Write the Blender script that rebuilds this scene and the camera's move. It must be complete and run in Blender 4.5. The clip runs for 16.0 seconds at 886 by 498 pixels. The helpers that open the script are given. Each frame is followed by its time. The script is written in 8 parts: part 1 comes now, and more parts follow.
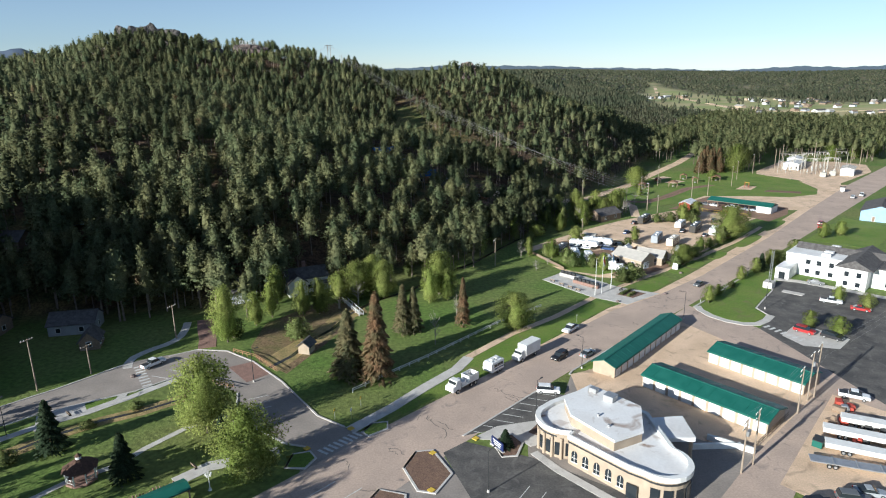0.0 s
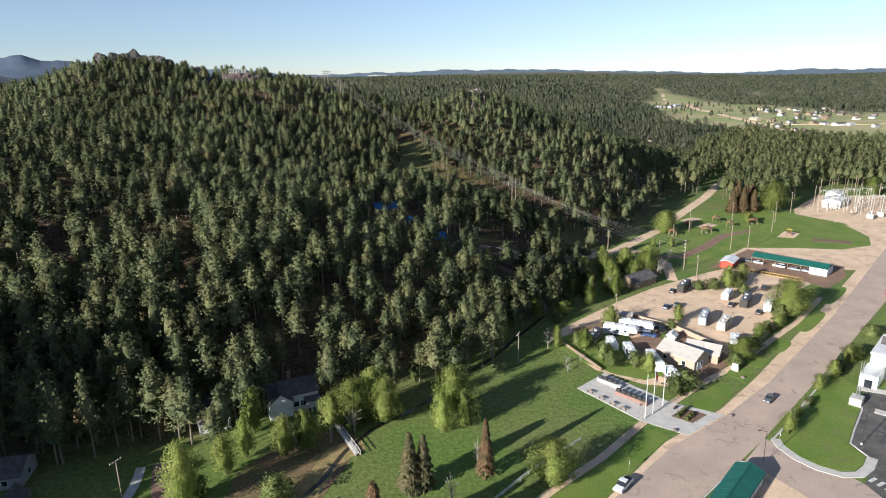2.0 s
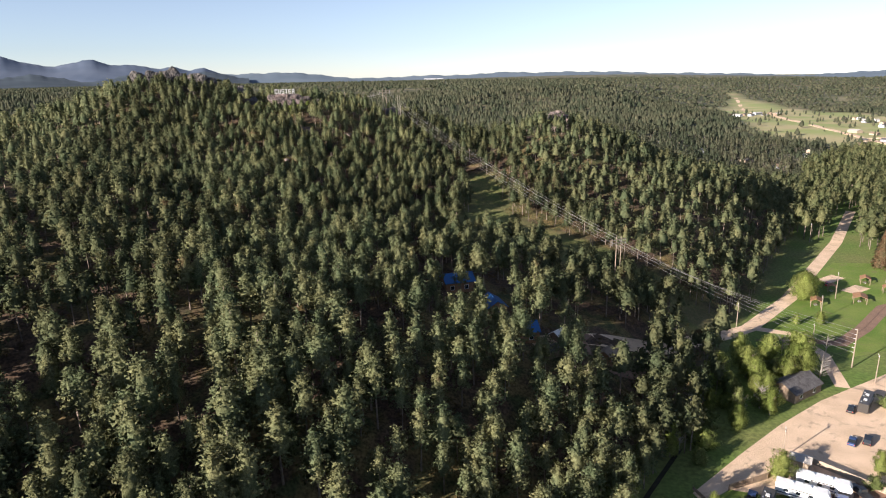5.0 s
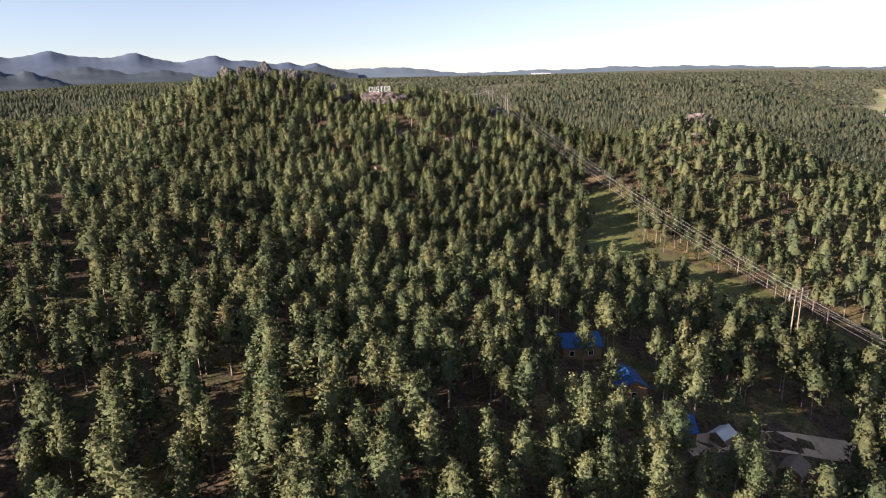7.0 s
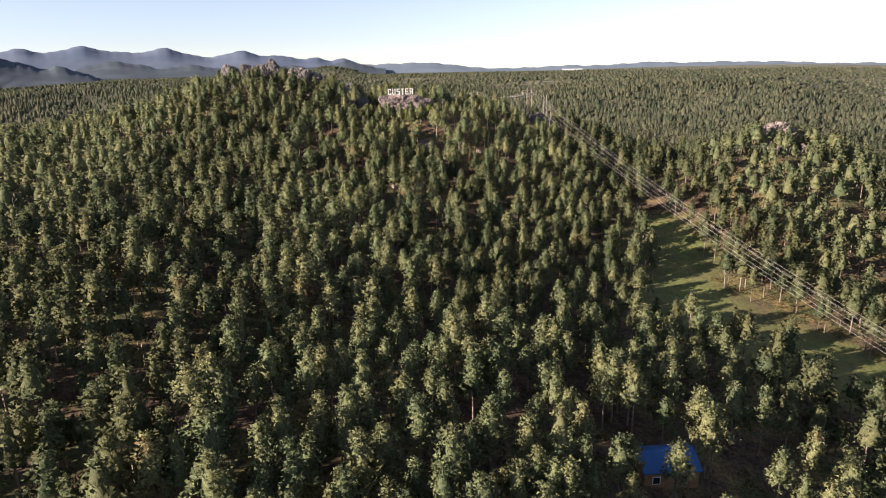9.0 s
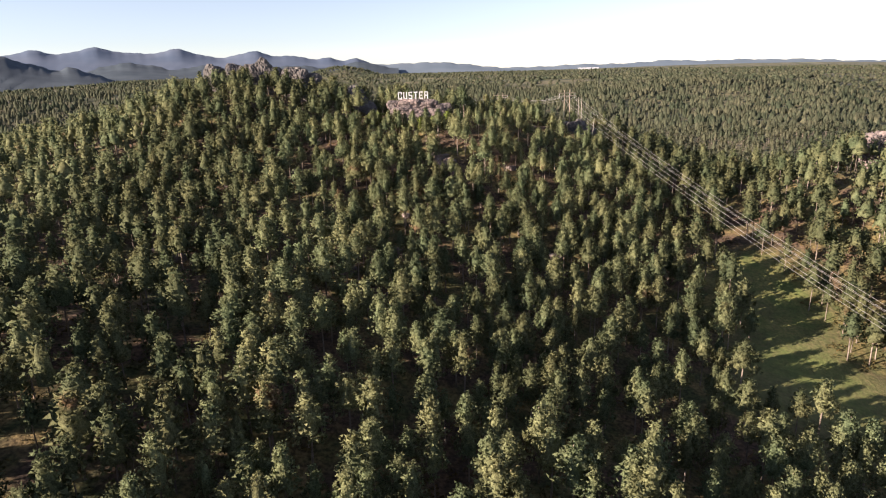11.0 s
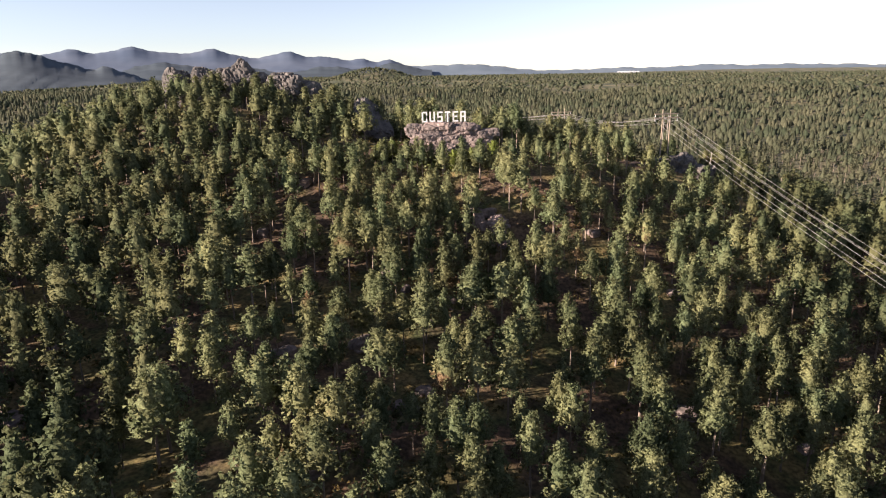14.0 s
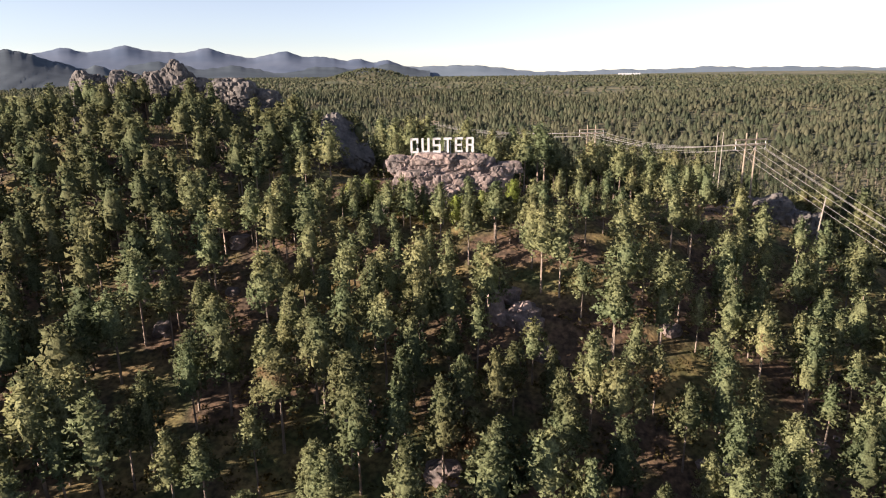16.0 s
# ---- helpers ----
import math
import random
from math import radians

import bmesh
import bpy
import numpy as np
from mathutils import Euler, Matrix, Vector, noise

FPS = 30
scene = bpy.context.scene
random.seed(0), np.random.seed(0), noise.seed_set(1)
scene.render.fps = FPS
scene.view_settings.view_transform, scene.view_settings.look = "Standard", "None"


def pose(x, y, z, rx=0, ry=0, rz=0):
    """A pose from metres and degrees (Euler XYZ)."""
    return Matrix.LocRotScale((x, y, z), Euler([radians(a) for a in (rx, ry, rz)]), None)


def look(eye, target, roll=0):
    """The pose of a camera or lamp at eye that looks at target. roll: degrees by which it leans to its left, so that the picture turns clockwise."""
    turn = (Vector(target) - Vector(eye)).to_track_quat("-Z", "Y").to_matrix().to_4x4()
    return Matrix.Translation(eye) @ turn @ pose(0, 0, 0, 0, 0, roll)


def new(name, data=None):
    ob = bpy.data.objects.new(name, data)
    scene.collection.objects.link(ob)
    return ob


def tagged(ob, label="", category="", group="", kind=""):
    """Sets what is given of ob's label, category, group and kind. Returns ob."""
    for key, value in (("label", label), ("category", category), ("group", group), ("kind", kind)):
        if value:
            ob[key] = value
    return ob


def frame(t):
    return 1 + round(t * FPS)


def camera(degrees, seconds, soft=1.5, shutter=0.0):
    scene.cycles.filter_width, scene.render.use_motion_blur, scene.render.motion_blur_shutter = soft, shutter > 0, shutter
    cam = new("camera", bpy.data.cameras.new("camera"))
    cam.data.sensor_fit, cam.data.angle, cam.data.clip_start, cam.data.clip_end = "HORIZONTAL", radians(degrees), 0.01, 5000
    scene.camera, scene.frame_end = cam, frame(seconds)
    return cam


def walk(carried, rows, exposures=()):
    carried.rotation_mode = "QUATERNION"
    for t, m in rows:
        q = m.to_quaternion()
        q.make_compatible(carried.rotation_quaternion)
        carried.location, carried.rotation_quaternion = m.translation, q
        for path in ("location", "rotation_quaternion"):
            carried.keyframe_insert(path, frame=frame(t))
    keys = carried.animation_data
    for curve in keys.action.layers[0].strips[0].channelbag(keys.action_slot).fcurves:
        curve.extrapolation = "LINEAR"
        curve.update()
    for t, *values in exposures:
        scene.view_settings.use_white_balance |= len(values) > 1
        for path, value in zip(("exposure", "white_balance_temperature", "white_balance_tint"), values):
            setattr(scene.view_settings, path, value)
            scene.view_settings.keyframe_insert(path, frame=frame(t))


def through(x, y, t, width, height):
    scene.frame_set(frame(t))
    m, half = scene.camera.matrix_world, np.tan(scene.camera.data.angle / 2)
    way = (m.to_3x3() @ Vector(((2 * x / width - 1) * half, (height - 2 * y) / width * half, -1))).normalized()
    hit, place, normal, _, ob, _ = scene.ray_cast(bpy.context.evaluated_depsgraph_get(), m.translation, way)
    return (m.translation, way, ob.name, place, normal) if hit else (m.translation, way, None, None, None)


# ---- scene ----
cam = camera(70.2, 16.0, soft=1.1)
PATH = [
    (0, (0.465, -1.599, 64.344), (0.451, 0.325, 63.8), -0.8),
    (0.5, (-0.117, 9.147, 67.945), (-0.13, 11.071, 67.4), -0.9),
    (1, (-0.475, 19.462, 72.092), (-0.488, 21.387, 71.548), -1.0),
    (1.5, (-1.291, 29.22, 76.388), (-1.303, 31.145, 75.846), -1.0),
    (2, (-2.306, 38.503, 80.891), (-2.329, 40.429, 80.351), -1.1),
    (2.5, (-3.356, 47.364, 85.501), (-3.414, 49.289, 84.963), -1.1),
    (3, (-4.783, 55.594, 89.644), (-4.864, 57.519, 89.107), -1.1),
    (3.5, (-6.509, 64.568, 91.403), (-6.608, 66.492, 90.866), -1.0),
    (3.7, (-7.363, 68.793, 91.556), (-7.497, 70.716, 91.022), -1.0),
    (5.8, (-17.554, 117.783, 90.599), (-17.793, 119.695, 90.064), -1.6),
    (6, (-18.189, 122.46, 90.606), (-18.473, 124.366, 90.071), -1.6),
    (6.5, (-20.377, 133.146, 90.429), (-20.774, 135.032, 89.895), -1.6),
    (7, (-23.148, 143.927, 91.444), (-23.642, 145.788, 90.902), -1.4),
    (7.5, (-26.044, 154.552, 91.963), (-26.565, 156.405, 91.419), -1.4),
    (8, (-29.229, 165.249, 92.424), (-29.749, 167.101, 91.876), -1.3),
    (8.5, (-32.528, 175.905, 92.849), (-33.055, 177.753, 92.297), -1.2),
    (9, (-35.283, 186.473, 93.269), (-35.856, 188.308, 92.715), -1.3),
    (9.2, (-36.662, 190.98, 93.534), (-37.244, 192.81, 92.978), -1.3),
    (11.3, (-54.867, 236.751, 92.996), (-55.479, 238.573, 92.443), -1.6),
    (11.5, (-57.102, 241.657, 93.125), (-57.707, 243.482, 92.574), -1.4),
    (12, (-60.238, 253.308, 93.39), (-60.851, 255.13, 92.839), -1.5),
    (12.5, (-63.925, 264.736, 93.518), (-64.537, 266.559, 92.968), -1.5),
    (13, (-67.494, 275.567, 93.923), (-68.162, 277.371, 93.374), -1.5),
    (13.5, (-72.309, 286.982, 94.374), (-73.014, 288.771, 93.826), -1.3),
    (14, (-76.613, 297.526, 94.536), (-77.314, 299.318, 93.989), -1.1),
    (14.5, (-80.971, 308.781, 94.664), (-81.669, 310.574, 94.118), -1.0),
    (15, (-85.425, 319.598, 94.929), (-86.117, 321.394, 94.385), -1.0),
    (15.5, (-89.502, 330.514, 95.281), (-90.193, 332.31, 94.736), -0.9),
    (16, (-93.566, 341.423, 95.632), (-94.259, 343.218, 95.087), -0.8),
]
EXPOSURES = [(0, 0.93, 5480, 6), (2, 1.10, 5680, 10), (3.5, 1.24, 5900, 13), (7, 1.56, 6360, 21), (12.5, 1.70, 6680, 22), (16, 1.66, 6720, 22)]
walk(cam, [(t, look(eye, target, roll)) for t, eye, target, roll in PATH], EXPOSURES)

# ---- world and sun ----
SUN_DIR = Vector((0.723, 0.618, -0.309))  # the way the light travels
world = bpy.data.worlds.new("world")
scene.world = world
world.use_nodes = True
_n = world.node_tree.nodes
_sky = _n.new("ShaderNodeTexSky")
_sky.sky_type, _sky.sun_disc = "NISHITA", False
_sky.sun_elevation, _sky.sun_rotation = radians(18), radians(229.5)
_sky.altitude, _sky.air_density, _sky.dust_density, _sky.ozone_density = 1600, 1.0, 0.05, 3.0
_n["Background"].inputs["Strength"].default_value = 0.058
_pale = _n.new("ShaderNodeHueSaturation")
_pale.inputs["Saturation"].default_value = 0.68
world.node_tree.links.new(_sky.outputs[0], _pale.inputs["Color"])
world.node_tree.links.new(_pale.outputs[0], _n["Background"].inputs["Color"])
_sun = bpy.data.lights.new("sun", "SUN")
_sun.energy, _sun.angle, _sun.color = 5.0, radians(0.53), (1.0, 0.90, 0.74)
sun = new("sun", _sun)
sun.matrix_world = look((0, 0, 300), Vector((0, 0, 300)) + SUN_DIR)

# ---- materials ----
def material(name, color, rough=0.8, color2=None, scale=1.0, detail=4, fine=None, fine_scale=20.0, bump=0.0, bump_scale=8.0, metal=0.0, jitter=0.0, spec=0.3):
    """A principled material: two colours mixed by a large noise, a fine grain, relief and a change from object to object."""
    m = bpy.data.materials.new(name)
    m.use_nodes = True
    nt = m.node_tree
    nd, lk = nt.nodes, nt.links
    p = nd["Principled BSDF"]
    p.inputs["Roughness"].default_value, p.inputs["Metallic"].default_value = rough, metal
    p.inputs["Specular IOR Level"].default_value = spec
    p.inputs["Base Color"].default_value = (*color, 1)
    geo = nd.new("ShaderNodeNewGeometry")
    out = None
    if color2:
        n1 = nd.new("ShaderNodeTexNoise")
        n1.inputs["Scale"].default_value, n1.inputs["Detail"].default_value = scale, detail
        lk.new(geo.outputs["Position"], n1.inputs["Vector"])
        ramp = nd.new("ShaderNodeValToRGB")
        ramp.color_ramp.elements[0].position, ramp.color_ramp.elements[1].position = 0.35, 0.65
        ramp.color_ramp.elements[0].color, ramp.color_ramp.elements[1].color = (*color, 1), (*color2, 1)
        lk.new(n1.outputs[0], ramp.inputs[0])
        out = ramp.outputs[0]
    if fine:
        n2 = nd.new("ShaderNodeTexNoise")
        n2.inputs["Scale"].default_value, n2.inputs["Detail"].default_value = fine_scale, 3
        lk.new(geo.outputs["Position"], n2.inputs["Vector"])
        r2 = nd.new("ShaderNodeMapRange")
        r2.inputs[1].default_value, r2.inputs[2].default_value = 0.3, 0.7
        r2.inputs[3].default_value, r2.inputs[4].default_value = 1 - fine, 1 + fine
        lk.new(n2.outputs[0], r2.inputs[0])
        hsv = nd.new("ShaderNodeHueSaturation")
        hsv.inputs["Color"].default_value = (*color, 1)
        if out:
            lk.new(out, hsv.inputs["Color"])
        lk.new(r2.outputs[0], hsv.inputs["Value"])
        out = hsv.outputs[0]
    if jitter:
        oi = nd.new("ShaderNodeObjectInfo")
        r3 = nd.new("ShaderNodeMapRange")
        r3.inputs[3].default_value, r3.inputs[4].default_value = 1 - jitter, 1 + jitter
        lk.new(oi.outputs["Random"], r3.inputs[0])
        h2 = nd.new("ShaderNodeHueSaturation")
        h2.inputs["Color"].default_value = (*color, 1)
        if out:
            lk.new(out, h2.inputs["Color"])
        lk.new(r3.outputs[0], h2.inputs["Value"])
        out = h2.outputs[0]
    if out:
        lk.new(out, p.inputs["Base Color"])
    if bump:
        n3 = nd.new("ShaderNodeTexNoise")
        n3.inputs["Scale"].default_value, n3.inputs["Detail"].default_value = bump_scale, 5
        lk.new(geo.outputs["Position"], n3.inputs["Vector"])
        b = nd.new("ShaderNodeBump")
        b.inputs["Strength"].default_value, b.inputs["Distance"].default_value = bump, 0.3
        lk.new(n3.outputs[0], b.inputs["Height"])
        lk.new(b.outputs[0], p.inputs["Normal"])
    return m


def foliage(name, dark, light, scale=0.13, jitter=0.0, grain=4.5, through=0.5, rare=None):
    """Leaves and needles: a change from tree to tree, a change from leaf to leaf, and light let through."""
    m = material(name, dark, 0.8, light, scale, 2, fine=0.25, fine_scale=1.1, jitter=jitter, spec=0.08)
    nd, lk = m.node_tree.nodes, m.node_tree.links
    if rare:  # a browning tree here and there
        ramp = next(n for n in nd if n.type == "VALTORGB").color_ramp
        ramp.elements.new(0.70).color = (*light, 1)
        ramp.elements.new(0.76).color = (*rare, 1)
    p = nd["Principled BSDF"]
    src = p.inputs["Base Color"].links[0].from_socket
    geo = next(n for n in nd if n.type == "NEW_GEOMETRY")
    r = nd.new("ShaderNodeMapRange")
    r.inputs[3].default_value, r.inputs[4].default_value = 0.87, 1.14
    lk.new(geo.outputs["Random Per Island"], r.inputs[0])
    # fine grain of needle bunches
    g = nd.new("ShaderNodeTexNoise")
    g.inputs["Scale"].default_value, g.inputs["Detail"].default_value = grain, 2
    lk.new(geo.outputs["Position"], g.inputs["Vector"])
    gr = nd.new("ShaderNodeMapRange")
    gr.inputs[1].default_value, gr.inputs[2].default_value = 0.34, 0.66
    gr.inputs[3].default_value, gr.inputs[4].default_value = 0.62, 1.35
    lk.new(g.outputs[0], gr.inputs[0])
    both = nd.new("ShaderNodeMath")
    both.operation = "MULTIPLY"
    lk.new(r.outputs[0], both.inputs[0])
    lk.new(gr.outputs[0], both.inputs[1])
    bp = nd.new("ShaderNodeBump")
    bp.inputs["Strength"].default_value, bp.inputs["Distance"].default_value = 0.7, 0.12
    lk.new(g.outputs[0], bp.inputs["Height"])
    lk.new(bp.outputs[0], p.inputs["Normal"])
    h = nd.new("ShaderNodeHueSaturation")
    lk.new(src, h.inputs["Color"])
    lk.new(both.outputs[0], h.inputs["Value"])
    lk.new(h.outputs[0], p.inputs["Base Color"])
    tr = nd.new("ShaderNodeBsdfTranslucent")
    lk.new(h.outputs[0], tr.inputs["Color"])
    mix = nd.new("ShaderNodeMixShader")
    mix.inputs[0].default_value = through
    lk.new(p.outputs[0], mix.inputs[1])
    lk.new(tr.outputs[0], mix.inputs[2])
    lk.new(mix.outputs[0], nd["Material Output"].inputs["Surface"])
    return m


M = {
    "needles": foliage("pine_needles", (0.106, 0.132, 0.068), (0.184, 0.183, 0.088), jitter=0.25, through=0.42, rare=(0.185, 0.125, 0.070)),
    # greyer than the near needles: distance haze mixed into the colour
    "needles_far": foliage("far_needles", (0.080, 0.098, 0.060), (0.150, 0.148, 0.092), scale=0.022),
    "needles_park": foliage("valley_pine_needles", (0.135, 0.158, 0.072), (0.205, 0.205, 0.095)),
    "brush": foliage("dry_brush", (0.070, 0.066, 0.028), (0.165, 0.118, 0.048), scale=0.25),
    "steel": material("dull_painted_steel", (0.40, 0.38, 0.33), 0.6, (0.33, 0.31, 0.27), 0.7, fine=0.1),
    "water": material("dark_stream_water", (0.035, 0.032, 0.025), 0.12, (0.05, 0.045, 0.033), 0.8, spec=0.5),
    "bark": material("pine_bark", (0.15, 0.118, 0.094), 0.9, (0.26, 0.205, 0.165), 0.8, fine=0.3, bump=0.4),
    "spruce": foliage("spruce_needles", (0.040, 0.062, 0.034), (0.065, 0.088, 0.048), jitter=0.2),
    "brown_spruce": foliage("dying_needles", (0.245, 0.150, 0.085), (0.175, 0.150, 0.080), scale=0.5),
    "olive_spruce": foliage("olive_spruce_needles", (0.150, 0.150, 0.080), (0.205, 0.172, 0.090), scale=0.4),
    "leaves": foliage("spring_leaves", (0.195, 0.245, 0.060), (0.285, 0.310, 0.095), jitter=0.25, through=0.5),
    "leaves_dark": foliage("shrub_leaves", (0.135, 0.175, 0.058), (0.205, 0.225, 0.085), jitter=0.3),
    "twigs": material("bare_twigs", (0.30, 0.27, 0.23), 0.9, (0.22, 0.19, 0.16), 2, fine=0.2),
    "asphalt": material("road_asphalt", (0.48, 0.368, 0.295), 0.9, (0.395, 0.308, 0.25), 0.12, 6, fine=0.12, fine_scale=3, bump=0.1),
    "asphalt_grey": material("side_street_asphalt", (0.315, 0.272, 0.238), 0.9, (0.24, 0.21, 0.185), 0.15, 6, fine=0.12, fine_scale=3, bump=0.1),
    "rough": material("rough_meadow", (0.150, 0.135, 0.050), 0.95, (0.205, 0.130, 0.078), 0.16, 7, fine=0.4, fine_scale=1.5, bump=0.5),
    "dry_grass": material("dry_grass", (0.38, 0.27, 0.125), 0.95, (0.20, 0.17, 0.065), 0.5, 7, fine=0.3, fine_scale=3, bump=0.4),
    "roof_stained": material("stained_white_roof", (0.74, 0.73, 0.72), 0.55, (0.68, 0.66, 0.64), 0.25, 5, fine=0.05, fine_scale=2),
    "grey_wall": material("grey_siding", (0.34, 0.35, 0.37), 0.7, (0.29, 0.30, 0.32), 0.6, fine=0.06),
    "asphalt_dark": material("lot_asphalt", (0.072, 0.068, 0.066), 0.9, (0.125, 0.116, 0.106), 0.25, 6, fine=0.2, fine_scale=3, bump=0.1),
    "concrete": material("concrete", (0.55, 0.52, 0.48), 0.9, (0.46, 0.43, 0.395), 0.5, 5, fine=0.1, bump=0.1),
    "gravel": material("gravel", (0.71, 0.525, 0.365), 0.95, (0.58, 0.42, 0.285), 0.15, 6, fine=0.15, fine_scale=4, bump=0.3),
    "dirt": material("red_dirt", (0.26, 0.16, 0.11), 0.95, (0.20, 0.13, 0.09), 0.3, 6, fine=0.2, fine_scale=4, bump=0.3),
    # darker copy of the granite, with the crags' shade put into its colour
    "rock_dark": material("lichen_granite", (0.140, 0.123, 0.112), 0.9, (0.066, 0.062, 0.060), 0.5, 8, fine=0.3, fine_scale=1.6, bump=0.8, bump_scale=1.2),
    "rock": material("granite", (0.250, 0.190, 0.170), 0.9, (0.100, 0.085, 0.080), 0.45, 8, fine=0.35, fine_scale=2.2, bump=0.8, bump_scale=1.2),
    "white": material("white_paint", (0.74, 0.73, 0.71), 0.5, (0.64, 0.63, 0.60), 0.6, fine=0.04),
    "roof_white": material("white_roof_membrane", (0.74, 0.73, 0.72), 0.55, (0.62, 0.60, 0.58), 0.25, 5, fine=0.06, fine_scale=2),
    "beige": material("beige_render", (0.40, 0.32, 0.235), 0.85, (0.34, 0.27, 0.20), 0.6, fine=0.06, bump=0.05),
    "green_metal": material("green_metal_roof", (0.014, 0.096, 0.073), 0.5, (0.022, 0.120, 0.092), 0.5, fine=0.06),
    "blue_metal": material("blue_metal_roof", (0.025, 0.10, 0.26), 0.5, (0.03, 0.12, 0.30), 0.5, fine=0.06),
    "blue_wall": material("pale_blue_siding", (0.28, 0.42, 0.58), 0.6, (0.25, 0.38, 0.54), 0.5),
    "red": material("barn_red", (0.42, 0.07, 0.045), 0.7, (0.36, 0.06, 0.04), 0.7, fine=0.1),
    "grey_roof": material("grey_shingles", (0.075, 0.068, 0.066), 0.9, (0.12, 0.112, 0.108), 0.9, fine=0.2, fine_scale=3),
    "tan_roof": material("tan_metal_roof", (0.44, 0.41, 0.37), 0.6, (0.38, 0.355, 0.32), 0.8, fine=0.06),
    "wood": material("weathered_wood", (0.26, 0.19, 0.13), 0.85, (0.20, 0.15, 0.11), 1.2, fine=0.25, fine_scale=6),
    "wood_new": material("brown_timber", (0.30, 0.17, 0.09), 0.8, (0.24, 0.13, 0.07), 1.2, fine=0.2, fine_scale=6),
    "pole": material("utility_pole_wood", (0.30, 0.24, 0.18), 0.85, (0.24, 0.19, 0.145), 1.0, fine=0.15),
    "metal": material("galvanised_steel", (0.50, 0.50, 0.50), 0.45, (0.42, 0.42, 0.42), 1.0, metal=0.7),
    "wire": material("aluminium_wire", (0.34, 0.32, 0.30), 0.5, metal=0.5),
    "dark": material("dark_metal", (0.03, 0.03, 0.032), 0.5, (0.045, 0.045, 0.045), 2),
    "glass": material("dark_window_glass", (0.02, 0.025, 0.03), 0.08, spec=0.6),
    "rubber": material("tyre_rubber", (0.02, 0.02, 0.02), 0.85, (0.03, 0.03, 0.03), 4),
    "yellow": material("yellow_paint", (0.62, 0.42, 0.05), 0.7, (0.5, 0.35, 0.06), 1.5, fine=0.15),
    "paint": material("road_paint", (0.62, 0.61, 0.58), 0.8, (0.45, 0.44, 0.42), 1.2, 6, fine=0.2),
    "brick": material("red_brick_paving", (0.27, 0.165, 0.13), 0.9, (0.21, 0.13, 0.105), 0.8, fine=0.2, fine_scale=5),
    "mulch": material("brown_mulch", (0.20, 0.125, 0.085), 0.95, (0.15, 0.095, 0.07), 1.0, fine=0.3, fine_scale=5, bump=0.3),
    "lawn": material("mown_lawn", (0.108, 0.176, 0.024), 0.9, (0.162, 0.208, 0.042), 0.09, 6, fine=0.2, fine_scale=2.5, bump=0.3),
    "roof_brown": material("brown_shingles", (0.11, 0.062, 0.042), 0.9, (0.075, 0.045, 0.034), 1.5, fine=0.25, fine_scale=4),
    "navy": material("navy_sign", (0.02, 0.03, 0.10), 0.4),
    # the blue of distance haze is painted into these three base colours
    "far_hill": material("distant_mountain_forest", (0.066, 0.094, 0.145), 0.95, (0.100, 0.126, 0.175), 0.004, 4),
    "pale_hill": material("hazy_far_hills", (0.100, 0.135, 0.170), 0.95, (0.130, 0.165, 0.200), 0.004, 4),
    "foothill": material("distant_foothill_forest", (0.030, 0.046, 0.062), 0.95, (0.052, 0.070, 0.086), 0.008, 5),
}


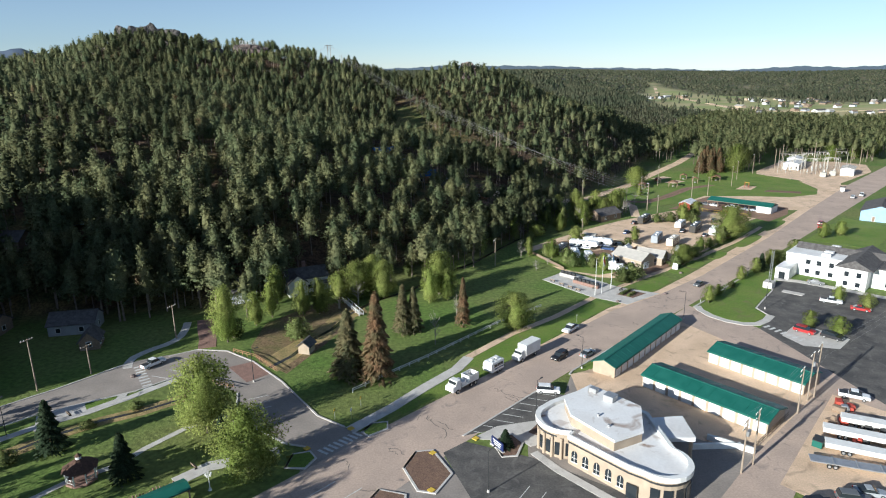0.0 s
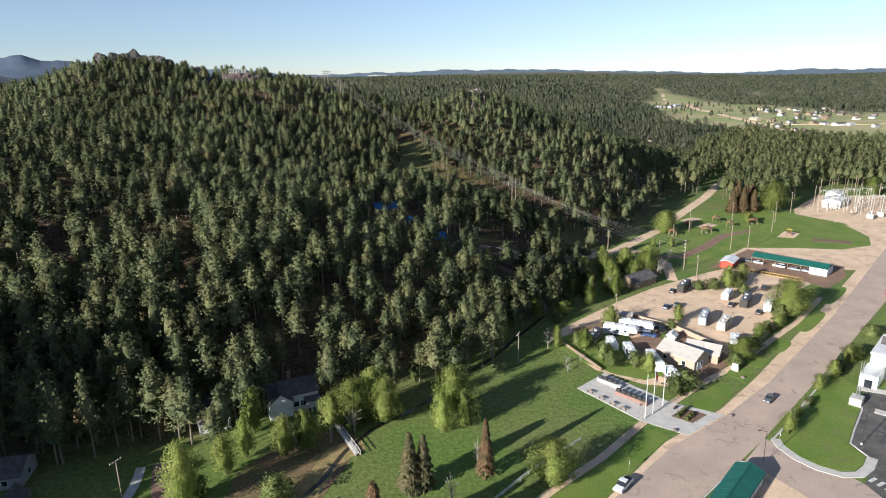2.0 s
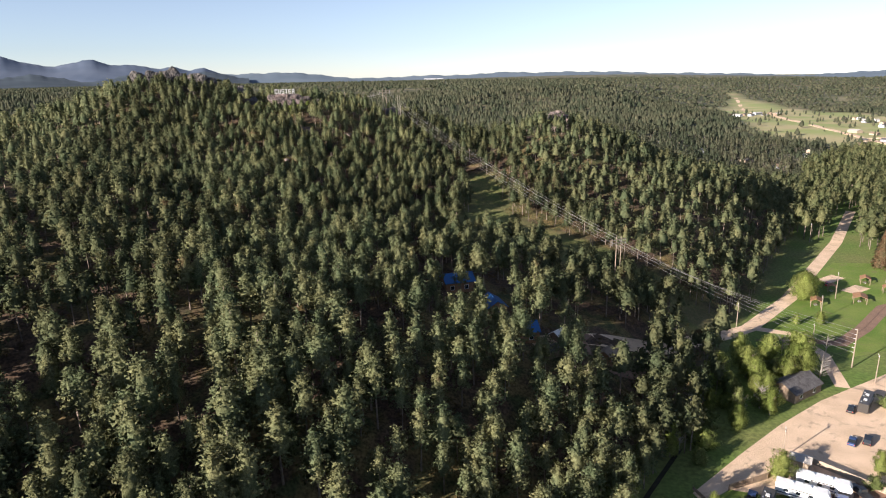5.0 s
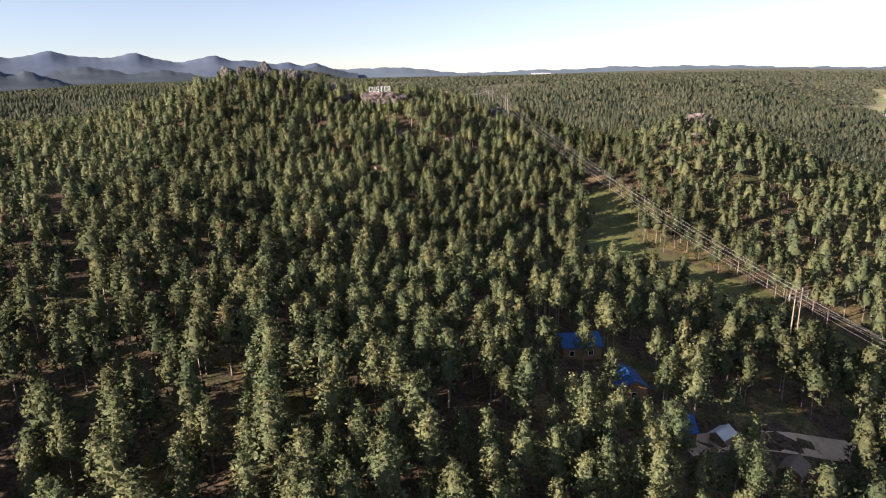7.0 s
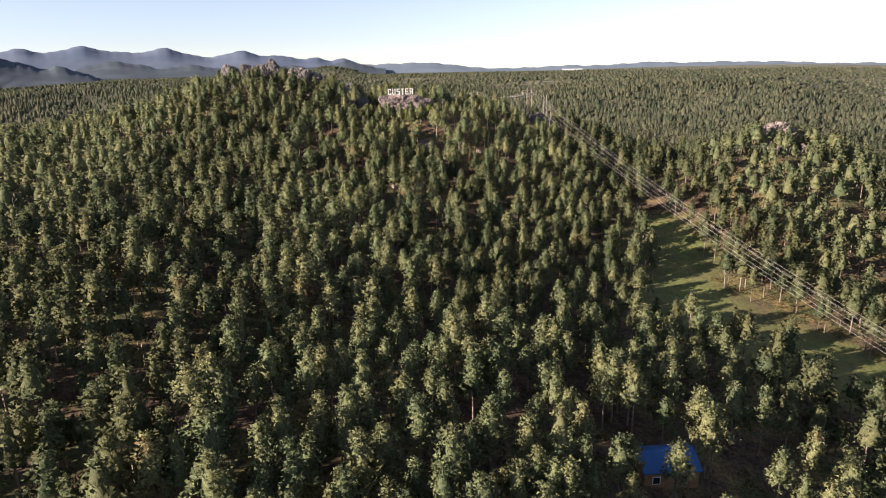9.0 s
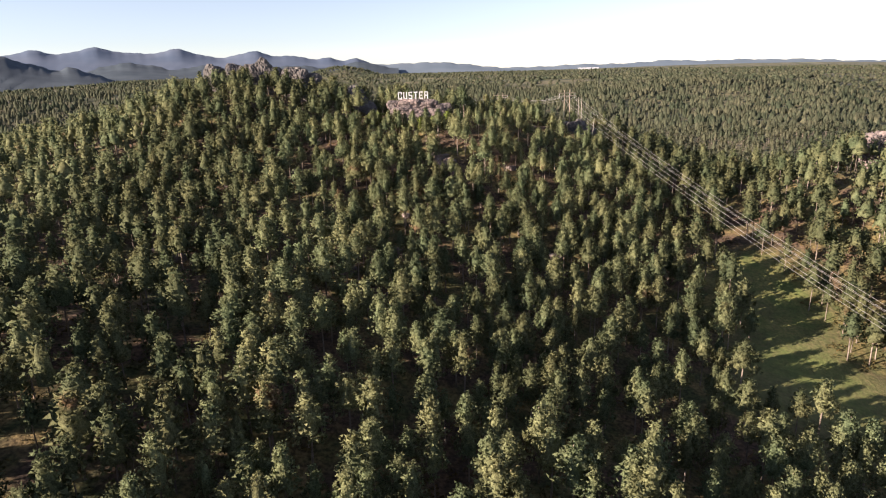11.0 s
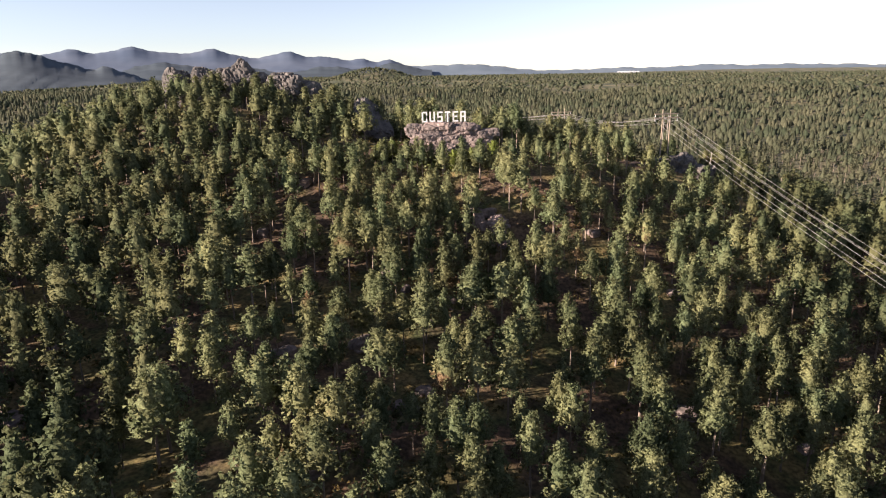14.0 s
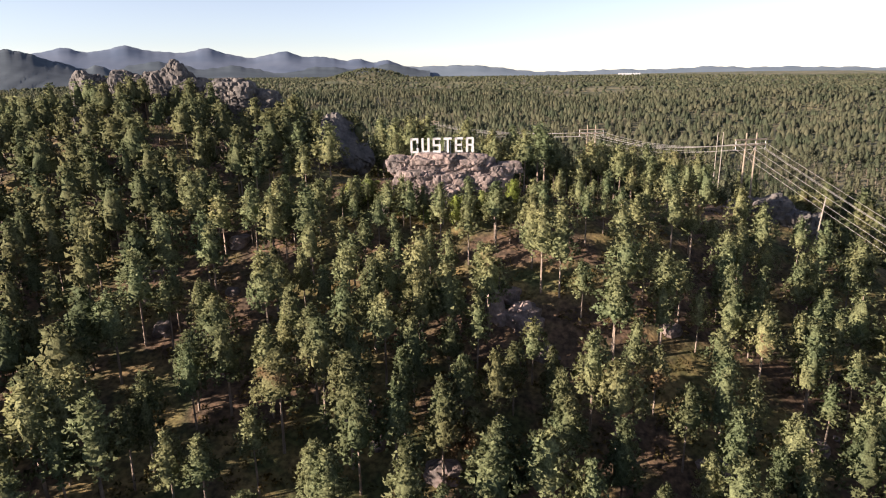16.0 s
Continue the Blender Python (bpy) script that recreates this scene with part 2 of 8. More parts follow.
def ground_material():
    """Grass, pine duff and bare earth, mixed by noise; forest floor above the foot of the hill, dark woods far away."""
    m = material("ground", (0.098, 0.160, 0.028), 0.95, (0.150, 0.165, 0.050), 0.035, 8, fine=0.3, fine_scale=0.9, bump=0.5, bump_scale=1.5)
    nd, lk = m.node_tree.nodes, m.node_tree.links
    p = nd["Principled BSDF"]
    src = p.inputs["Base Color"].links[0].from_socket
    att = nd.new("ShaderNodeAttribute")
    att.attribute_name = "cover"
    sep = nd.new("ShaderNodeSeparateColor")
    lk.new(att.outputs["Color"], sep.inputs[0])
    geo = next(n for n in nd if n.type == "NEW_GEOMETRY")

    def two(a, b, scale, lo=0.42, hi=0.58):
        n = nd.new("ShaderNodeTexNoise")
        n.inputs["Scale"].default_value, n.inputs["Detail"].default_value = scale, 8
        lk.new(geo.outputs["Position"], n.inputs["Vector"])
        r = nd.new("ShaderNodeValToRGB")
        r.color_ramp.elements[0].position, r.color_ramp.elements[1].position = lo, hi
        r.color_ramp.elements[0].color, r.color_ramp.elements[1].color = (*a, 1), (*b, 1)
        lk.new(n.outputs[0], r.inputs[0])
        return r.outputs[0]

    def floor():
        """Red-brown duff, olive grass and dry tan grass in patches, with a coarse grain of tussocks."""
        def mixed(a, b, fac):
            mx = nd.new("ShaderNodeMix")
            mx.data_type = "RGBA"
            lk.new(fac, mx.inputs[0])
            lk.new(a, mx.inputs[6])
            lk.new(b, mx.inputs[7])
            return mx.outputs[2]

        duff = two((0.066, 0.045, 0.030), (0.115, 0.073, 0.046), 0.5)
        grass = two((0.062, 0.070, 0.027), (0.175, 0.128, 0.054), 0.22, 0.40, 0.62)
        where = two((0, 0, 0), (1, 1, 1), 0.085, 0.44, 0.56)
        grain = two((0.55, 0.55, 0.55), (1.45, 1.45, 1.45), 1.6, 0.36, 0.64)
        mul = nd.new("ShaderNodeMix")
        mul.data_type, mul.blend_type = "RGBA", "MULTIPLY"
        mul.inputs[0].default_value = 1.0
        lk.new(mixed(duff, grass, where), mul.inputs[6])
        lk.new(grain, mul.inputs[7])
        return mul.outputs[2]

    for channel, col in ((0, floor()),   # forest floor
                         (1, two((0.066, 0.072, 0.038), (0.150, 0.132, 0.075), 0.02)),  # far woods
                         (2, two((0.36, 0.31, 0.16), (0.25, 0.28, 0.10), 0.012))):    # far meadow
        mx = nd.new("ShaderNodeMix")
        mx.data_type = "RGBA"
        lk.new(sep.outputs[channel], mx.inputs[0])
        lk.new(src, mx.inputs[6])
        lk.new(col, mx.inputs[7])
        src = mx.outputs[2]
    lk.new(src, p.inputs["Base Color"])
    return m


M["ground"] = ground_material()


def stain(m, color, scale, lo, hi):
    """Lays blotched stains over a material's colour."""
    nd, lk = m.node_tree.nodes, m.node_tree.links
    p = nd["Principled BSDF"]
    src = p.inputs["Base Color"].links[0].from_socket
    geo = next(n for n in nd if n.type == "NEW_GEOMETRY")
    n = nd.new("ShaderNodeTexNoise")
    n.inputs["Scale"].default_value, n.inputs["Detail"].default_value, n.inputs["Distortion"].default_value = scale, 6, 1.2
    lk.new(geo.outputs["Position"], n.inputs["Vector"])
    r = nd.new("ShaderNodeMapRange")
    r.inputs[1].default_value, r.inputs[2].default_value = lo, hi
    lk.new(n.outputs[0], r.inputs[0])
    mx = nd.new("ShaderNodeMix")
    mx.data_type = "RGBA"
    lk.new(r.outputs[0], mx.inputs[0])
    lk.new(src, mx.inputs[6])
    mx.inputs[7].default_value = (*color, 1)
    lk.new(mx.outputs[2], p.inputs["Base Color"])


stain(M["roof_stained"], (0.30, 0.22, 0.17), 0.22, 0.58, 0.75)
stain(M["asphalt"], (0.20, 0.175, 0.16), 0.35, 0.60, 0.78)
stain(M["asphalt_dark"], (0.16, 0.15, 0.14), 0.5, 0.55, 0.75)
stain(M["gravel"], (0.34, 0.25, 0.175), 0.25, 0.56, 0.74)
stain(M["concrete"], (0.36, 0.33, 0.30), 0.8, 0.58, 0.75)
stain(M["lawn"], (0.16, 0.16, 0.06), 0.22, 0.56, 0.76)

# ---- mesh helpers ----
def mesh_from(name, verts, faces, mats, face_mat=None, normals=None):
    """A mesh from numpy arrays of vertices and of faces with one number of corners; normals: softened shading of leaves."""
    me = bpy.data.meshes.new(name)
    verts, faces = np.asarray(verts, np.float32), np.asarray(faces, np.int32)
    k = faces.shape[1]
    me.vertices.add(len(verts))
    me.vertices.foreach_set("co", verts.ravel())
    me.loops.add(faces.size)
    me.loops.foreach_set("vertex_index", faces.ravel())
    me.polygons.add(len(faces))
    me.polygons.foreach_set("loop_start", np.arange(len(faces), dtype=np.int32) * k)
    me.polygons.foreach_set("loop_total", np.full(len(faces), k, np.int32))
    for m in mats:
        me.materials.append(m)
    if face_mat is not None:
        me.polygons.foreach_set("material_index", np.asarray(face_mat, np.int32))
    me.update(calc_edges=True)
    if normals is not None:
        a = me.attributes.new("custom_normal", "FLOAT_VECTOR", "POINT")
        a.data.foreach_set("vector", np.asarray(normals, np.float32).ravel())
    return me


def done(name, bm, mat, smooth=False):
    me = bpy.data.meshes.new(name)
    bm.to_mesh(me)
    bm.free()
    me.materials.append(mat)
    if smooth:
        me.polygons.foreach_set("use_smooth", [True] * len(me.polygons))
    return me


def part(name, bm, mat, parent=None, label="", smooth=False):
    me = bm if isinstance(bm, bpy.types.Mesh) else done(name, bm, mat, smooth)
    ob = new(name, me)
    ob.parent = parent
    if label:
        ob["label"] = label
    return ob


def thing(name, m, label, category, group="", kind=""):
    e = new(name)
    e.matrix_world = m
    return tagged(e, label, category, group, kind)


def box(bm, x0, x1, y0, y1, z0, z1, bevel=0.0):
    r = bmesh.ops.create_cube(bm, size=1)
    vs = r["verts"]
    for v in vs:
        v.co = Vector((x0 + (v.co.x + 0.5) * (x1 - x0), y0 + (v.co.y + 0.5) * (y1 - y0), z0 + (v.co.z + 0.5) * (z1 - z0)))
    if bevel:
        es = list({e for v in vs for e in v.link_edges})
        bmesh.ops.bevel(bm, geom=es, offset=bevel, segments=1, affect="EDGES")
    return bm


def boxes(*dims, bevel=0.0):
    bm = bmesh.new()
    for d in dims:
        box(bm, *d, bevel=bevel)
    return bm


def prism(outline, z0, z1, bm=None):
    """An upright prism over a plan outline (counter-clockwise)."""
    bm = bm or bmesh.new()
    lo = [bm.verts.new((x, y, z0)) for x, y in outline]
    hi = [bm.verts.new((x, y, z1)) for x, y in outline]
    n = len(outline)
    bm.faces.new(hi)
    bm.faces.new(lo[::-1])
    for i in range(n):
        bm.faces.new((lo[i], lo[(i + 1) % n], hi[(i + 1) % n], hi[i]))
    bmesh.ops.recalc_face_normals(bm, faces=bm.faces)
    return bm


def tube(bm, a, b, r0, r1=None, n=8):
    """A tapered rod from a to b."""
    a, b = Vector(a), Vector(b)
    r1 = r0 if r1 is None else r1
    q = (b - a).to_track_quat("Z", "Y")
    lo, hi = [], []
    for i in range(n):
        d = q @ Vector((math.cos(2 * math.pi * i / n), math.sin(2 * math.pi * i / n), 0))
        lo.append(bm.verts.new(a + d * r0))
        hi.append(bm.verts.new(b + d * r1))
    for i in range(n):
        bm.faces.new((lo[i], lo[(i + 1) % n], hi[(i + 1) % n], hi[i]))
    bm.faces.new(lo[::-1])
    bm.faces.new(hi)
    return bm


def rods(*ab, n=8):
    bm = bmesh.new()
    for a, b, r0, r1 in ab:
        tube(bm, a, b, r0, r1, n)
    return bm


# ---- plan: s runs along the main road, t to its right ----
U, V, R0 = Vector((0.690, 0.724)), Vector((0.724, -0.690)), Vector((-5.4, 107.9))
ROAD_ANGLE = 46.38


def R(s, t):
    p = R0 + U * s + V * t
    return p.x, p.y


def at(s, t, turn=0.0, z=0.0):
    """A pose on the town's ground; x then runs along the road."""
    x, y = R(s, t)
    return pose(x, y, z, 0, 0, ROAD_ANGLE + turn)


def smooth(a, b, v):
    k = np.clip((v - a) / (b - a), 0, 1)
    return k * k * (3 - 2 * k)


# ---- terrain ----
HILLS = [(-205, 458, 45, 45.7), (-165, 395, 55, 13.1), (-130, 436, 35, 6.3), (-85, 468, 40, 45.2), (18, 462, 40, 42.3), (-100, 380, 50, 19.6), (-135, 320, 55, 7.3), (-70, 330, 55, 6.0), (-115, 250, 50, 9.9), (-60, 235, 45, 7.8), (-20, 285, 45, 12.9), (0, 390, 45, 14.8), (40, 430, 45, 0.7), (-40, 420, 50, 5.9), (-190, 250, 70, 27.3), (-200, 330, 60, -1.2), (-300, 380, 90, 54.5), (-200, 540, 60, 26.1), (-84, 470, 22, 6.7), (-132, 437, 20, 14.0), (110, 470, 60, 21.1), (80, 370, 45, 6.7), (-280, 240, 80, 16.9), (-166, 458, 14, 4.0), (-80, 443, 13, -6.0), (-126, 421, 13, -5.0)]
FOOT_S = [-400, -150, -36, -8, 0, 35, 70, 125, 180, 250, 360, 600]
FOOT_T = [-300, -170, -105, -86, -80, -72, -66, -64, -82, -100, -128, -210]


def foot(x, y):
    """Metres beyond the foot of the wooded hill (positive: on the hill)."""
    x, y = np.asarray(x, float), np.asarray(y, float)
    s = U.x * (x - R0.x) + U.y * (y - R0.y)
    t = V.x * (x - R0.x) + V.y * (y - R0.y)
    return np.interp(s, FOOT_S, FOOT_T) - t


def wob(x, y, f, seed):
    """Smooth cheap waves."""
    return (np.sin(x * f + seed) * np.cos(y * f * 1.13 + 2 * seed) + 0.5 * np.sin(x * f * 2.3 - y * f * 1.7 + seed * 3)) / 1.5


def height(x, y):
    x, y = np.asarray(x, float), np.asarray(y, float)
    z = 22 * smooth(430, 620, y - 0.25 * np.abs(x + 60)) * (1 - smooth(0.10, 0.34, x / np.maximum(y, 1)))
    for cx, cy, r, h in HILLS:
        z = z + h * np.exp(-((x - cx) ** 2 + (y - cy) ** 2) / (2 * r * r))
    z = z + 1.2 * wob(x, y, 0.06, 1.0)
    z = z * smooth(0, 38, foot(x, y))
    far = np.hypot(x, y)
    z = z + 28 * smooth(820, 1500, far) * (1 - smooth(0.10, 0.34, x / np.maximum(y, 1)))
    # wide swells, the far rise to the skyline
    z = z + smooth(650, 1500, far) * (13 * wob(x, y, 0.0043, 2.0) + 6 * wob(x, y, 0.011, 7.0)) * (1 - smooth(0.2, 0.4, x / np.maximum(y, 1)) * 0.7)
    k = smooth(1500, 3600, far)
    z = z * (1 - k) + k * (64 + 6 * wob(x, y, 0.0016, 4.0) - 28 * smooth(0.15, 0.5, x / np.maximum(y, 1)) - 20 * smooth(0.9, 1.25, -x / np.maximum(y, 1)))
    # an unseen wooded rise west of the street, added to shade the yards
    z = z + 36 * np.exp(-((x + 177) ** 2 + (y - 92) ** 2) / (2 * 20 ** 2)) + 40 * np.exp(-((x + 207) ** 2 + (y - 122) ** 2) / (2 * 27 ** 2))
    # a wooded knob on the plain behind the hill
    return z + 42 * np.exp(-((x + 1080) ** 2 + (y - 2250) ** 2) / (2 * 90 ** 2))


CLEARING = [(-24, 397), (-19, 359), (12, 346), (58, 320)]   # mown strip under the power line


def seg_dist(p, a, b):
    a, b = np.array(a, float), np.array(b, float)
    k = np.clip(((p - a) @ (b - a)) / ((b - a) @ (b - a)), 0, 1)
    return np.linalg.norm(p - (a + k[:, None] * (b - a)), axis=1)


MEADOW_Y, MEADOW_A, MEADOW_B = [680, 850, 1094, 1466, 1900, 2100], [400, 361, 354, 429, 590, 680], [800, 790, 760, 620, 660, 680]


def cover(x, y):
    """How much forest floor, far woods and far meadow there is."""
    far = np.hypot(x, y)
    f = smooth(-2, 10, foot(x, y)) * (1 - smooth(650, 800, far))
    w = smooth(600, 800, far)
    p = np.stack([x, y], -1)
    for a, b in zip(CLEARING, CLEARING[1:]):
        f = f * (0.62 + 0.38 * smooth(9, 19, seg_dist(p, a, b)))
    ratio = x / np.maximum(y, 1)
    edge = 22 * wob(x, y, 0.016, 3.0)
    m = smooth(-25, 25, x - np.interp(y, MEADOW_Y, MEADOW_A) + edge) * smooth(-25, 25, np.interp(y, MEADOW_Y, MEADOW_B) - x + edge) * smooth(660, 700, y)
    m = np.maximum(m, smooth(1900, 2000, far) * (1 - smooth(2250, 2400, far)) * smooth(0.35, 0.6, wob(x, y, 0.006, 5.0)) * 0.2)
    m = np.maximum(m, smooth(2450, 2550, far) * (1 - smooth(2900, 3050, far)) * smooth(0.36, 0.42, -ratio) * (1 - smooth(0.62, 0.68, -ratio)) * smooth(0.05, 0.3, wob(x, y, 0.004, 2.0)))
    for a, b in zip(CLEARING, CLEARING[1:]):
        m = np.maximum(m, 0.06 * (1 - smooth(9, 19, seg_dist(p, a, b) + 4 * wob(x, y, 0.11, 2.0))))
    return np.stack([f, w, m, np.ones_like(f)], -1)


def axis(lo, hi, a, b, fine):
    """Grid lines: even between a and b, ever wider outside."""
    mid = list(np.arange(a, b + 0.01, fine))
    up, st = [], fine
    v = b
    while v < hi:
        st *= 1.10
        v += st
        up.append(min(v, hi))
    dn, st, v = [], fine, a
    while v > lo:
        st *= 1.10
        v -= st
        dn.append(max(v, lo))
    return np.array(dn[::-1] + mid + up)


def build_ground():
    xs, ys = axis(-4600, 4600, -380, 330, 5.0), axis(-1500, 4900, 60, 660, 5.0)
    X, Y = np.meshgrid(xs, ys)
    Z = height(X, Y)
    v = np.stack([X, Y, Z], -1).reshape(-1, 3)
    nx, ny = len(xs), len(ys)
    i = (np.arange(ny - 1)[:, None] * nx + np.arange(nx - 1)[None]).ravel()
    me = mesh_from("ground", v, np.stack([i, i + 1, i + nx + 1, i + nx], -1), [M["ground"]])
    me.polygons.foreach_set("use_smooth", [True] * len(me.polygons))
    col = me.color_attributes.new("cover", "FLOAT_COLOR", "POINT")
    col.data.foreach_set("color", cover(v[:, 0], v[:, 1]).astype(np.float32).ravel())
    tagged(new("ground", me), "grassy valley floor rising to a pine-covered rocky hill", "ground", kind="structure")


build_ground()


def ridge(name, lo, hi, dist, height_of, label, mat="far_hill"):
    """A far mountain ridge between two bearings (degrees east of north, seen from the hill), with spurs and gullies on its face."""
    n, m = 260, 14
    b = np.linspace(lo, hi, n)
    a = np.radians(b)
    h = height_of(b)
    w = np.exp(-((np.arange(41) - 20) / 9.0) ** 2)
    soft = np.convolve(np.pad(h, 20, mode="edge"), w / w.sum(), "valid")
    rows = []
    for j in range(m + 1):
        k = j / m
        rough = np.sin(b * 2.1 + j * 1.3) + 0.7 * np.sin(b * 5.3 - j * 1.9) + 0.5 * np.sin(b * 11.7 + j * 2.7)
        d = dist - 900 * (1 - k) + 16 * rough * (1 - k)
        z = 35 + (soft - 35) * k ** 1.1 + (h - soft) * k ** 5 + 1.5 * rough * k * (1 - k)
        rows.append(np.stack([-65 + np.sin(a) * d, 265 + np.cos(a) * d, z], -1))
    rows.append(np.stack([-65 + np.sin(a) * (dist + 250), 265 + np.cos(a) * (dist + 250), 0 * h + 30], -1))
    v = np.concatenate(rows)
    i = (np.arange(m + 1)[:, None] * n + np.arange(n - 1)[None]).ravel()
    me = mesh_from(name, v, np.stack([i, i + 1, i + n + 1, i + n], -1), [M[mat]])
    me.polygons.foreach_set("use_smooth", [True] * len(me.polygons))
    tagged(new(name, me), label, "mountains", kind="structure")


def bumps(b, base, *peaks):
    h = np.zeros_like(b) + base
    for c, w, top in peaks:
        k = np.clip(1 - np.abs(b - c) / (w * 1.9), 0, 1)
        h = np.maximum(h, base + (top - base) * k ** 1.15)
    k = np.exp(-((np.arange(15) - 7) / 2.5) ** 2)
    h = np.convolve(np.pad(h, 7, mode="edge"), k / k.sum(), "valid")
    return h + 2.5 * np.sin(b * 3.1) + 1.5 * np.sin(b * 8.3) + 0.8 * np.sin(b * 27 + 1)


# far ridges; their materials carry the blue haze in the colour itself
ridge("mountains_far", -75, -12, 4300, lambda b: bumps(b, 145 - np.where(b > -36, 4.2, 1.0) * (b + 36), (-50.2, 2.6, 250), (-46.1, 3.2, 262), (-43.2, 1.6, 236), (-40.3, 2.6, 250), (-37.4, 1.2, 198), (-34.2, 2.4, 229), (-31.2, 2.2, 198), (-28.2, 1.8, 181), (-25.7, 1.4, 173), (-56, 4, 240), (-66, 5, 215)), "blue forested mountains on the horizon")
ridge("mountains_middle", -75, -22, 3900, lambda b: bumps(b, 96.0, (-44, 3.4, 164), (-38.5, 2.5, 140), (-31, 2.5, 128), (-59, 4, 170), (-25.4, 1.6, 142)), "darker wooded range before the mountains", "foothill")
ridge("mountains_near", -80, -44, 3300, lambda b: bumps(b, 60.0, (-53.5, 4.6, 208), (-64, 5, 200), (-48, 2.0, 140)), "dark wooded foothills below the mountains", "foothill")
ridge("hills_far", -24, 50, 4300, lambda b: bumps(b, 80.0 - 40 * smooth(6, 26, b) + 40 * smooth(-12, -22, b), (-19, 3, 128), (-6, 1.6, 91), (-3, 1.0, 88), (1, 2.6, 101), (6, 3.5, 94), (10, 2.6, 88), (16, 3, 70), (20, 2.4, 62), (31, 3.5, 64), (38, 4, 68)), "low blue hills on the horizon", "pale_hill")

# ---- woods ----
def profile(k):
    """Half-width of a pine's crown from its base (0) to its tip (1)."""
    return np.minimum(1, (k + 0.16) / 0.38) ** 0.7 * np.clip(1.02 - k, 0.001, 1) ** 0.66 * 1.20


def dome(k):
    """Half-width of a leafy crown from its base (0) to its top (1)."""
    return np.clip(1 - np.abs(2 * np.clip(k, 0, 1) ** 0.85 - 1) ** 2.4, 0.02, 1) ** 0.6


def heart(rng, h, r, base, seg, rings, up=0.3):
    """The dense inside of a crown: an uneven spindle; corners and soft normals."""
    k = (np.arange(rings) + 0.5) / rings
    a = (np.arange(seg) + 0.5 * (np.arange(rings)[:, None] % 2)) * 2 * np.pi / seg
    q = r * profile(k)[:, None] * rng.uniform(0.6, 1.3, (rings, seg))
    z = np.broadcast_to((base + (1 - base) * k)[:, None] * h, (rings, seg)) + rng.uniform(-0.03, 0.03, (rings, seg)) * h
    v = np.concatenate([np.stack([np.cos(a) * q, np.sin(a) * q, z], -1).reshape(-1, 3), [(0, 0, base * h + 0.2), (0, 0, h * 0.98)]])
    f = []
    for i in range(rings - 1):
        for j in range(seg):
            p, o, u, w = i * seg + j, i * seg + (j + 1) % seg, (i + 1) * seg + j, (i + 1) * seg + (j + 1) % seg
            f += [(p, o, u), (o, w, u)]
    lo, hi = rings * seg, rings * seg + 1
    for j in range(seg):
        f += [(lo, (j + 1) % seg, j), ((rings - 1) * seg + j, (rings - 1) * seg + (j + 1) % seg, hi)]
    t = v[np.array(f).ravel()]
    n = t * [1, 1, 0] + [0, 0, up] + rng.normal(size=t.shape) * 0.15
    n[..., 2] += 0.8 * (t[:, 2] / h - 0.6)
    return t, n / np.linalg.norm(n, axis=1, keepdims=True)


def crown_tris(rng, h, r, clumps, per, size, base=0.32, top=1.0, flat=0.75, shape=dome, thin=0.38, core=()):
    """Leaf triangles of a crown, gathered in tufts round the stem; returns corners and soft normals, both (3n, 3)."""
    f = base + (top - base) * (np.arange(clumps) + rng.random(clumps)) / clumps
    k = (f - base) / (top - base)
    prof = shape(k)
    ang = np.arange(clumps) * 2.4 + rng.random(clumps) * 1.2
    lobed = shape is dome
    rad = r * prof * ((0.42 if lobed else 0.24) + 0.44 * rng.random(clumps))
    c = np.stack([np.cos(ang) * rad, np.sin(ang) * rad, f * h], -1)
    cr = r * (0.24 + 0.24 * rng.random(clumps)) * (0.6 + 0.5 * prof)
    u = rng.normal(size=(clumps, per, 3))
    u /= np.linalg.norm(u, axis=-1, keepdims=True)
    p = u * (0.42 + 0.75 * rng.random((clumps, per, 1))) * cr[:, None, None]
    p[..., 2] *= flat
    p = (p + c[:, None]).reshape(-1, 3)
    u = u.reshape(-1, 3)
    n = len(p)
    away = p * [1, 1, 0.0]
    away /= np.maximum(np.linalg.norm(away, axis=1, keepdims=True), 0.05)
    soft = u * 0.5 + away * 0.9 + [0, 0, 0.3] + rng.normal(size=(n, 3)) * 0.1
    soft /= np.linalg.norm(soft, axis=1, keepdims=True)
    d1 = rng.normal(size=(n, 3)) + u * 0.8
    d1 /= np.linalg.norm(d1, axis=1, keepdims=True)
    d2 = rng.normal(size=(n, 3))
    d2 -= d1 * (d1 * d2).sum(1, keepdims=True)
    d2 /= np.linalg.norm(d2, axis=1, keepdims=True)
    # turn each leaf so that its face looks outward
    flip = np.sign((np.cross(d1, d2) * soft).sum(1, keepdims=True))
    d2 *= np.where(flip == 0, 1, flip)
    s = size * (0.6 + 0.8 * rng.random((n, 1)))
    tri = np.stack([p + d1 * s, p - d1 * s * 0.5 + d2 * s * thin, p - d1 * s * 0.5 - d2 * s * thin], 1).reshape(-1, 3)
    soft = np.repeat(soft, 3, 0)
    if core:
        t2, n2 = heart(rng, h, r * core[2], base + 0.02, core[0], core[1])
        tri, soft = np.concatenate([tri, t2]), np.concatenate([soft, n2])
    return tri, soft


def stem_quads(h, r0, r1, n=5, lean=(0, 0)):
    a = np.arange(n) * 2 * np.pi / n
    ring = np.stack([np.cos(a), np.sin(a), 0 * a], -1)
    v = np.concatenate([ring * r0 + [0, 0, -0.5], ring * r1 + [lean[0], lean[1], h]])
    i = np.arange(n)
    return v, np.stack([i, (i + 1) % n, (i + 1) % n + n, i + n], -1)


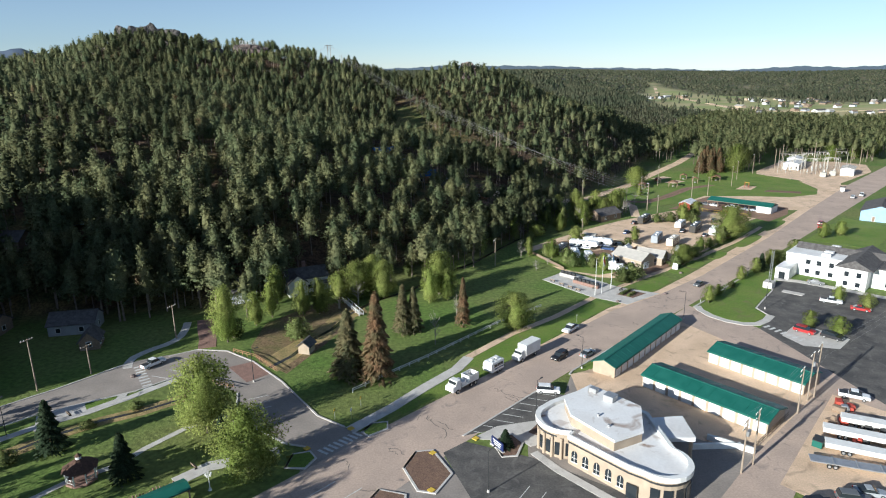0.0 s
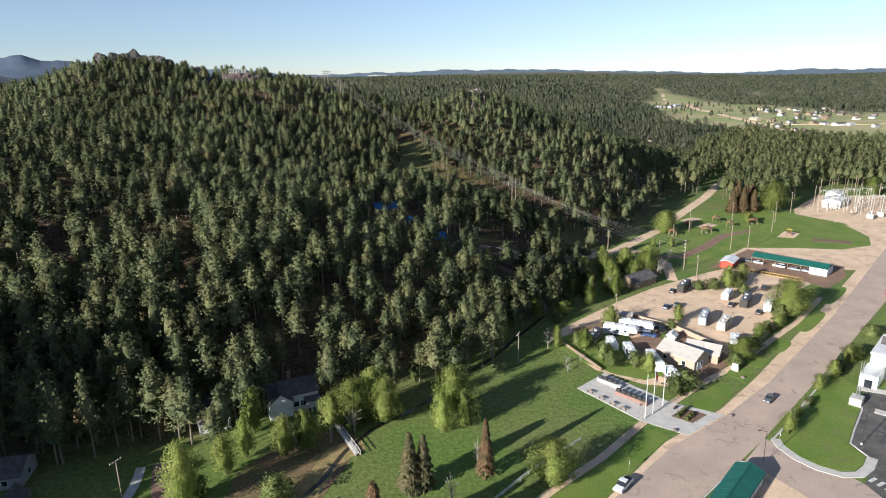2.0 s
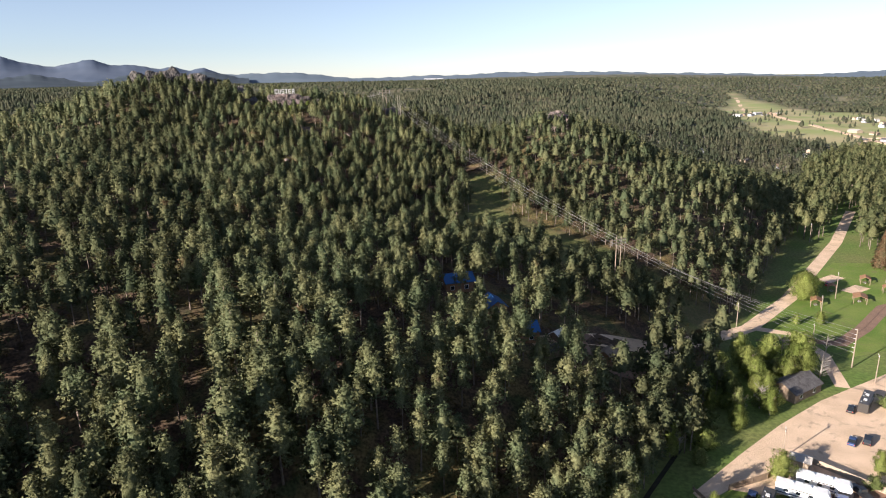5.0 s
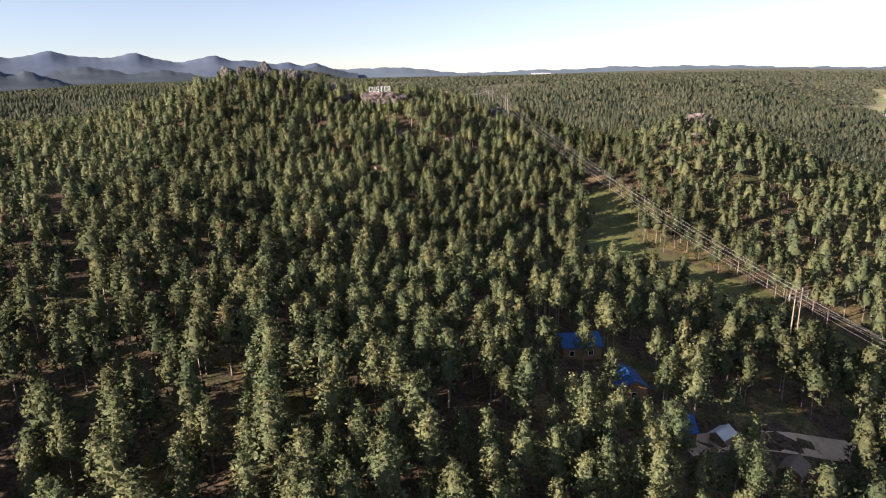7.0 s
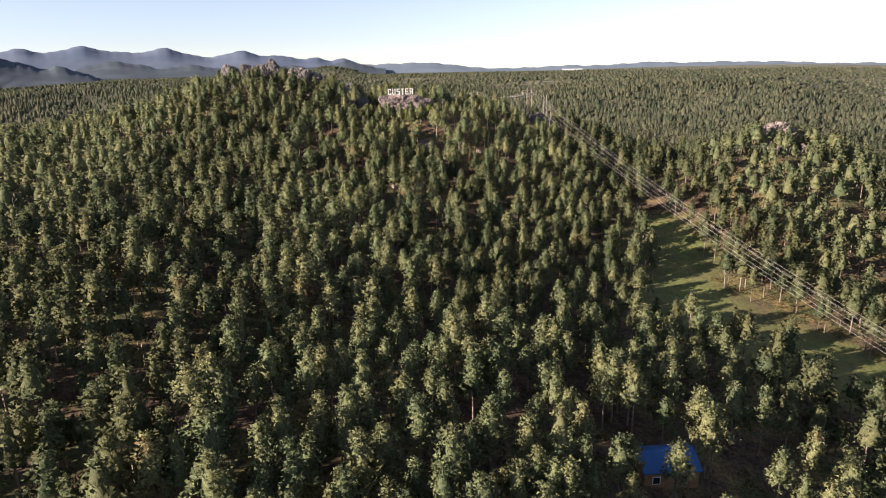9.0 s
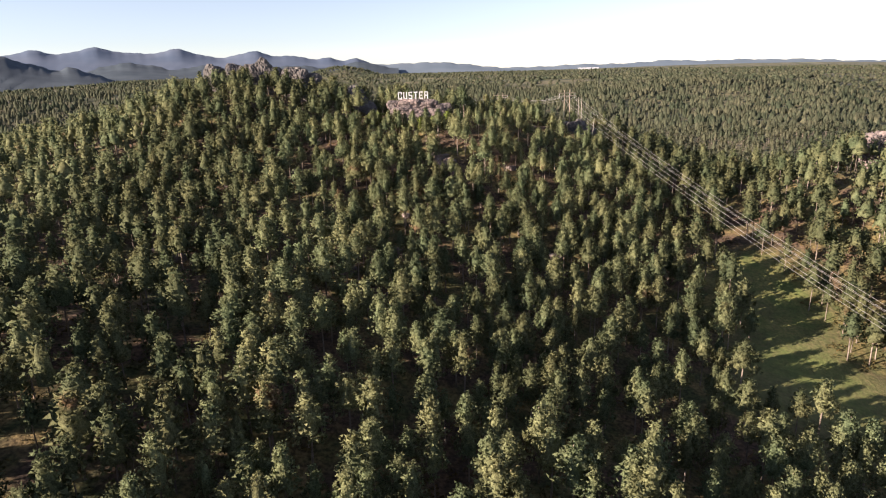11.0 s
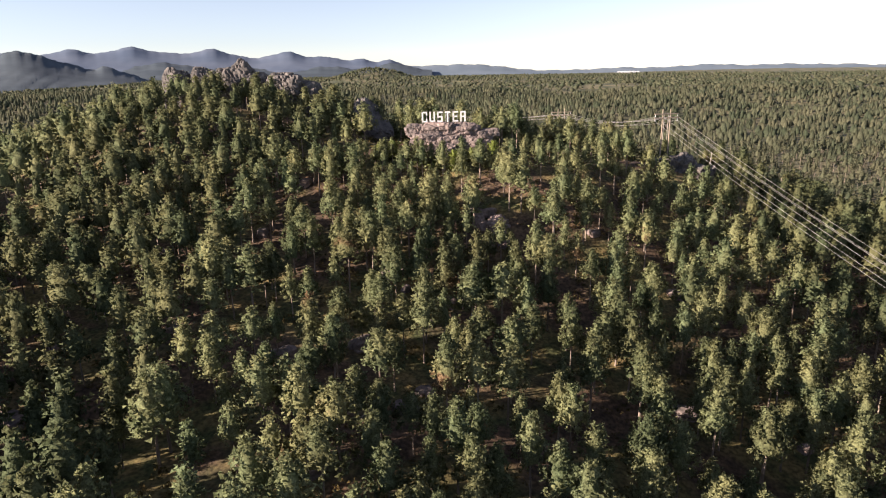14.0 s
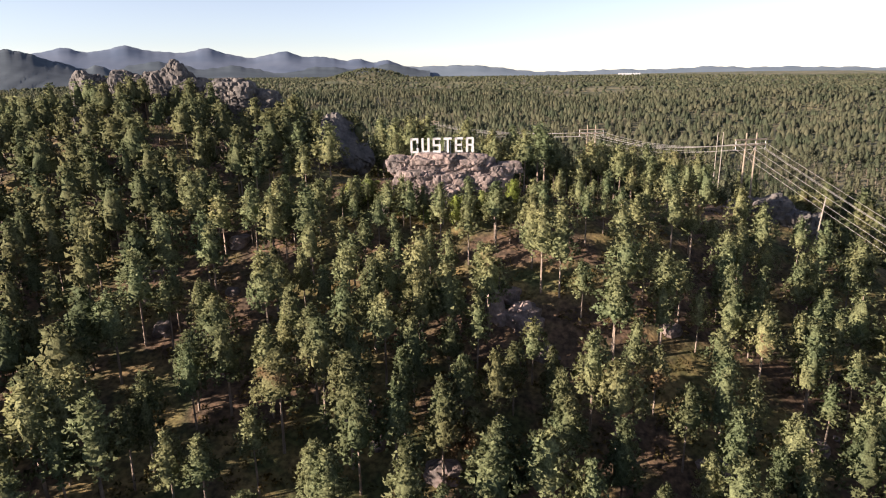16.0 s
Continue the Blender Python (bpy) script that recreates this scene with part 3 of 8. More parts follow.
def pine_crown(rng, h, r, base, limbs, along, blades, size, core):
    """A pine's crown: limbs round the stem with spiky tufts of needles along their outer halves, over a small dense heart."""
    k = (np.arange(limbs) + rng.random(limbs)) / limbs
    # limbs grow in bunches, with gaps between them
    k = np.clip(k + 0.35 / limbs * np.sin(k * 34 + rng.uniform(0, 6)), 0, 0.985)
    ang = np.arange(limbs) * 2.4 + rng.uniform(-0.5, 0.5, limbs)
    reach = r * profile(k) * rng.uniform(0.80, 1.06, limbs)
    rise = h * (1 - base) * 0.07 * rng.uniform(-0.6, 1.4, limbs)
    f = np.linspace(1.0, 0.72, along)[None] * rng.uniform(0.88, 1.05, (limbs, along))
    turn = ang[:, None] + rng.uniform(-0.55, 0.55, (limbs, along))
    c = np.stack([np.cos(turn) * reach[:, None] * f, np.sin(turn) * reach[:, None] * f,
                  h * (base + (1 - base) * k)[:, None] + rise[:, None] * f + rng.uniform(-0.35, 0.35, (limbs, along))], -1).reshape(-1, 3)
    tip = np.stack([rng.uniform(-0.15, 0.15, 3) * r, rng.uniform(-0.15, 0.15, 3) * r, h * np.array([1.0, 0.97, 0.94])], -1)
    c = np.concatenate([c, tip])
    m = len(c)
    out = c * [1, 1, 0]
    out /= np.maximum(np.linalg.norm(out, axis=1, keepdims=True), 0.3)
    d = rng.normal(size=(m, blades, 3)) * 0.75 + out[:, None] * 0.30 + [0, 0, 0.38]
    d /= np.linalg.norm(d, axis=-1, keepdims=True)
    big = rng.uniform(0.75, 1.3, (m, 1, 1)) * (0.7 + 0.3 * profile(np.clip((c[:, 2] / h - base) / (1 - base), 0, 1)))[:, None, None]
    ln = size * rng.uniform(0.7, 1.25, (m, blades, 1)) * big
    o = c[:, None] + rng.normal(size=(m, blades, 3)) * size * 0.55 * big
    w = np.cross(d, rng.normal(size=(m, blades, 3)) * 0.7 + out[:, None] + [0, 0, 0.4])
    w /= np.linalg.norm(w, axis=-1, keepdims=True)
    soft = d * 0.55 + out[:, None] * 0.55 + [0, 0, 0.34]
    soft /= np.linalg.norm(soft, axis=-1, keepdims=True)
    w = w * np.where((np.cross(w, d) * soft).sum(-1, keepdims=True) > 0, 1, -1)
    tri = np.stack([o + d * ln, o + d * ln * 0.1 - w * ln * 0.42, o + d * ln * 0.1 + w * ln * 0.42], 2).reshape(-1, 3)
    soft = np.repeat(soft.reshape(-1, 3), 3, 0)
    t2, n2 = heart(rng, h, r * core[2], base + 0.03, core[0], core[1])
    return np.concatenate([tri, t2]), np.concatenate([soft, n2])


def pine_variant(rng, limbs, along, blades, size, core, sides=5, low=0.36, high=0.52):
    base = rng.uniform(low, high)
    crown, soft = pine_crown(rng, 11.6, 2.08 * rng.uniform(0.76, 1.30), base, limbs, along, blades, size, core)
    sv, sf = stem_quads(11.2, 0.17, 0.05, sides, (rng.uniform(-0.3, 0.3), rng.uniform(-0.3, 0.3)))
    # two triangles a quad
    st = np.concatenate([sf[:, [0, 1, 2]], sf[:, [0, 2, 3]]])
    stem = sv[st.ravel()]
    side = stem * [1, 1, 0]
    return crown, stem, soft, side / np.maximum(np.linalg.norm(side, axis=1, keepdims=True), 1e-3)


def far_variant(rng, h, r, seg, rings):
    """A small far pine: an uneven rounded spindle."""
    t, n = heart(rng, h, r, 0.02, seg, rings, 1.6)
    return t, np.zeros((0, 3)), n, np.zeros((0, 3))


def spread(rng, x0, x1, y0, y1, step, shake=0.36):
    """Points about a step apart: a triangular net, shaken."""
    gx, gy = np.meshgrid(np.arange(x0, x1, step), np.arange(y0, y1, step * 0.87))
    gx = gx + (np.arange(len(gx)) % 2)[:, None] * step * 0.5
    p = np.stack([gx.ravel(), gy.ravel()], -1)
    return p + rng.uniform(-shake, shake, p.shape) * step


TRACK = [(-6, 262), (8, 272), (20, 280), (36, 290), (52, 304), (75, 320), (102, 352), (163, 441), (210, 520)]


LANE = [(100, -57), (150, -58), (182, -60), (204, -70), (208, -92)]


def keep_clear(p):
    """Where no pine stands: mown strip, tracks, cabins, bare rock."""
    ok = foot(p[:, 0], p[:, 1]) > 3
    for i in range(len(CLEARING) - 1):
        ok &= seg_dist(p, CLEARING[i], CLEARING[i + 1]) > (8, 13, 8)[i]
    for i in range(len(TRACK) - 1):
        ok &= seg_dist(p, TRACK[i], TRACK[i + 1]) > 4.4
    ok &= np.hypot(p[:, 0] - 17, p[:, 1] - 272) > 11
    for x, y, r in ((-28, 284, 5), (-16.8, 275, 4.6), (-8.5, 263.5, 4.6), (-134, 435, 5), (-130, 436, 5), (-126, 438, 5), (-121, 441, 4), (-117, 443, 3.5), (-82, 469, 9), (-84, 461, 7), (-72, 464, 6), (-203, 457, 4.5), (-218, 450, 4), (-190, 460, 5), (-185, 455, 4.5), (-157, 453, 4.5), (-154.5, 448, 5), (-150.5, 441.5, 4.5), (-76, 458, 7), (-114.5, 420.5, 3.2), (-110.5, 417, 3.2), (-107.5, 414, 2.6), (-43.3, 182.5, 6.5), (-60, 173, 5.0), (18, 461, 6)):
        ok &= np.hypot(p[:, 0] - x, p[:, 1] - y) > r
    # nothing tall on the ledge before the sign
    before = (p[:, 0] + 130) * 0.437 - (p[:, 1] - 437) * 0.9 > -1
    return ok & ~(before & (np.hypot(p[:, 0] + 128, p[:, 1] - 434) < 26) & (height(p[:, 0], p[:, 1]) > 75))


def tree_size(p):
    """Taller pines at the foot of the hill, stunted ones round the rocky top."""
    f = foot(p[:, 0], p[:, 1])
    k = 1 + (0.52 - 0.30 * smooth(-70, -25, p[:, 0])) * (1 - smooth(25, 120, f))
    k = np.where((f < 4) & (p[:, 0] > 40), 1.0, k)
    # unseen flat wood to the west, added for shade: low by the street, tall behind
    k = np.where((f < -15) & (p[:, 0] < -70) & (p[:, 1] < 170), np.where(0.65 * p[:, 0] - 0.76 * p[:, 1] < -150, 1.7, 0.8), k)
    for x, y, r in ((-130, 434, 30), (-80, 468, 34), (-205, 456, 45), (-100, 445, 30)):
        d = np.hypot(p[:, 0] - x, p[:, 1] - y)
        k = np.where(d < r, np.minimum(k, 0.82 + 0.18 * smooth(r * 0.3, r, d)), k)
    before = (p[:, 0] + 130) * 0.437 - (p[:, 1] - 437) * 0.9 > -3
    small = np.clip((80.5 - height(p[:, 0], p[:, 1])) / 13.5, 0.22, 1.2)
    k = np.where(before & (np.hypot(p[:, 0] + 126, p[:, 1] - 430) < 34), np.minimum(k, small), k)
    return np.where(np.hypot(p[:, 0], p[:, 1]) > 640, 1.0, k)


def build_woods():
    rng = np.random.default_rng(5)
    p = spread(rng, -420, 330, 20, 640, 5.1)
    x, y = p.T
    dens = 0.79 + 0.16 * wob(x, y, 0.035, 2.0) + 0.10 * smooth(395, 430, y) - 0.05 * smooth(-118, -85, x) * smooth(318, 345, y) * (1 - smooth(415, 440, y))
    dens = dens * np.where(x < -0.72 * y - 14, 1, np.maximum(tree_size(p), 1) ** np.where(x < -45, -0.6, -1.2))
    s_, t_ = U.x * (x - R0.x) + U.y * (y - R0.y), V.x * (x - R0.x) + V.y * (y - R0.y)
    lane = np.min([seg_dist(np.stack([s_, t_], -1), a, b) for a, b in zip(LANE, LANE[1:])], 0)
    fringe = (s_ > 44) & (s_ < 178) & (t_ < np.interp(s_, [44, 60, 85, 125, 178], [-60, -52, -56, -63, -82])) & (foot(x, y) < 4) & (lane > 6)
    yards = (foot(x, y) > -17) & (foot(x, y) < 4) & (x < -50) & (y > 135) & (rng.random(len(p)) < 0.85)
    for hx, hy, r in ((-97.5, 152.5, 8), (-88, 142, 6), (-120, 150, 7), (-60, 173, 5), (-43, 182, 7), (-55, 150, 9)):
        yards &= (np.hypot(x - hx, y - hy) > r) & ((x < -114) | (x > -62))
    west = (x < -0.72 * y - 14) & (x > -250 + 25 * wob(x, y, 0.03, 1.0)) & (y < 170) & (y > 58 + 20 * wob(x, y, 0.03, 4.0)) & (rng.random(len(p)) < np.where(0.65 * x - 0.76 * y < -150, 1.0, 0.5))  # unseen wood west of the street, added to shade the lawns
    p = p[((keep_clear(p) & (x < 0.95 * y + 40) & (x > -1.3 * y - 60)) | west | yards | fringe) & (rng.random(len(p)) < dens)]
    # a thicket of smaller pines below the sign's ledge
    q = spread(rng, -158, -92, 398, 432, 3.3)
    q = q[keep_clear(q) & (tree_size(q) < 0.8) & (rng.random(len(q)) < 0.7)]
    p = np.concatenate([p, q])
    near = seg_dist(p, (-62, 352), (-112, 404)) < 39
    pts, rest = p[near], p[~near]
    # single pines on the slope below the sign
    protos = []
    for k in range(10):
        crown, stem, soft, _ = pine_variant(rng, 78, 1, 16, 0.40, (7, 6, 0.56))
        cm = mesh_from("crown", crown, np.arange(len(crown)).reshape(-1, 3), [M["needles"]], normals=soft)
        sm = mesh_from("trunk", stem, np.arange(len(stem)).reshape(-1, 3), [M["bark"]])
        protos.append((cm, sm))
    size = tree_size(pts)
    for i, (px, py) in enumerate(pts[:280]):
        cm, sm = protos[i % 10]
        s = rng.uniform(0.72, 1.14) * min(1, size[i])
        t = thing("pine_tree", pose(px, py, float(height(px, py)), 0, 0, rng.uniform(0, 360)) @ Matrix.Diagonal((s * rng.uniform(0.85, 1.15), s * rng.uniform(0.85, 1.15), s, 1)),
                  "ponderosa pine with bare lower trunk and rounded crown", "tree", "pines on the hillside")
        part("trunk", sm, None, t)
        part("crown", cm, None, t)
    rest = np.concatenate([rest, pts[280:]])
    # the rest of the hill's pines, finer where the camera passes
    way = np.minimum(seg_dist(rest, (-30, 215), (-60, 310)), seg_dist(rest, (-60, 310), (-112, 420)))
    west = seg_dist(rest, (-70, 165), (-125, 290)) < 48
    var = [pine_variant(rng, 64, 1, 10, 0.48, (6, 5, 0.58)) for _ in range(12)]
    big = tree_size(rest) > 1.3
    fine = (way < 52) | (big & (rest[:, 1] < 245) & (rest[:, 0] > -125) & (rest[:, 0] < 30))
    tall = [pine_variant(rng, 78, 1, 9, 0.46, (6, 5, 0.60), 5, 0.26, 0.46) for _ in range(10)]
    join("pine_forest_foot", rest[fine & big], tall, rng, 0.7, 1.12, "tall pines with deep crowns at the foot of the hill")
    join("pine_forest", rest[fine & ~big], var, rng, 0.7, 1.12, "dense ponderosa pine forest covering the hill")
    far_side = rest[:, 1] > 600
    x, y = rest.T
    hidden = ~fine & ((x < -108 - 1.08 * (y - 150)) & (y >= 170) | (y > 495) & (x < 55) | (x < -305) | (x < -255) & (y < 300) | (y < 165) & (x < -130)) & ~far_side
    plain = [far_variant(rng, 11.6, 2.6 * rng.uniform(0.8, 1.3), 5, 3) for _ in range(8)]
    join("pine_forest_back", rest[hidden], plain, rng, 0.7, 1.12, "pine forest on the back of the hill")
    var = [pine_variant(rng, 34, 1, 8, 0.66, (6, 4, 0.72), 3) for _ in range(12)]
    join("pine_forest_slope", rest[~fine & ~hidden & ((way < 100) | west)], var, rng, 0.7, 1.12, "ponderosa pine forest on the flanks of the hill")
    var = [pine_variant(rng, 20, 1, 4, 0.86, (5, 3, 0.74), 3) for _ in range(10)]
    join("pine_forest_upper", rest[~fine & ~hidden & (way >= 100) & ~west & ~far_side], var, rng, 0.7, 1.1, "ponderosa pine forest on the farther slopes")
    # the wood beyond the park, on flat ground
    v = spread(rng, 60, 620, 380, 1080, 7.0)
    x, y = v.T
    s_, t_ = U.x * (x - R0.x) + U.y * (y - R0.y), V.x * (x - R0.x) + V.y * (y - R0.y)
    ok = (foot(x, y) < 4) & (s_ > 352) & ((t_ < -58 - 0.1 * (s_ - 352)) | (s_ > 440) & (t_ < -8)) & (y < 0.55 * x + 760) & (cover(x, y)[:, 2] < 0.3)
    ok |= (t_ > 34) & (s_ > 330) & (x < 0.9 * y) & (cover(x, y)[:, 2] < 0.3)
    lane = np.minimum(seg_dist(v, (102, 352), (163, 441)), seg_dist(v, (163, 441), (210, 520)))
    v = v[ok & (lane > 6) & (rng.random(len(v)) < 0.88)]
    join("pine_wood", v, var, rng, 1.0, 1.5, "tall pine wood beyond the park", "needles_park")
    # young pines and brush between the stems
    q = spread(rng, -330, 120, 150, 480, 3.6)
    q = q[(foot(q[:, 0], q[:, 1]) > 4) & ((seg_dist(q, (-110, 165), (10, 205)) < 42) | (np.minimum(seg_dist(q, (-30, 215), (-60, 310)), seg_dist(q, (-60, 310), (-112, 440))) < 115)) & (q[:, 0] > -100 - 1.08 * (q[:, 1] - 150))]
    q = q[rng.random(len(q)) < 0.45 + 0.4 * wob(q[:, 0], q[:, 1], 0.05, 4.0) + 0.6 * (np.hypot(q[:, 0] + 122, q[:, 1] - 418) < 34)]
    for a, b, w in ((0, 1, 8), (1, 2, 14), (2, 3, 8)):
        q = q[seg_dist(q, CLEARING[a], CLEARING[b]) > w]
    for x, y, r in ((-28, 284, 6), (-16.8, 275, 6), (-8.5, 263.5, 6), (-130, 437, 7), (-43, 182, 7)):
        q = q[np.hypot(q[:, 0] - x, q[:, 1] - y) > r]
    var = []
    for _ in range(8):
        c, n = crown_tris(rng, 1.6, 1.5, 6, 9, 0.26, base=0.02, flat=0.5, thin=0.5)
        var.append((c, np.zeros((0, 3)), n, np.zeros((0, 3))))
    join("undergrowth", q, var, rng, 0.3, 1.1, "young pines and dry brush on the forest floor", "brush", False)
    # far woods
    for step, shape in ((6.8, (14, 1, 3, 1.0, (4, 3, 0.72), 3)), (7.7, ())):
        q = spread(rng, -1700, 900, 400, 1500, step, 0.8)
        x, y = q.T
        keep = (y > 640) | (np.abs(x + 40) > 380)
        valley = (foot(x, y) <= 3) & (np.hypot(x, y) > 470) & (x > 0.12 * y) & (x < 0.85 * y) & (rng.random(len(q)) < 0.85)
        s_, t_ = U.x * (x - R0.x) + U.y * (y - R0.y), V.x * (x - R0.x) + V.y * (y - R0.y)
        valley &= (t_ < -90) | (s_ > 480) & (t_ < -8) | (t_ > 45)
        valley &= y > 0.55 * x + 740
        keep &= (x > -1.45 * (y - 300) - 170) & (x > -1.22 * y) & (x < 0.67 * y) & (rng.random(len(q)) < 0.9) & (foot(x, y) > 5)
        keep = (keep | valley) & ((cover(x, y)[:, 2] < 0.3) | (rng.random(len(q)) < 0.07)) & (rng.random(len(q)) < 0.9 + 0.3 * wob(x, y, 0.02, 6.0))
        belt = (y > 640) & (y < 900) & (x > -66 - 0.9 * (y - 640)) & (x < 330)
        if shape:
            pts = np.concatenate([q[keep & belt], rest[~fine & (way >= 100) & far_side]])
            var = [pine_variant(rng, *shape) for _ in range(8)]
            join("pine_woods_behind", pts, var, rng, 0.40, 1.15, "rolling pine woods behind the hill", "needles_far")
        else:
            var = [far_variant(rng, 9.2, 2.1 * rng.uniform(0.8, 1.3), 4, 2) for _ in range(8)]
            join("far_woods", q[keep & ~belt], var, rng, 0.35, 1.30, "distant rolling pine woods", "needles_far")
    q = np.concatenate([spread(rng, -3600, 2300, 1400, 3100, 16.5, 0.6), spread(rng, -1260, -900, 2080, 2420, 14)])
    x, y = q.T
    keep = (x > -1.35 * y) & (x < 0.75 * y) & (cover(x, y)[:, 2] < 0.3) & (rng.random(len(q)) < 0.72 + 0.4 * wob(x, y, 0.009, 3.0))
    var = [far_variant(rng, 7.5, 4.2 * rng.uniform(0.8, 1.3), 4, 1) for _ in range(8)]
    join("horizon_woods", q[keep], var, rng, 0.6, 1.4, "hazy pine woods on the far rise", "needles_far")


def join(name, pts, var, rng, lo, hi, label, mat="needles", grow=True):
    vs, fm, ns = [], [], []
    zz = height(pts[:, 0], pts[:, 1])
    pick = rng.integers(0, len(var), len(pts))
    size = tree_size(pts) if grow else np.ones(len(pts))
    for k, (crown, stem, soft, side) in enumerate(var):
        w, nw = np.concatenate([crown, stem]), np.concatenate([soft, side])
        idx = np.nonzero(pick == k)[0]
        a, s = rng.uniform(0, 2 * np.pi, len(idx)), rng.uniform(lo, hi, len(idx)) * size[idx]
        wide = s * rng.uniform(0.85, 1.2, len(idx)) * (1.08 + 0.16 * np.clip(size[idx] - 1, 0, 1.2))
        ca, sa = np.cos(a) * wide, np.sin(a) * wide
        X = ca[:, None] * w[:, 0] - sa[:, None] * w[:, 1] + pts[idx, 0][:, None]
        Y = sa[:, None] * w[:, 0] + ca[:, None] * w[:, 1] + pts[idx, 1][:, None]
        Z = s[:, None] * w[:, 2] + zz[idx][:, None]
        vs.append(np.stack([X, Y, Z], -1).reshape(-1, 3))
        c1, s1 = np.cos(a), np.sin(a)
        ns.append(np.stack([c1[:, None] * nw[:, 0] - s1[:, None] * nw[:, 1], s1[:, None] * nw[:, 0] + c1[:, None] * nw[:, 1], np.broadcast_to(nw[:, 2], (len(idx), len(nw)))], -1).reshape(-1, 3))
        fm.append(np.tile(np.r_[np.zeros(len(crown) // 3, int), np.ones(len(stem) // 3, int)], len(idx)))
    v = np.concatenate(vs)
    me = mesh_from(name, v, np.arange(len(v)).reshape(-1, 3), [M[mat], M["bark"]], np.concatenate(fm), np.concatenate(ns))
    tagged(new(name, me), label, "forest", kind="stuff")


build_woods()

# ---- roads, lots, paths, lawns ----
def slab(name, pts, z, mat, label, category="", kind="structure", thick=0.3):
    """A flat piece of ground cover over a plan outline in road coordinates."""
    q = [R(s, t) for s, t in pts]
    if sum(a[0] * b[1] - b[0] * a[1] for a, b in zip(q, q[1:] + q[:1])) < 0:
        q = q[::-1]
    return tagged(part(name, prism(q, z - thick, z), M[mat]), label, category or name.rstrip("_0123456789"), kind=kind)


def ribbon(name, pts, width, z, mat, label, category="", kind="structure", thick=0.25, world_xy=False, on_hill=False):
    """A strip of even width along a line; a path, a kerb, a painted line."""
    q = [Vector(p) if world_xy else Vector(R(*p)) for p in pts]
    fine = [q[0]]
    for a, b in zip(q, q[1:]):
        n = max(1, int((b - a).length / 6)) if on_hill else 1
        fine += [a.lerp(b, (k + 1) / n) for k in range(n)]
    bm = bmesh.new()
    rows = []
    for i, p in enumerate(fine):
        d = (fine[min(i + 1, len(fine) - 1)] - fine[max(i - 1, 0)]).normalized()
        nrm = Vector((-d.y, d.x)) * width / 2
        a, b = p + nrm, p - nrm
        za, zb = (float(height(a.x, a.y)), float(height(b.x, b.y))) if on_hill else (0, 0)
        rows.append([bm.verts.new((a.x, a.y, za + z)), bm.verts.new((b.x, b.y, zb + z)), bm.verts.new((b.x, b.y, zb + z - thick)), bm.verts.new((a.x, a.y, za + z - thick))])
    for a, b in zip(rows, rows[1:]):
        for k in range(4):
            bm.faces.new((a[k], b[k], b[(k + 1) % 4], a[(k + 1) % 4]))
    bm.faces.new(rows[0])
    bm.faces.new(rows[-1][::-1])
    bmesh.ops.recalc_face_normals(bm, faces=bm.faces)
    return tagged(part(name, bm, M[mat]), label, category or name.rstrip("_0123456789"), kind=kind)


slab("road_1", [(-190, 0), (-190, 15), (-20, 14), (30, 11.5), (60, 12), (90, 14), (150, 15.5), (330, 17), (700, 22), (1100, 20), (1100, 8), (700, 8), (330, 1), (260, 3), (185, 6), (120, 6), (95, 4), (75, 0.3), (-6, -1.5)], 0.03, "asphalt", "wide worn grey asphalt main street", "road")
slab("gravel_shoulder", [(28, -1.6), (28, 1), (75, 1.5), (95, 5), (120, 7), (185, 7), (260, 4), (330, 2), (330, -2), (260, -0.5), (185, 1.5), (120, 2.5), (98, 2.0), (75, -1.6), (50, -1.2)], 0.02, "gravel", "tan gravel shoulder beside the street", "gravel")
slab("road_2", [(-190, -75), (-57, -64.3), (-45, -64.3), (-28, -65.8), (-15.7, -60.9), (-11, -55), (-9.7, -45), (-10.6, -31.7), (-13.9, -14), (-12.8, -5), (-8, 2), (-30, 2), (-21.5, -6.5), (-23.4, -10.6), (-24.9, -25), (-19.7, -34), (-22, -46), (-25.7, -51), (-34, -51), (-51.8, -55.9), (-57.4, -55.9), (-190, -62)], 0.028, "asphalt_grey", "grey side street with a wide bend", "road")
slab("road_3", [(91.5, 14), (88, 33.5), (81, 46), (69, 62), (50, 90), (30, 120), (12, 110), (30, 85), (52, 60), (30, 60), (0, 62), (0, 52.5), (31, 52.3), (59, 54), (66, 47), (73.6, 33), (80, 14)], 0.026, "asphalt", "grey asphalt back street behind the storage units", "road")
slab("parking_lot_1", [(0.3, 11.6), (24, 11.6), (25.3, 16.8), (14, 18.7), (8, 15.5)], 0.035, "asphalt_dark", "dark asphalt parking strip with faded lines", "parking lot")
slab("parking_lot_2", [(-6.2, 12.4), (-1, 13), (3.1, 24.6), (5.5, 42), (10, 60), (-14, 62), (-15, 30), (-9.6, 19)], 0.035, "asphalt_dark", "dark asphalt parking lot beside the bank", "parking lot")
slab("parking_lot_3", [(87.6, 34.2), (98.8, 33.9), (101.4, 28.5), (130, 25.5), (136, 30), (133, 54), (131, 80), (54, 80), (67.4, 61), (79.4, 45.4)], 0.035, "asphalt_dark", "dark asphalt parking lot of the white building", "parking lot")
slab("parking_lot_4", [(25.5, 16.5), (34, 12.6), (35, 24), (30, 43), (33, 52.3), (0, 52.6), (-14, 60), (-15, 40), (-8, 24), (3, 24), (8, 20), (22, 16)], 0.012, "asphalt_grey", "grey asphalt drive round the bank", "parking lot")
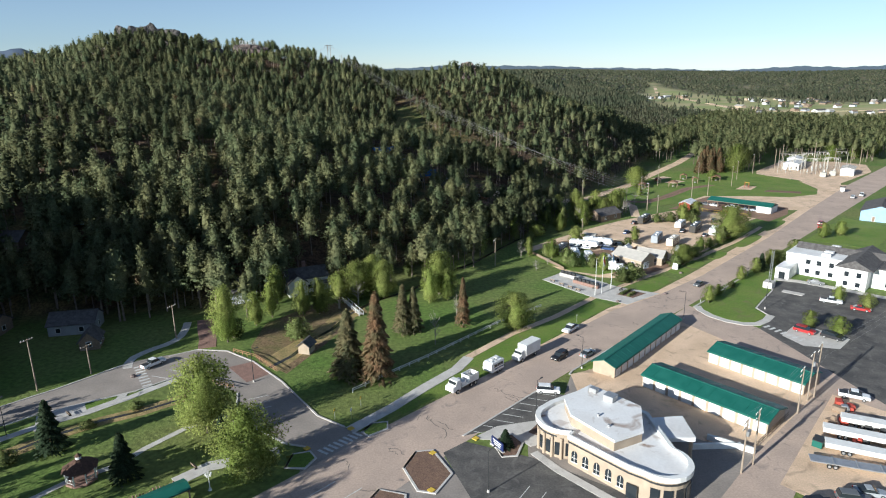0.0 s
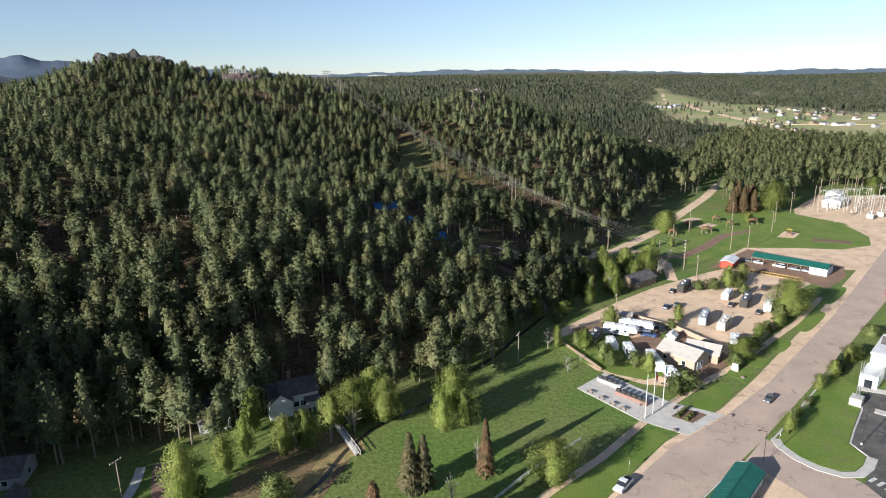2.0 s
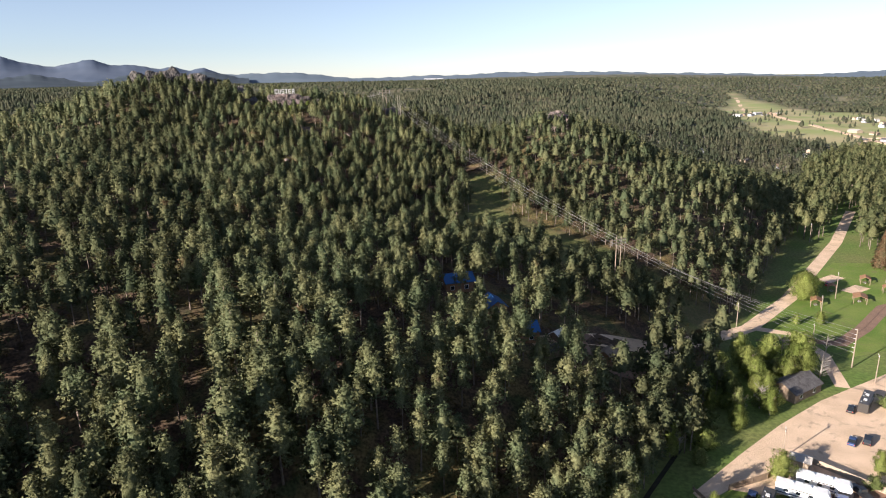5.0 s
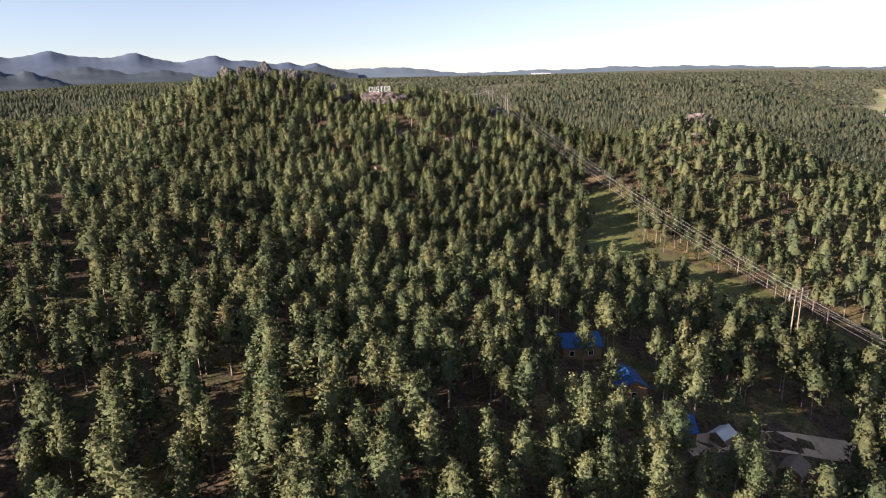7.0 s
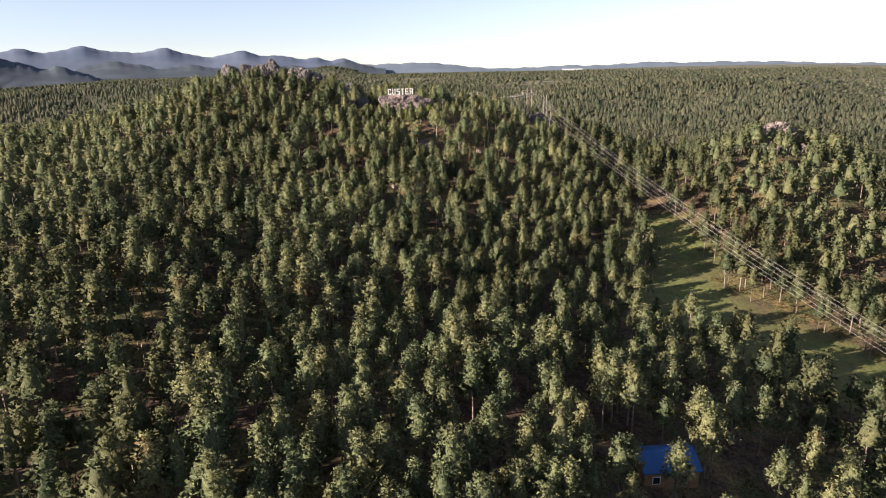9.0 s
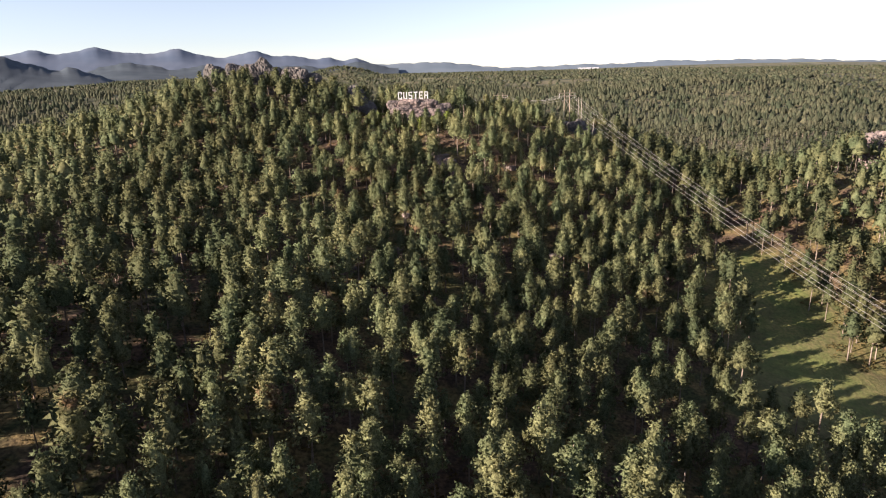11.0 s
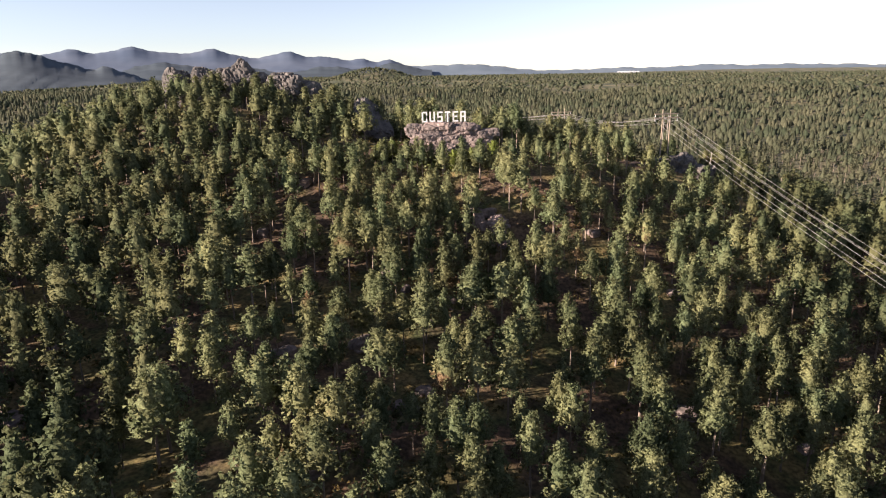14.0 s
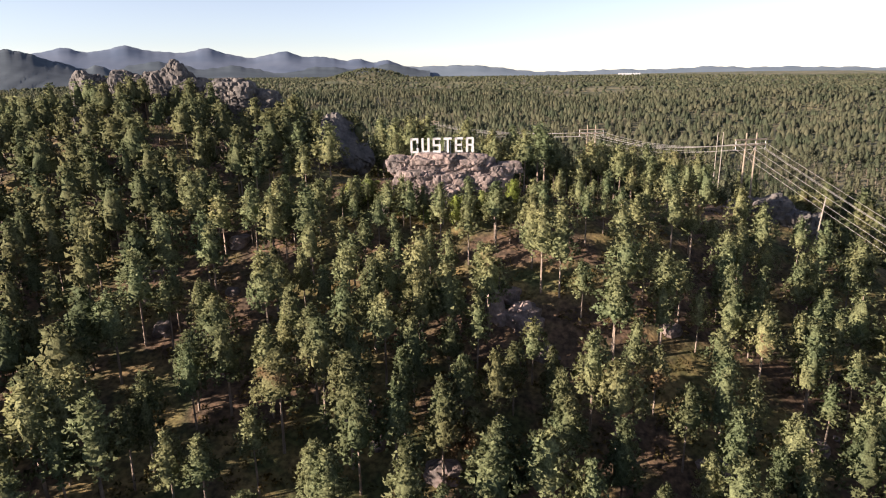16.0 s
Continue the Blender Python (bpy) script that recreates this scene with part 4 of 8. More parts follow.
slab("parking_lot_5", [(-90, 14), (-6.4, 12.2), (-9.6, 19), (-15, 30), (-14, 64), (-90, 64)], 0.014, "asphalt_grey", "grey asphalt lot across from the park", "parking lot")
slab("gravel_yard", [(34, 12.5), (38, 14.2), (76, 14.6), (80.5, 16), (74.5, 32), (60, 55), (32, 53.2), (28, 44), (26, 20)], 0.018, "gravel", "tan gravel yard round the storage units", "gravel")
slab("equipment_yard", [(62, 56.5), (60, 95), (20, 100), (24, 58)], 0.034, "gravel", "dusty yard behind the back street", "gravel")
slab("campground_lot", [(107, -55.5), (96, -32), (97, -18), (103, -9), (130, -4.5), (174, -4.8), (205, -10), (234, -6), (240, -18), (232, -44), (219, -38), (203, -44), (182, -49), (171, -51.5), (150, -54), (130, -55)], 0.02, "gravel", "sandy gravel campground lot", "gravel")
slab("campground_dirt", [(113, -40), (104, -16), (110, -7), (128, -5), (137, -22), (139, -33), (130, -31)], 0.045, "dirt", "reddish dirt round the campground office", "dirt")
slab("camp_grass", [(102.7, -50.9), (109, -51.4), (114, -50.6), (118, -44), (125, -38.4), (122, -35), (113.5, -31), (110.6, -26), (111.5, -18.5), (105, -16.4), (99.4, -18.8), (97, -27), (98, -37), (100.8, -45.5)], 0.06, "lawn", "green grass between the parked campers", "grass")
slab("memorial_slab", [(83.3, -29.7), (96.1, -29), (92.7, -8.8), (79.7, -10)], 0.10, "concrete", "pale concrete memorial plaza", "plaza")
slab("crossing_walk", [(79.7, -9.9), (92.7, -8.7), (95.5, 3.6), (81.1, 1)], 0.07, "concrete", "pale concrete walk to the street", "pavement")
slab("mulch_bed_1", [(86.5, -5.5), (92, -4.6), (92.8, 0.6), (86.8, -0.4)], 0.13, "mulch", "mulched bed with low shrubs", "bed")
ribbon("pavement_1", [(-12.8, -5.4), (-2, -5.7), (7.5, -6.8), (19, -7.6), (25.4, -9.6)], 2.6, 0.07, "concrete", "pale concrete pavement curving along the verge", "pavement")
ribbon("pavement_2", [(25.4, -9.8), (42.7, -10.6), (60, -9.0), (77, -9.1), (79.8, -9.1)], 1.9, 0.05, "gravel", "worn gravel footpath", "path")
ribbon("pavement_3", [(92.6, -8.2), (110, -6.5), (123, -4.4), (168.5, -1.2), (200, -1.8)], 1.9, 0.05, "gravel", "worn gravel footpath", "path")
for k, (s, t, l, w) in enumerate(((103, -1.5, 17, 6.0), (120.7, -1.6, 8, 5.6), (131, -0.9, 8.5, 5.0), (146.4, 0.6, 11, 4.8), (173.5, 2.0, 23, 4.6), (206, 1.0, 24, 4.6))):
    slab("verge", [(s + l / 2 * abs(math.cos(a)) ** 0.6 * math.copysign(1, math.cos(a)), t + w / 2 * abs(math.sin(a)) ** 0.6 * math.copysign(1, math.sin(a))) for a in (math.tau * (i + 0.3 * math.sin(5.3 * i + k)) / 18 for i in range(18))], 0.06, "lawn", "mown grass verge between driveways", "lawn")
slab("verge", [(-1, -5), (8, -5), (19, -5.8), (26, -8.5), (42.7, -9.4), (60, -7.8), (78, -7.6), (78, -2), (50, -1.6), (10, -1.9), (-5, -2.4)], 0.04, "lawn", "bright mown grass verge beside the street", "lawn")
slab("verge", [(37, 12.6), (78, 13.2), (78, 15.6), (60, 14.8), (39, 14.6)], 0.055, "lawn", "narrow grass strip beside the storage units", "lawn")
slab("hotel_lawn", [(93.4, 16.6), (91.4, 18.2), (89.2, 22), (88.4, 26), (89.2, 29.6), (91.3, 31.6), (94.5, 32.4), (98.2, 32.3), (101.6, 28.2), (108, 27.6), (119.6, 26.8), (132.8, 23.4), (138, 16.9), (128, 16.6), (104, 16.4)], 0.11, "lawn", "mown green lawn inside a kerb", "lawn")
ribbon("pavement_7", [(92.8, 16.0), (90.4, 17.7), (88.0, 21.8), (87.2, 26), (88.0, 30.2), (90.4, 32.8), (94.4, 33.6), (98.8, 33.4)], 2.0, 0.13, "concrete", "pale concrete pavement round the lawn's corner", "pavement")
slab("parking_pad", [(86.8, 39.7), (95.9, 40.0), (97.0, 44.1), (95.2, 52.6), (87.3, 52.2), (83.7, 45.3)], 0.045, "concrete", "pale concrete parking pad in the dark lot", "pavement")
slab("lot_island", [(122.8, 29.4), (123.0, 35.2), (120.6, 35.0), (120.4, 29.6)], 0.15, "concrete", "raised concrete island in the parking lot", "island")
slab("barn_lawn", [(190, 18), (190, 40), (232, 40), (240, 19)], 0.06, "lawn", "green lawn beside the pale blue barn", "lawn")
slab("park_lawn", [(212, -84), (255, -93), (316, -96), (346, -62), (338, -44), (330, -24), (308, -8), (291, -4), (275, -12), (264, -29), (250, -46), (226, -47), (207, -56)], 0.04, "lawn", "mown park lawn with a stream", "lawn")
slab("substation_pad", [(340, -50), (352, -54), (408, -56), (428, -26), (423, -8), (392, 1), (335, -3), (318, 1), (296, 2), (300, -2), (314, -8), (332, -24)], 0.05, "gravel", "pale gravel pad of the substation", "gravel")
slab("ball_field", [(232, -50), (238, -10), (246, 2), (296, 1), (320, -4), (330, -26), (266, -50)], 0.028, "gravel", "bare sandy lot beside the shelter", "gravel")
slab("shelter_dirt", [(209, -46), (214, -40), (216, -12), (212, -2.5), (232, -1), (247, -5), (249, -44)], 0.05, "dirt", "reddish bare ground under the shelter", "dirt")
ribbon("track_1", TRACK, 5.5, 0.06, "gravel", "pale gravel track leaving the woods", "track", world_xy=True, on_hill=True, thick=0.5)
ribbon("track_3", [(11, 277.5), (8.5, 272), (10.5, 266.5), (17, 264.5), (25, 268), (31, 276)], 3.4, 0.05, "dirt", "brown earth drive looping round a grass plot", "track", world_xy=True, on_hill=True, thick=0.5)
ribbon("track_2", [(184, -50), (204, -62), (214, -76), (208, -92)], 4.0, 0.05, "gravel", "sandy lane joining the gravel track", "track")
# kerbs
for pts in ([(-12.8, -6.9), (-13.9, -14), (-10.8, -31.7), (-9.9, -45), (-11.2, -55), (-15.7, -61), (-22, -62.5)], [(-21.3, -6.3), (-23.6, -10.6), (-25.1, -25), (-20, -34)],
            [(98.6, 32.8), (102, 28.6), (108, 28.0), (119.8, 27.2), (131, 24.4)], [(91.4, 15.6), (97, 15.8), (128, 16.2)],
            [(0.0, 11.5), (24.2, 11.5)], [(33.8, 12.4), (35.5, 11.9), (60, 12.4), (79, 13.4), (80, 16)], [(-57.5, -64.5), (-45, -64.5), (-29, -66)], [(-57, -55.6), (-51.8, -55.6), (-34, -50.8), (-26, -50.8)]):
    ribbon("kerb", pts, 0.35, 0.16, "concrete", "pale concrete kerb", "kerb", thick=0.4)
for pts, m in (([(-14, 10.7), (-9.3, 8.8), (-7, 10.6), (-9.6, 17.7), (-15.1, 19.2), (-16.5, 16.7)], "mulch"), ([(-0.2, 20.9), (2.4, 16.2), (6.4, 17.7), (5.5, 20.9), (1.7, 22.5)], "mulch"), ([(-27.6, -4.1), (-24.4, -6.5), (-21.9, -5), (-22.4, -2.6), (-25.4, -1.5)], "lawn"), ([(-11.7, -3.1), (-8.4, -4), (-6.2, -2.3), (-7.8, -0.5), (-11.8, -1.2)], "lawn"), ([(-20.5, 12), (-27, 14), (-30, 20), (-24, 21), (-18.5, 16)], "mulch")):
    slab("traffic_island", pts, 0.16, m, "kerbed island of bark mulch" if m == "mulch" else "kerbed island of grass", "island")
    ribbon("kerb", pts + pts[:2], 0.4, 0.20, "concrete", "pale concrete kerb round an island", "kerb", thick=0.5)
slab("entrance_pad", [(0.4, 13.2), (6.8, 14), (14, 18.6), (8.5, 24), (5.6, 22.5), (6.6, 17.4), (2.4, 15.8)], 0.09, "concrete", "pale concrete pavement at the bank entrance", "pavement")
slab("mulch_bed_2", [(9, 19.5), (14.4, 18.8), (23, 17), (22.5, 21), (13, 20.8), (9.5, 23)], 0.10, "mulch", "mulched bed along the bank", "bed")
ribbon("pavement_4", [(4.6, 24), (3.2, 30), (2.4, 40), (3.5, 46), (8, 51)], 1.6, 0.09, "concrete", "pale concrete walk along the bank", "pavement")
# side street details
slab("brick_band", [(-15.2, -46.6), (-9.9, -45.2), (-10.7, -36.8), (-16.2, -36.9)], 0.04, "brick", "band of red brick paving across the street", "paving")
ribbon("brick_path", [(-13.6, -60.4), (-10.6, -66), (-8.2, -72), (-5.2, -78.2)], 4.2, 0.06, "brick", "red brick path to the footbridge", "path")
ribbon("loop_path", [(-31.2, -63.4), (-29.9, -66.2), (-28.0, -68.2), (-25.2, -69.2), (-22.1, -69.7), (-19.6, -69.8), (-17.0, -70.6), (-14.8, -72.2), (-12.8, -74.6), (-11.0, -77.2), (-9.4, -79.9)], 2.0, 0.06, "concrete", "pale concrete footpath", "path")
slab("bus_stop_pad", [(-51.3, -55.6), (-43.4, -53.9), (-35.4, -51.4), (-36.6, -49.9), (-44.4, -49.6), (-53.6, -48.8)], 0.09, "concrete", "concrete pad of a bus stop", "pavement")
slab("bus_stop_lawn", [(-43.4, -53), (-37.6, -51.4), (-38.4, -50.4), (-44, -50.3)], 0.12, "lawn", "small kerbed grass plot", "lawn")
ribbon("pavement_5", [(-90, -50), (-53, -50.5), (-44, -49), (-36, -49), (-26, -49.6)], 1.8, 0.07, "concrete", "pale concrete pavement", "pavement")
ribbon("park_path", [(-66, -26.2), (-59, -26.8), (-54, -27.5), (-47, -26.1), (-41.6, -27.7), (-33.3, -28.9), (-26, -27)], 1.3, 0.05, "concrete", "winding pale concrete park path", "path")
ribbon("park_walk", [(-42, -14.2), (-36, -14.2), (-31, -11.5), (-25.5, -9.2)], 2.8, 0.06, "concrete", "broad concrete walk", "path")
# painted marks
for k in range(9):
    ribbon("crossing_stripe", [(-30.2 - 0.32 * k, -62.4 + 1.5 * k), (-28.2 - 0.32 * k, -62.1 + 1.5 * k)], 0.6, 0.05, "paint", "white painted crossing bar", "road mark", thick=0.03)
for k in range(8):
    ribbon("crossing_stripe", [(-20.6 + 1.1 * k, -4.4), (-20.2 + 1.1 * k, -2.2)], 0.5, 0.055, "paint", "white painted crossing bar", "road mark", thick=0.03)
for k in range(7):
    ribbon("crossing_stripe", [(91.3 - 0.5 * k, 35.4 + 1.5 * k), (89.2 - 0.5 * k, 34.7 + 1.5 * k)], 0.7, 0.06, "paint", "white painted crossing bar", "road mark", thick=0.03)
for k in range(8):
    ribbon("parking_line", [(2.5 + 2.8 * k, 11.9), (4.2 + 2.8 * k, 15.6)], 0.12, 0.055, "paint", "faded white parking line", "road mark", thick=0.03)
for k in range(7):
    ribbon("parking_line", [(-9 + 0.6 * k, 30 + 2.8 * k), (-3.5 + 0.6 * k, 29 + 2.8 * k)], 0.12, 0.055, "paint", "faded white parking line", "road mark", thick=0.03)
for pts in ([(-27, -51.4), (-29, -55.5)], [(-23, -51.4), (-25, -55.5)], [(-19.8, -30), (-16, -28.4)], [(-20.8, -27.8), (-17, -26.2)], [(-21.8, -25.6), (-18, -24)]):
    ribbon("parking_line", pts, 0.15, 0.05, "paint", "white painted line", "road mark", thick=0.03)
for s0, s1, t in ((-60, -22, 9.5), (-60, -24, 5.0)):
    ribbon("lane_line", [(s0, t), (s1, t)], 0.15, 0.05, "paint", "faded white lane line", "road mark", thick=0.03)
for s, t in ((-12.4, -5.6), (0.9, 13.8), (-7.6, 11.2), (-15, 18.2), (7.8, 24.2), (-21.8, -6.2)):
    slab("tactile_pad", [(s - 0.5, t - 0.5), (s + 0.5, t - 0.5), (s + 0.5, t + 0.5), (s - 0.5, t + 0.5)], 0.24, "yellow", "yellow tactile paving pad", "paving", thick=0.2)
# cracks sealed with tar across the street and lots
rk = random.Random(3)
for k in range(26):
    s, t = rk.uniform(-50, 110), rk.uniform(1, 12)
    p = [(s, t)]
    for _ in range(5):
        s, t = s + rk.uniform(-0.6, 0.9), t + rk.uniform(0.2, 1.6) * (1 if k % 2 else -0.6)
        p.append((s, min(max(t, 0.6), 13)))
    ribbon("tar_seam", p, 0.10, 0.042, "asphalt_dark", "dark tar seam in the asphalt", "road mark", thick=0.03)
# streams
slab("rough_grass", [(-8, -34), (8, -41), (22, -48), (31, -57), (22, -66), (4, -63), (-6, -53), (-9, -44)], 0.03, "rough", "rough tan grass beside the stream", "grass")
slab("stream_bank_1", [(-62, -46), (-50.9, -46.3), (-43.4, -45.4), (-36.9, -43.4), (-28, -42), (-26, -38.6), (-36.9, -39.6), (-43.4, -41.8), (-50.9, -42.6), (-62, -42)], 0.035, "dry_grass", "dry grassy stream bank", "bank")
ribbon("stream_1", [(-64, -44), (-50.9, -44.5), (-43.4, -43.7), (-36.9, -41.6), (-29, -40.2)], 0.9, 0.05, "water", "narrow dark stream", "water")
slab("stream_bank_2", [(-9, -43), (-9, -36.5), (-3, -38.5), (4, -42), (10, -43), (20, -49), (28, -49.5), (30, -54), (22, -56), (12, -50), (4, -48), (-4, -45.5)], 0.035, "dry_grass", "eroded earth and dry grass stream bank", "bank")
ribbon("stream_2", [(-9, -39.5), (-2, -41), (6, -45), (14, -47), (24, -52), (34, -54.5), (50, -54), (66, -57), (82, -58), (100, -62), (140, -70)], 1.1, 0.05, "water", "narrow dark stream", "water")
slab("stream_bank_3", [(212, -72.5), (218, -63.5), (236, -62.5), (266, -64), (284, -57.5), (285, -53.5), (266, -59), (237, -57.6), (216, -59), (209, -70)], 0.07, "dirt", "eroded red earth stream bank", "bank")
ribbon("stream_3", [(200, -82), (211, -71), (217, -61.2), (237, -60), (267, -61.5), (286, -55)], 0.5, 0.09, "mulch", "narrow dark stream", "water")

# ---- trees and shrubs of the valley ----
def leaf_mesh(name, made, mat):
    tris, soft = made
    return mesh_from(name, tris, np.arange(len(tris)).reshape(-1, 3), [M[mat]], normals=soft)


def limbs(rng, h, r, trunk_r, n=7, start=0.25):
    """A tapered trunk with limbs."""
    bm = bmesh.new()
    tube(bm, (0, 0, -0.3), (0, 0, h * 0.45), trunk_r, trunk_r * 0.6, 7)
    tube(bm, (0, 0, h * 0.45), (r * 0.08, 0, h * 0.9), trunk_r * 0.6, 0.03, 6)
    for k in range(n):
        a, f = rng.uniform(0, 6.28), rng.uniform(start, 0.7)
        p = Vector((0, 0, h * f))
        e = p + Vector((math.cos(a) * r * 0.75, math.sin(a) * r * 0.75, h * rng.uniform(0.12, 0.28)))
        tube(bm, p, e, trunk_r * 0.35, 0.03, 5)
    return bm


TREE_KINDS = {}


def tree(kind, s, t, h, r, label="", name="", xy=None, z=0.0):
    """kind: broad, slim, spruce, brown, olive, pine, shrub, dead. Kinds are built once at unit size and copied."""
    rng = np.random.default_rng(len(TREE_KINDS) + 40)
    x, y = xy or R(s, t)
    key = (kind, int(x * 7 + y * 3) % 3)
    if key not in TREE_KINDS:
        if kind in ("broad", "slim"):
            crown = leaf_mesh("crown", crown_tris(rng, 10, 4.6, *((46, 220, 0.17) if kind == "broad" else (28, 110, 0.25)), base=0.10, thin=0.6, core=(7, 4, 0.58)), "leaves")
            stem = done("trunk", limbs(rng, 10, 4, 0.28), M["bark"])
        elif kind in ("spruce", "brown", "olive"):
            n = 2200
            f = rng.random(n) ** 0.8
            a = rng.random(n) * 6.28
            rad = 2.3 * (1 - f) ** 0.9 * (0.35 + 0.65 * rng.random(n) ** 0.5) * (1 + 0.25 * np.sin(a * 5 + f * 40))
            p = np.stack([np.cos(a) * rad, np.sin(a) * rad, 0.6 + f * 9.4 - rad * 0.25], -1)
            out = np.stack([np.cos(a), np.sin(a), -0.35 + 0 * a], -1)
            side = np.stack([-np.sin(a), np.cos(a), rng.normal(size=n) * 0.5], -1)
            q = np.stack([p + out * 0.5, p - out * 0.2 + side * 0.22, p - out * 0.2 - side * 0.22], 1).reshape(-1, 3)
            soft = np.repeat(out * [1, 1, 0] + [0, 0, 0.5] + rng.normal(size=(n, 3)) * 0.3, 3, 0)
            crown = leaf_mesh("crown", (q, soft / np.linalg.norm(soft, axis=1, keepdims=True)), {"spruce": "spruce", "brown": "brown_spruce", "olive": "olive_spruce"}[kind])
            stem = done("trunk", rods(((0, 0, -0.3), (0, 0, 9.8), 0.2, 0.03), n=7), M["bark"])
        elif kind == "pine":
            c, st, so, _ = pine_variant(rng, 78, 1, 16, 0.40, (7, 6, 0.56), 7, 0.22, 0.38)
            crown = leaf_mesh("crown", (c * (10 / 11.8), so), "needles")
            stem = mesh_from("trunk", st * (10 / 11.8), np.arange(len(st)).reshape(-1, 3), [M["bark"]])
        elif kind == "shrub":
            crown = leaf_mesh("crown", crown_tris(rng, 10, 5.5, 16, 80, 0.48, base=0.05, thin=0.6, core=(6, 3, 0.6)), "leaves_dark")
            stem = done("stem", rods(*[((0, 0, -0.3), (math.cos(b) * 2.5, math.sin(b) * 2.5, 6), 0.25, 0.05) for b in (0, 1.3, 2.6, 3.9, 5.2)], n=5), M["bark"])
        else:
            crown = None
            bm = limbs(rng, 10, 3.0, 0.2, 26, 0.2)
            stem = done("trunk", bm, M["twigs"])
        TREE_KINDS[key] = crown, stem
    crown, stem = TREE_KINDS[key]
    base = {"broad": 4.6, "slim": 4.6, "spruce": 2.3, "brown": 2.3, "olive": 2.3, "shrub": 5.5, "pine": 2.3}.get(kind, 3.0)
    labels = {"broad": "spreading tree in fresh light-green leaf", "slim": "slender young tree in light-green leaf", "spruce": "dark green spruce with a pointed crown", "brown": "tall spruce with browning needles", "olive": "dusty olive-green spruce with a broad base",
              "shrub": "rounded leafy green shrub", "dead": "bare grey leafless tree", "pine": "tall ponderosa pine shading the foot of the wood"}
    e = thing(name or ("shrub" if kind == "shrub" else "spruce_tree" if kind in ("spruce", "brown", "olive") else "pine_tree" if kind == "pine" else "bare_tree" if kind == "dead" else "leafy_tree"),
              pose(x, y, z, 0, 0, (x * 37 + y * 11) % 360) @ Matrix.Diagonal((r / base, r / base, h / 10, 1)), label or labels[kind], "shrub" if kind == "shrub" else "tree")
    part(stem.name.split(".")[0], stem, None, e)
    if crown:
        part("crown", crown, None, e)
    return e


planting = []
planting += [("broad", -31.2, -24.3, 14.8, 6.0), ("broad", -32.5, -7.0, 12.0, 5.8), ("spruce", -53, -39, 10, 2.7), ("spruce", -47.2, -21, 8.6, 2.4), ("spruce", -31, -19, 5.5, 1.8), ("spruce", 2.4, 19.4, 3.6, 1.5)]
planting += [("brown", 3.9, -16.8, 20, 3.7), ("olive", 0.8, -22.8, 15.5, 3.9), ("olive", 5.6, -20.2, 12, 2.8), ("brown", 39, -23.7, 13, 2.0), ("olive", 24.8, -31.4, 13, 2.7), ("olive", 27.4, -30.2, 12, 2.4), ("dead", 25.3, -20.5, 9.5, 1.8), ("dead", 38.5, -25.5, 9, 1.4)]
planting += [("broad", 45.5, -11.5, 9.5, 5.2), ("broad", 52, -45, 12.5, 4.8), ("slim", 45, -42, 10, 3.2), ("broad", 33, -60, 11, 5.0), ("broad", 40, -61, 11, 4.6), ("slim", 28, -62, 9, 3.5), ("slim", 14, -60, 10, 2.6)]
planting += [("slim", 18.4, -58.5, 10, 2.6), ("broad", -8.4, -59.8, 14, 3.8), ("slim", 2, -64, 9, 2.8), ("slim", 8, -66, 10, 2.4), ("dead", 30, -56, 8, 3), ("shrub", -6, -61, 5, 2.8)]
planting += [("shrub", -33, -30, 3.5, 2.4), ("shrub", -60, -41, 2.2, 2.6), ("shrub", -37, -43.5, 1.3, 1.8), ("shrub", -46, -43, 1.2, 2.0)]
planting += [("slim", 62, -59, 9, 2.0), ("slim", 92, -62, 9, 2.0), ("dead", 120, -66, 8, 2.6), ("slim", 101, -48, 7, 1.8), ("dead", 99, -50, 7, 2.2)]
planting += [("slim", 126, -44.5, 7, 3.4), ("shrub", 101.3, -30, 4.6, 3.2), ("shrub", 104, -34, 4.8, 3.0), ("shrub", 105.5, -25, 4.4, 2.6), ("slim", 104, -20, 6.0, 2.6), ("slim", 105, -41, 7, 2.4), ("shrub", 107, -45, 4, 2.4)]
planting += [("shrub", 101.7, -8.9, 5, 4.4), ("shrub", 98, -9.6, 4.2, 3.2), ("broad", 129, -4.2, 6.5, 4.2), ("shrub", 124, -4.5, 3.6, 2.6), ("slim", 134, -5, 5.0, 2.6), ("shrub", 140, -4.6, 3.8, 3.0), ("slim", 147, -5.6, 5.2, 2.4), ("shrub", 155, -5.4, 3.4, 2.6), ("slim", 161, -4.4, 4.2, 2.4)]
planting += [("broad", 174, -5, 12, 7.2), ("shrub", 168, -6, 5, 3.6), ("slim", 181, -7, 7, 3.2), ("slim", 144.5, -30, 6, 2.2), ("shrub", 137.5, -29, 3.2, 2.2), ("shrub", 121, -23.5, 3, 1.8), ("shrub", 128, -27, 2.4, 1.8)]
planting += [("slim", 189, -31, 7, 3.2), ("shrub", 192, -28, 4.6, 3.4), ("shrub", 184, -34, 4.2, 3.4), ("shrub", 180, -38, 3.6, 2.8), ("slim", 196, -33, 6.6, 2.6), ("slim", 201, -30, 7, 3.0), ("shrub", 186, -24, 3.6, 2.6)]
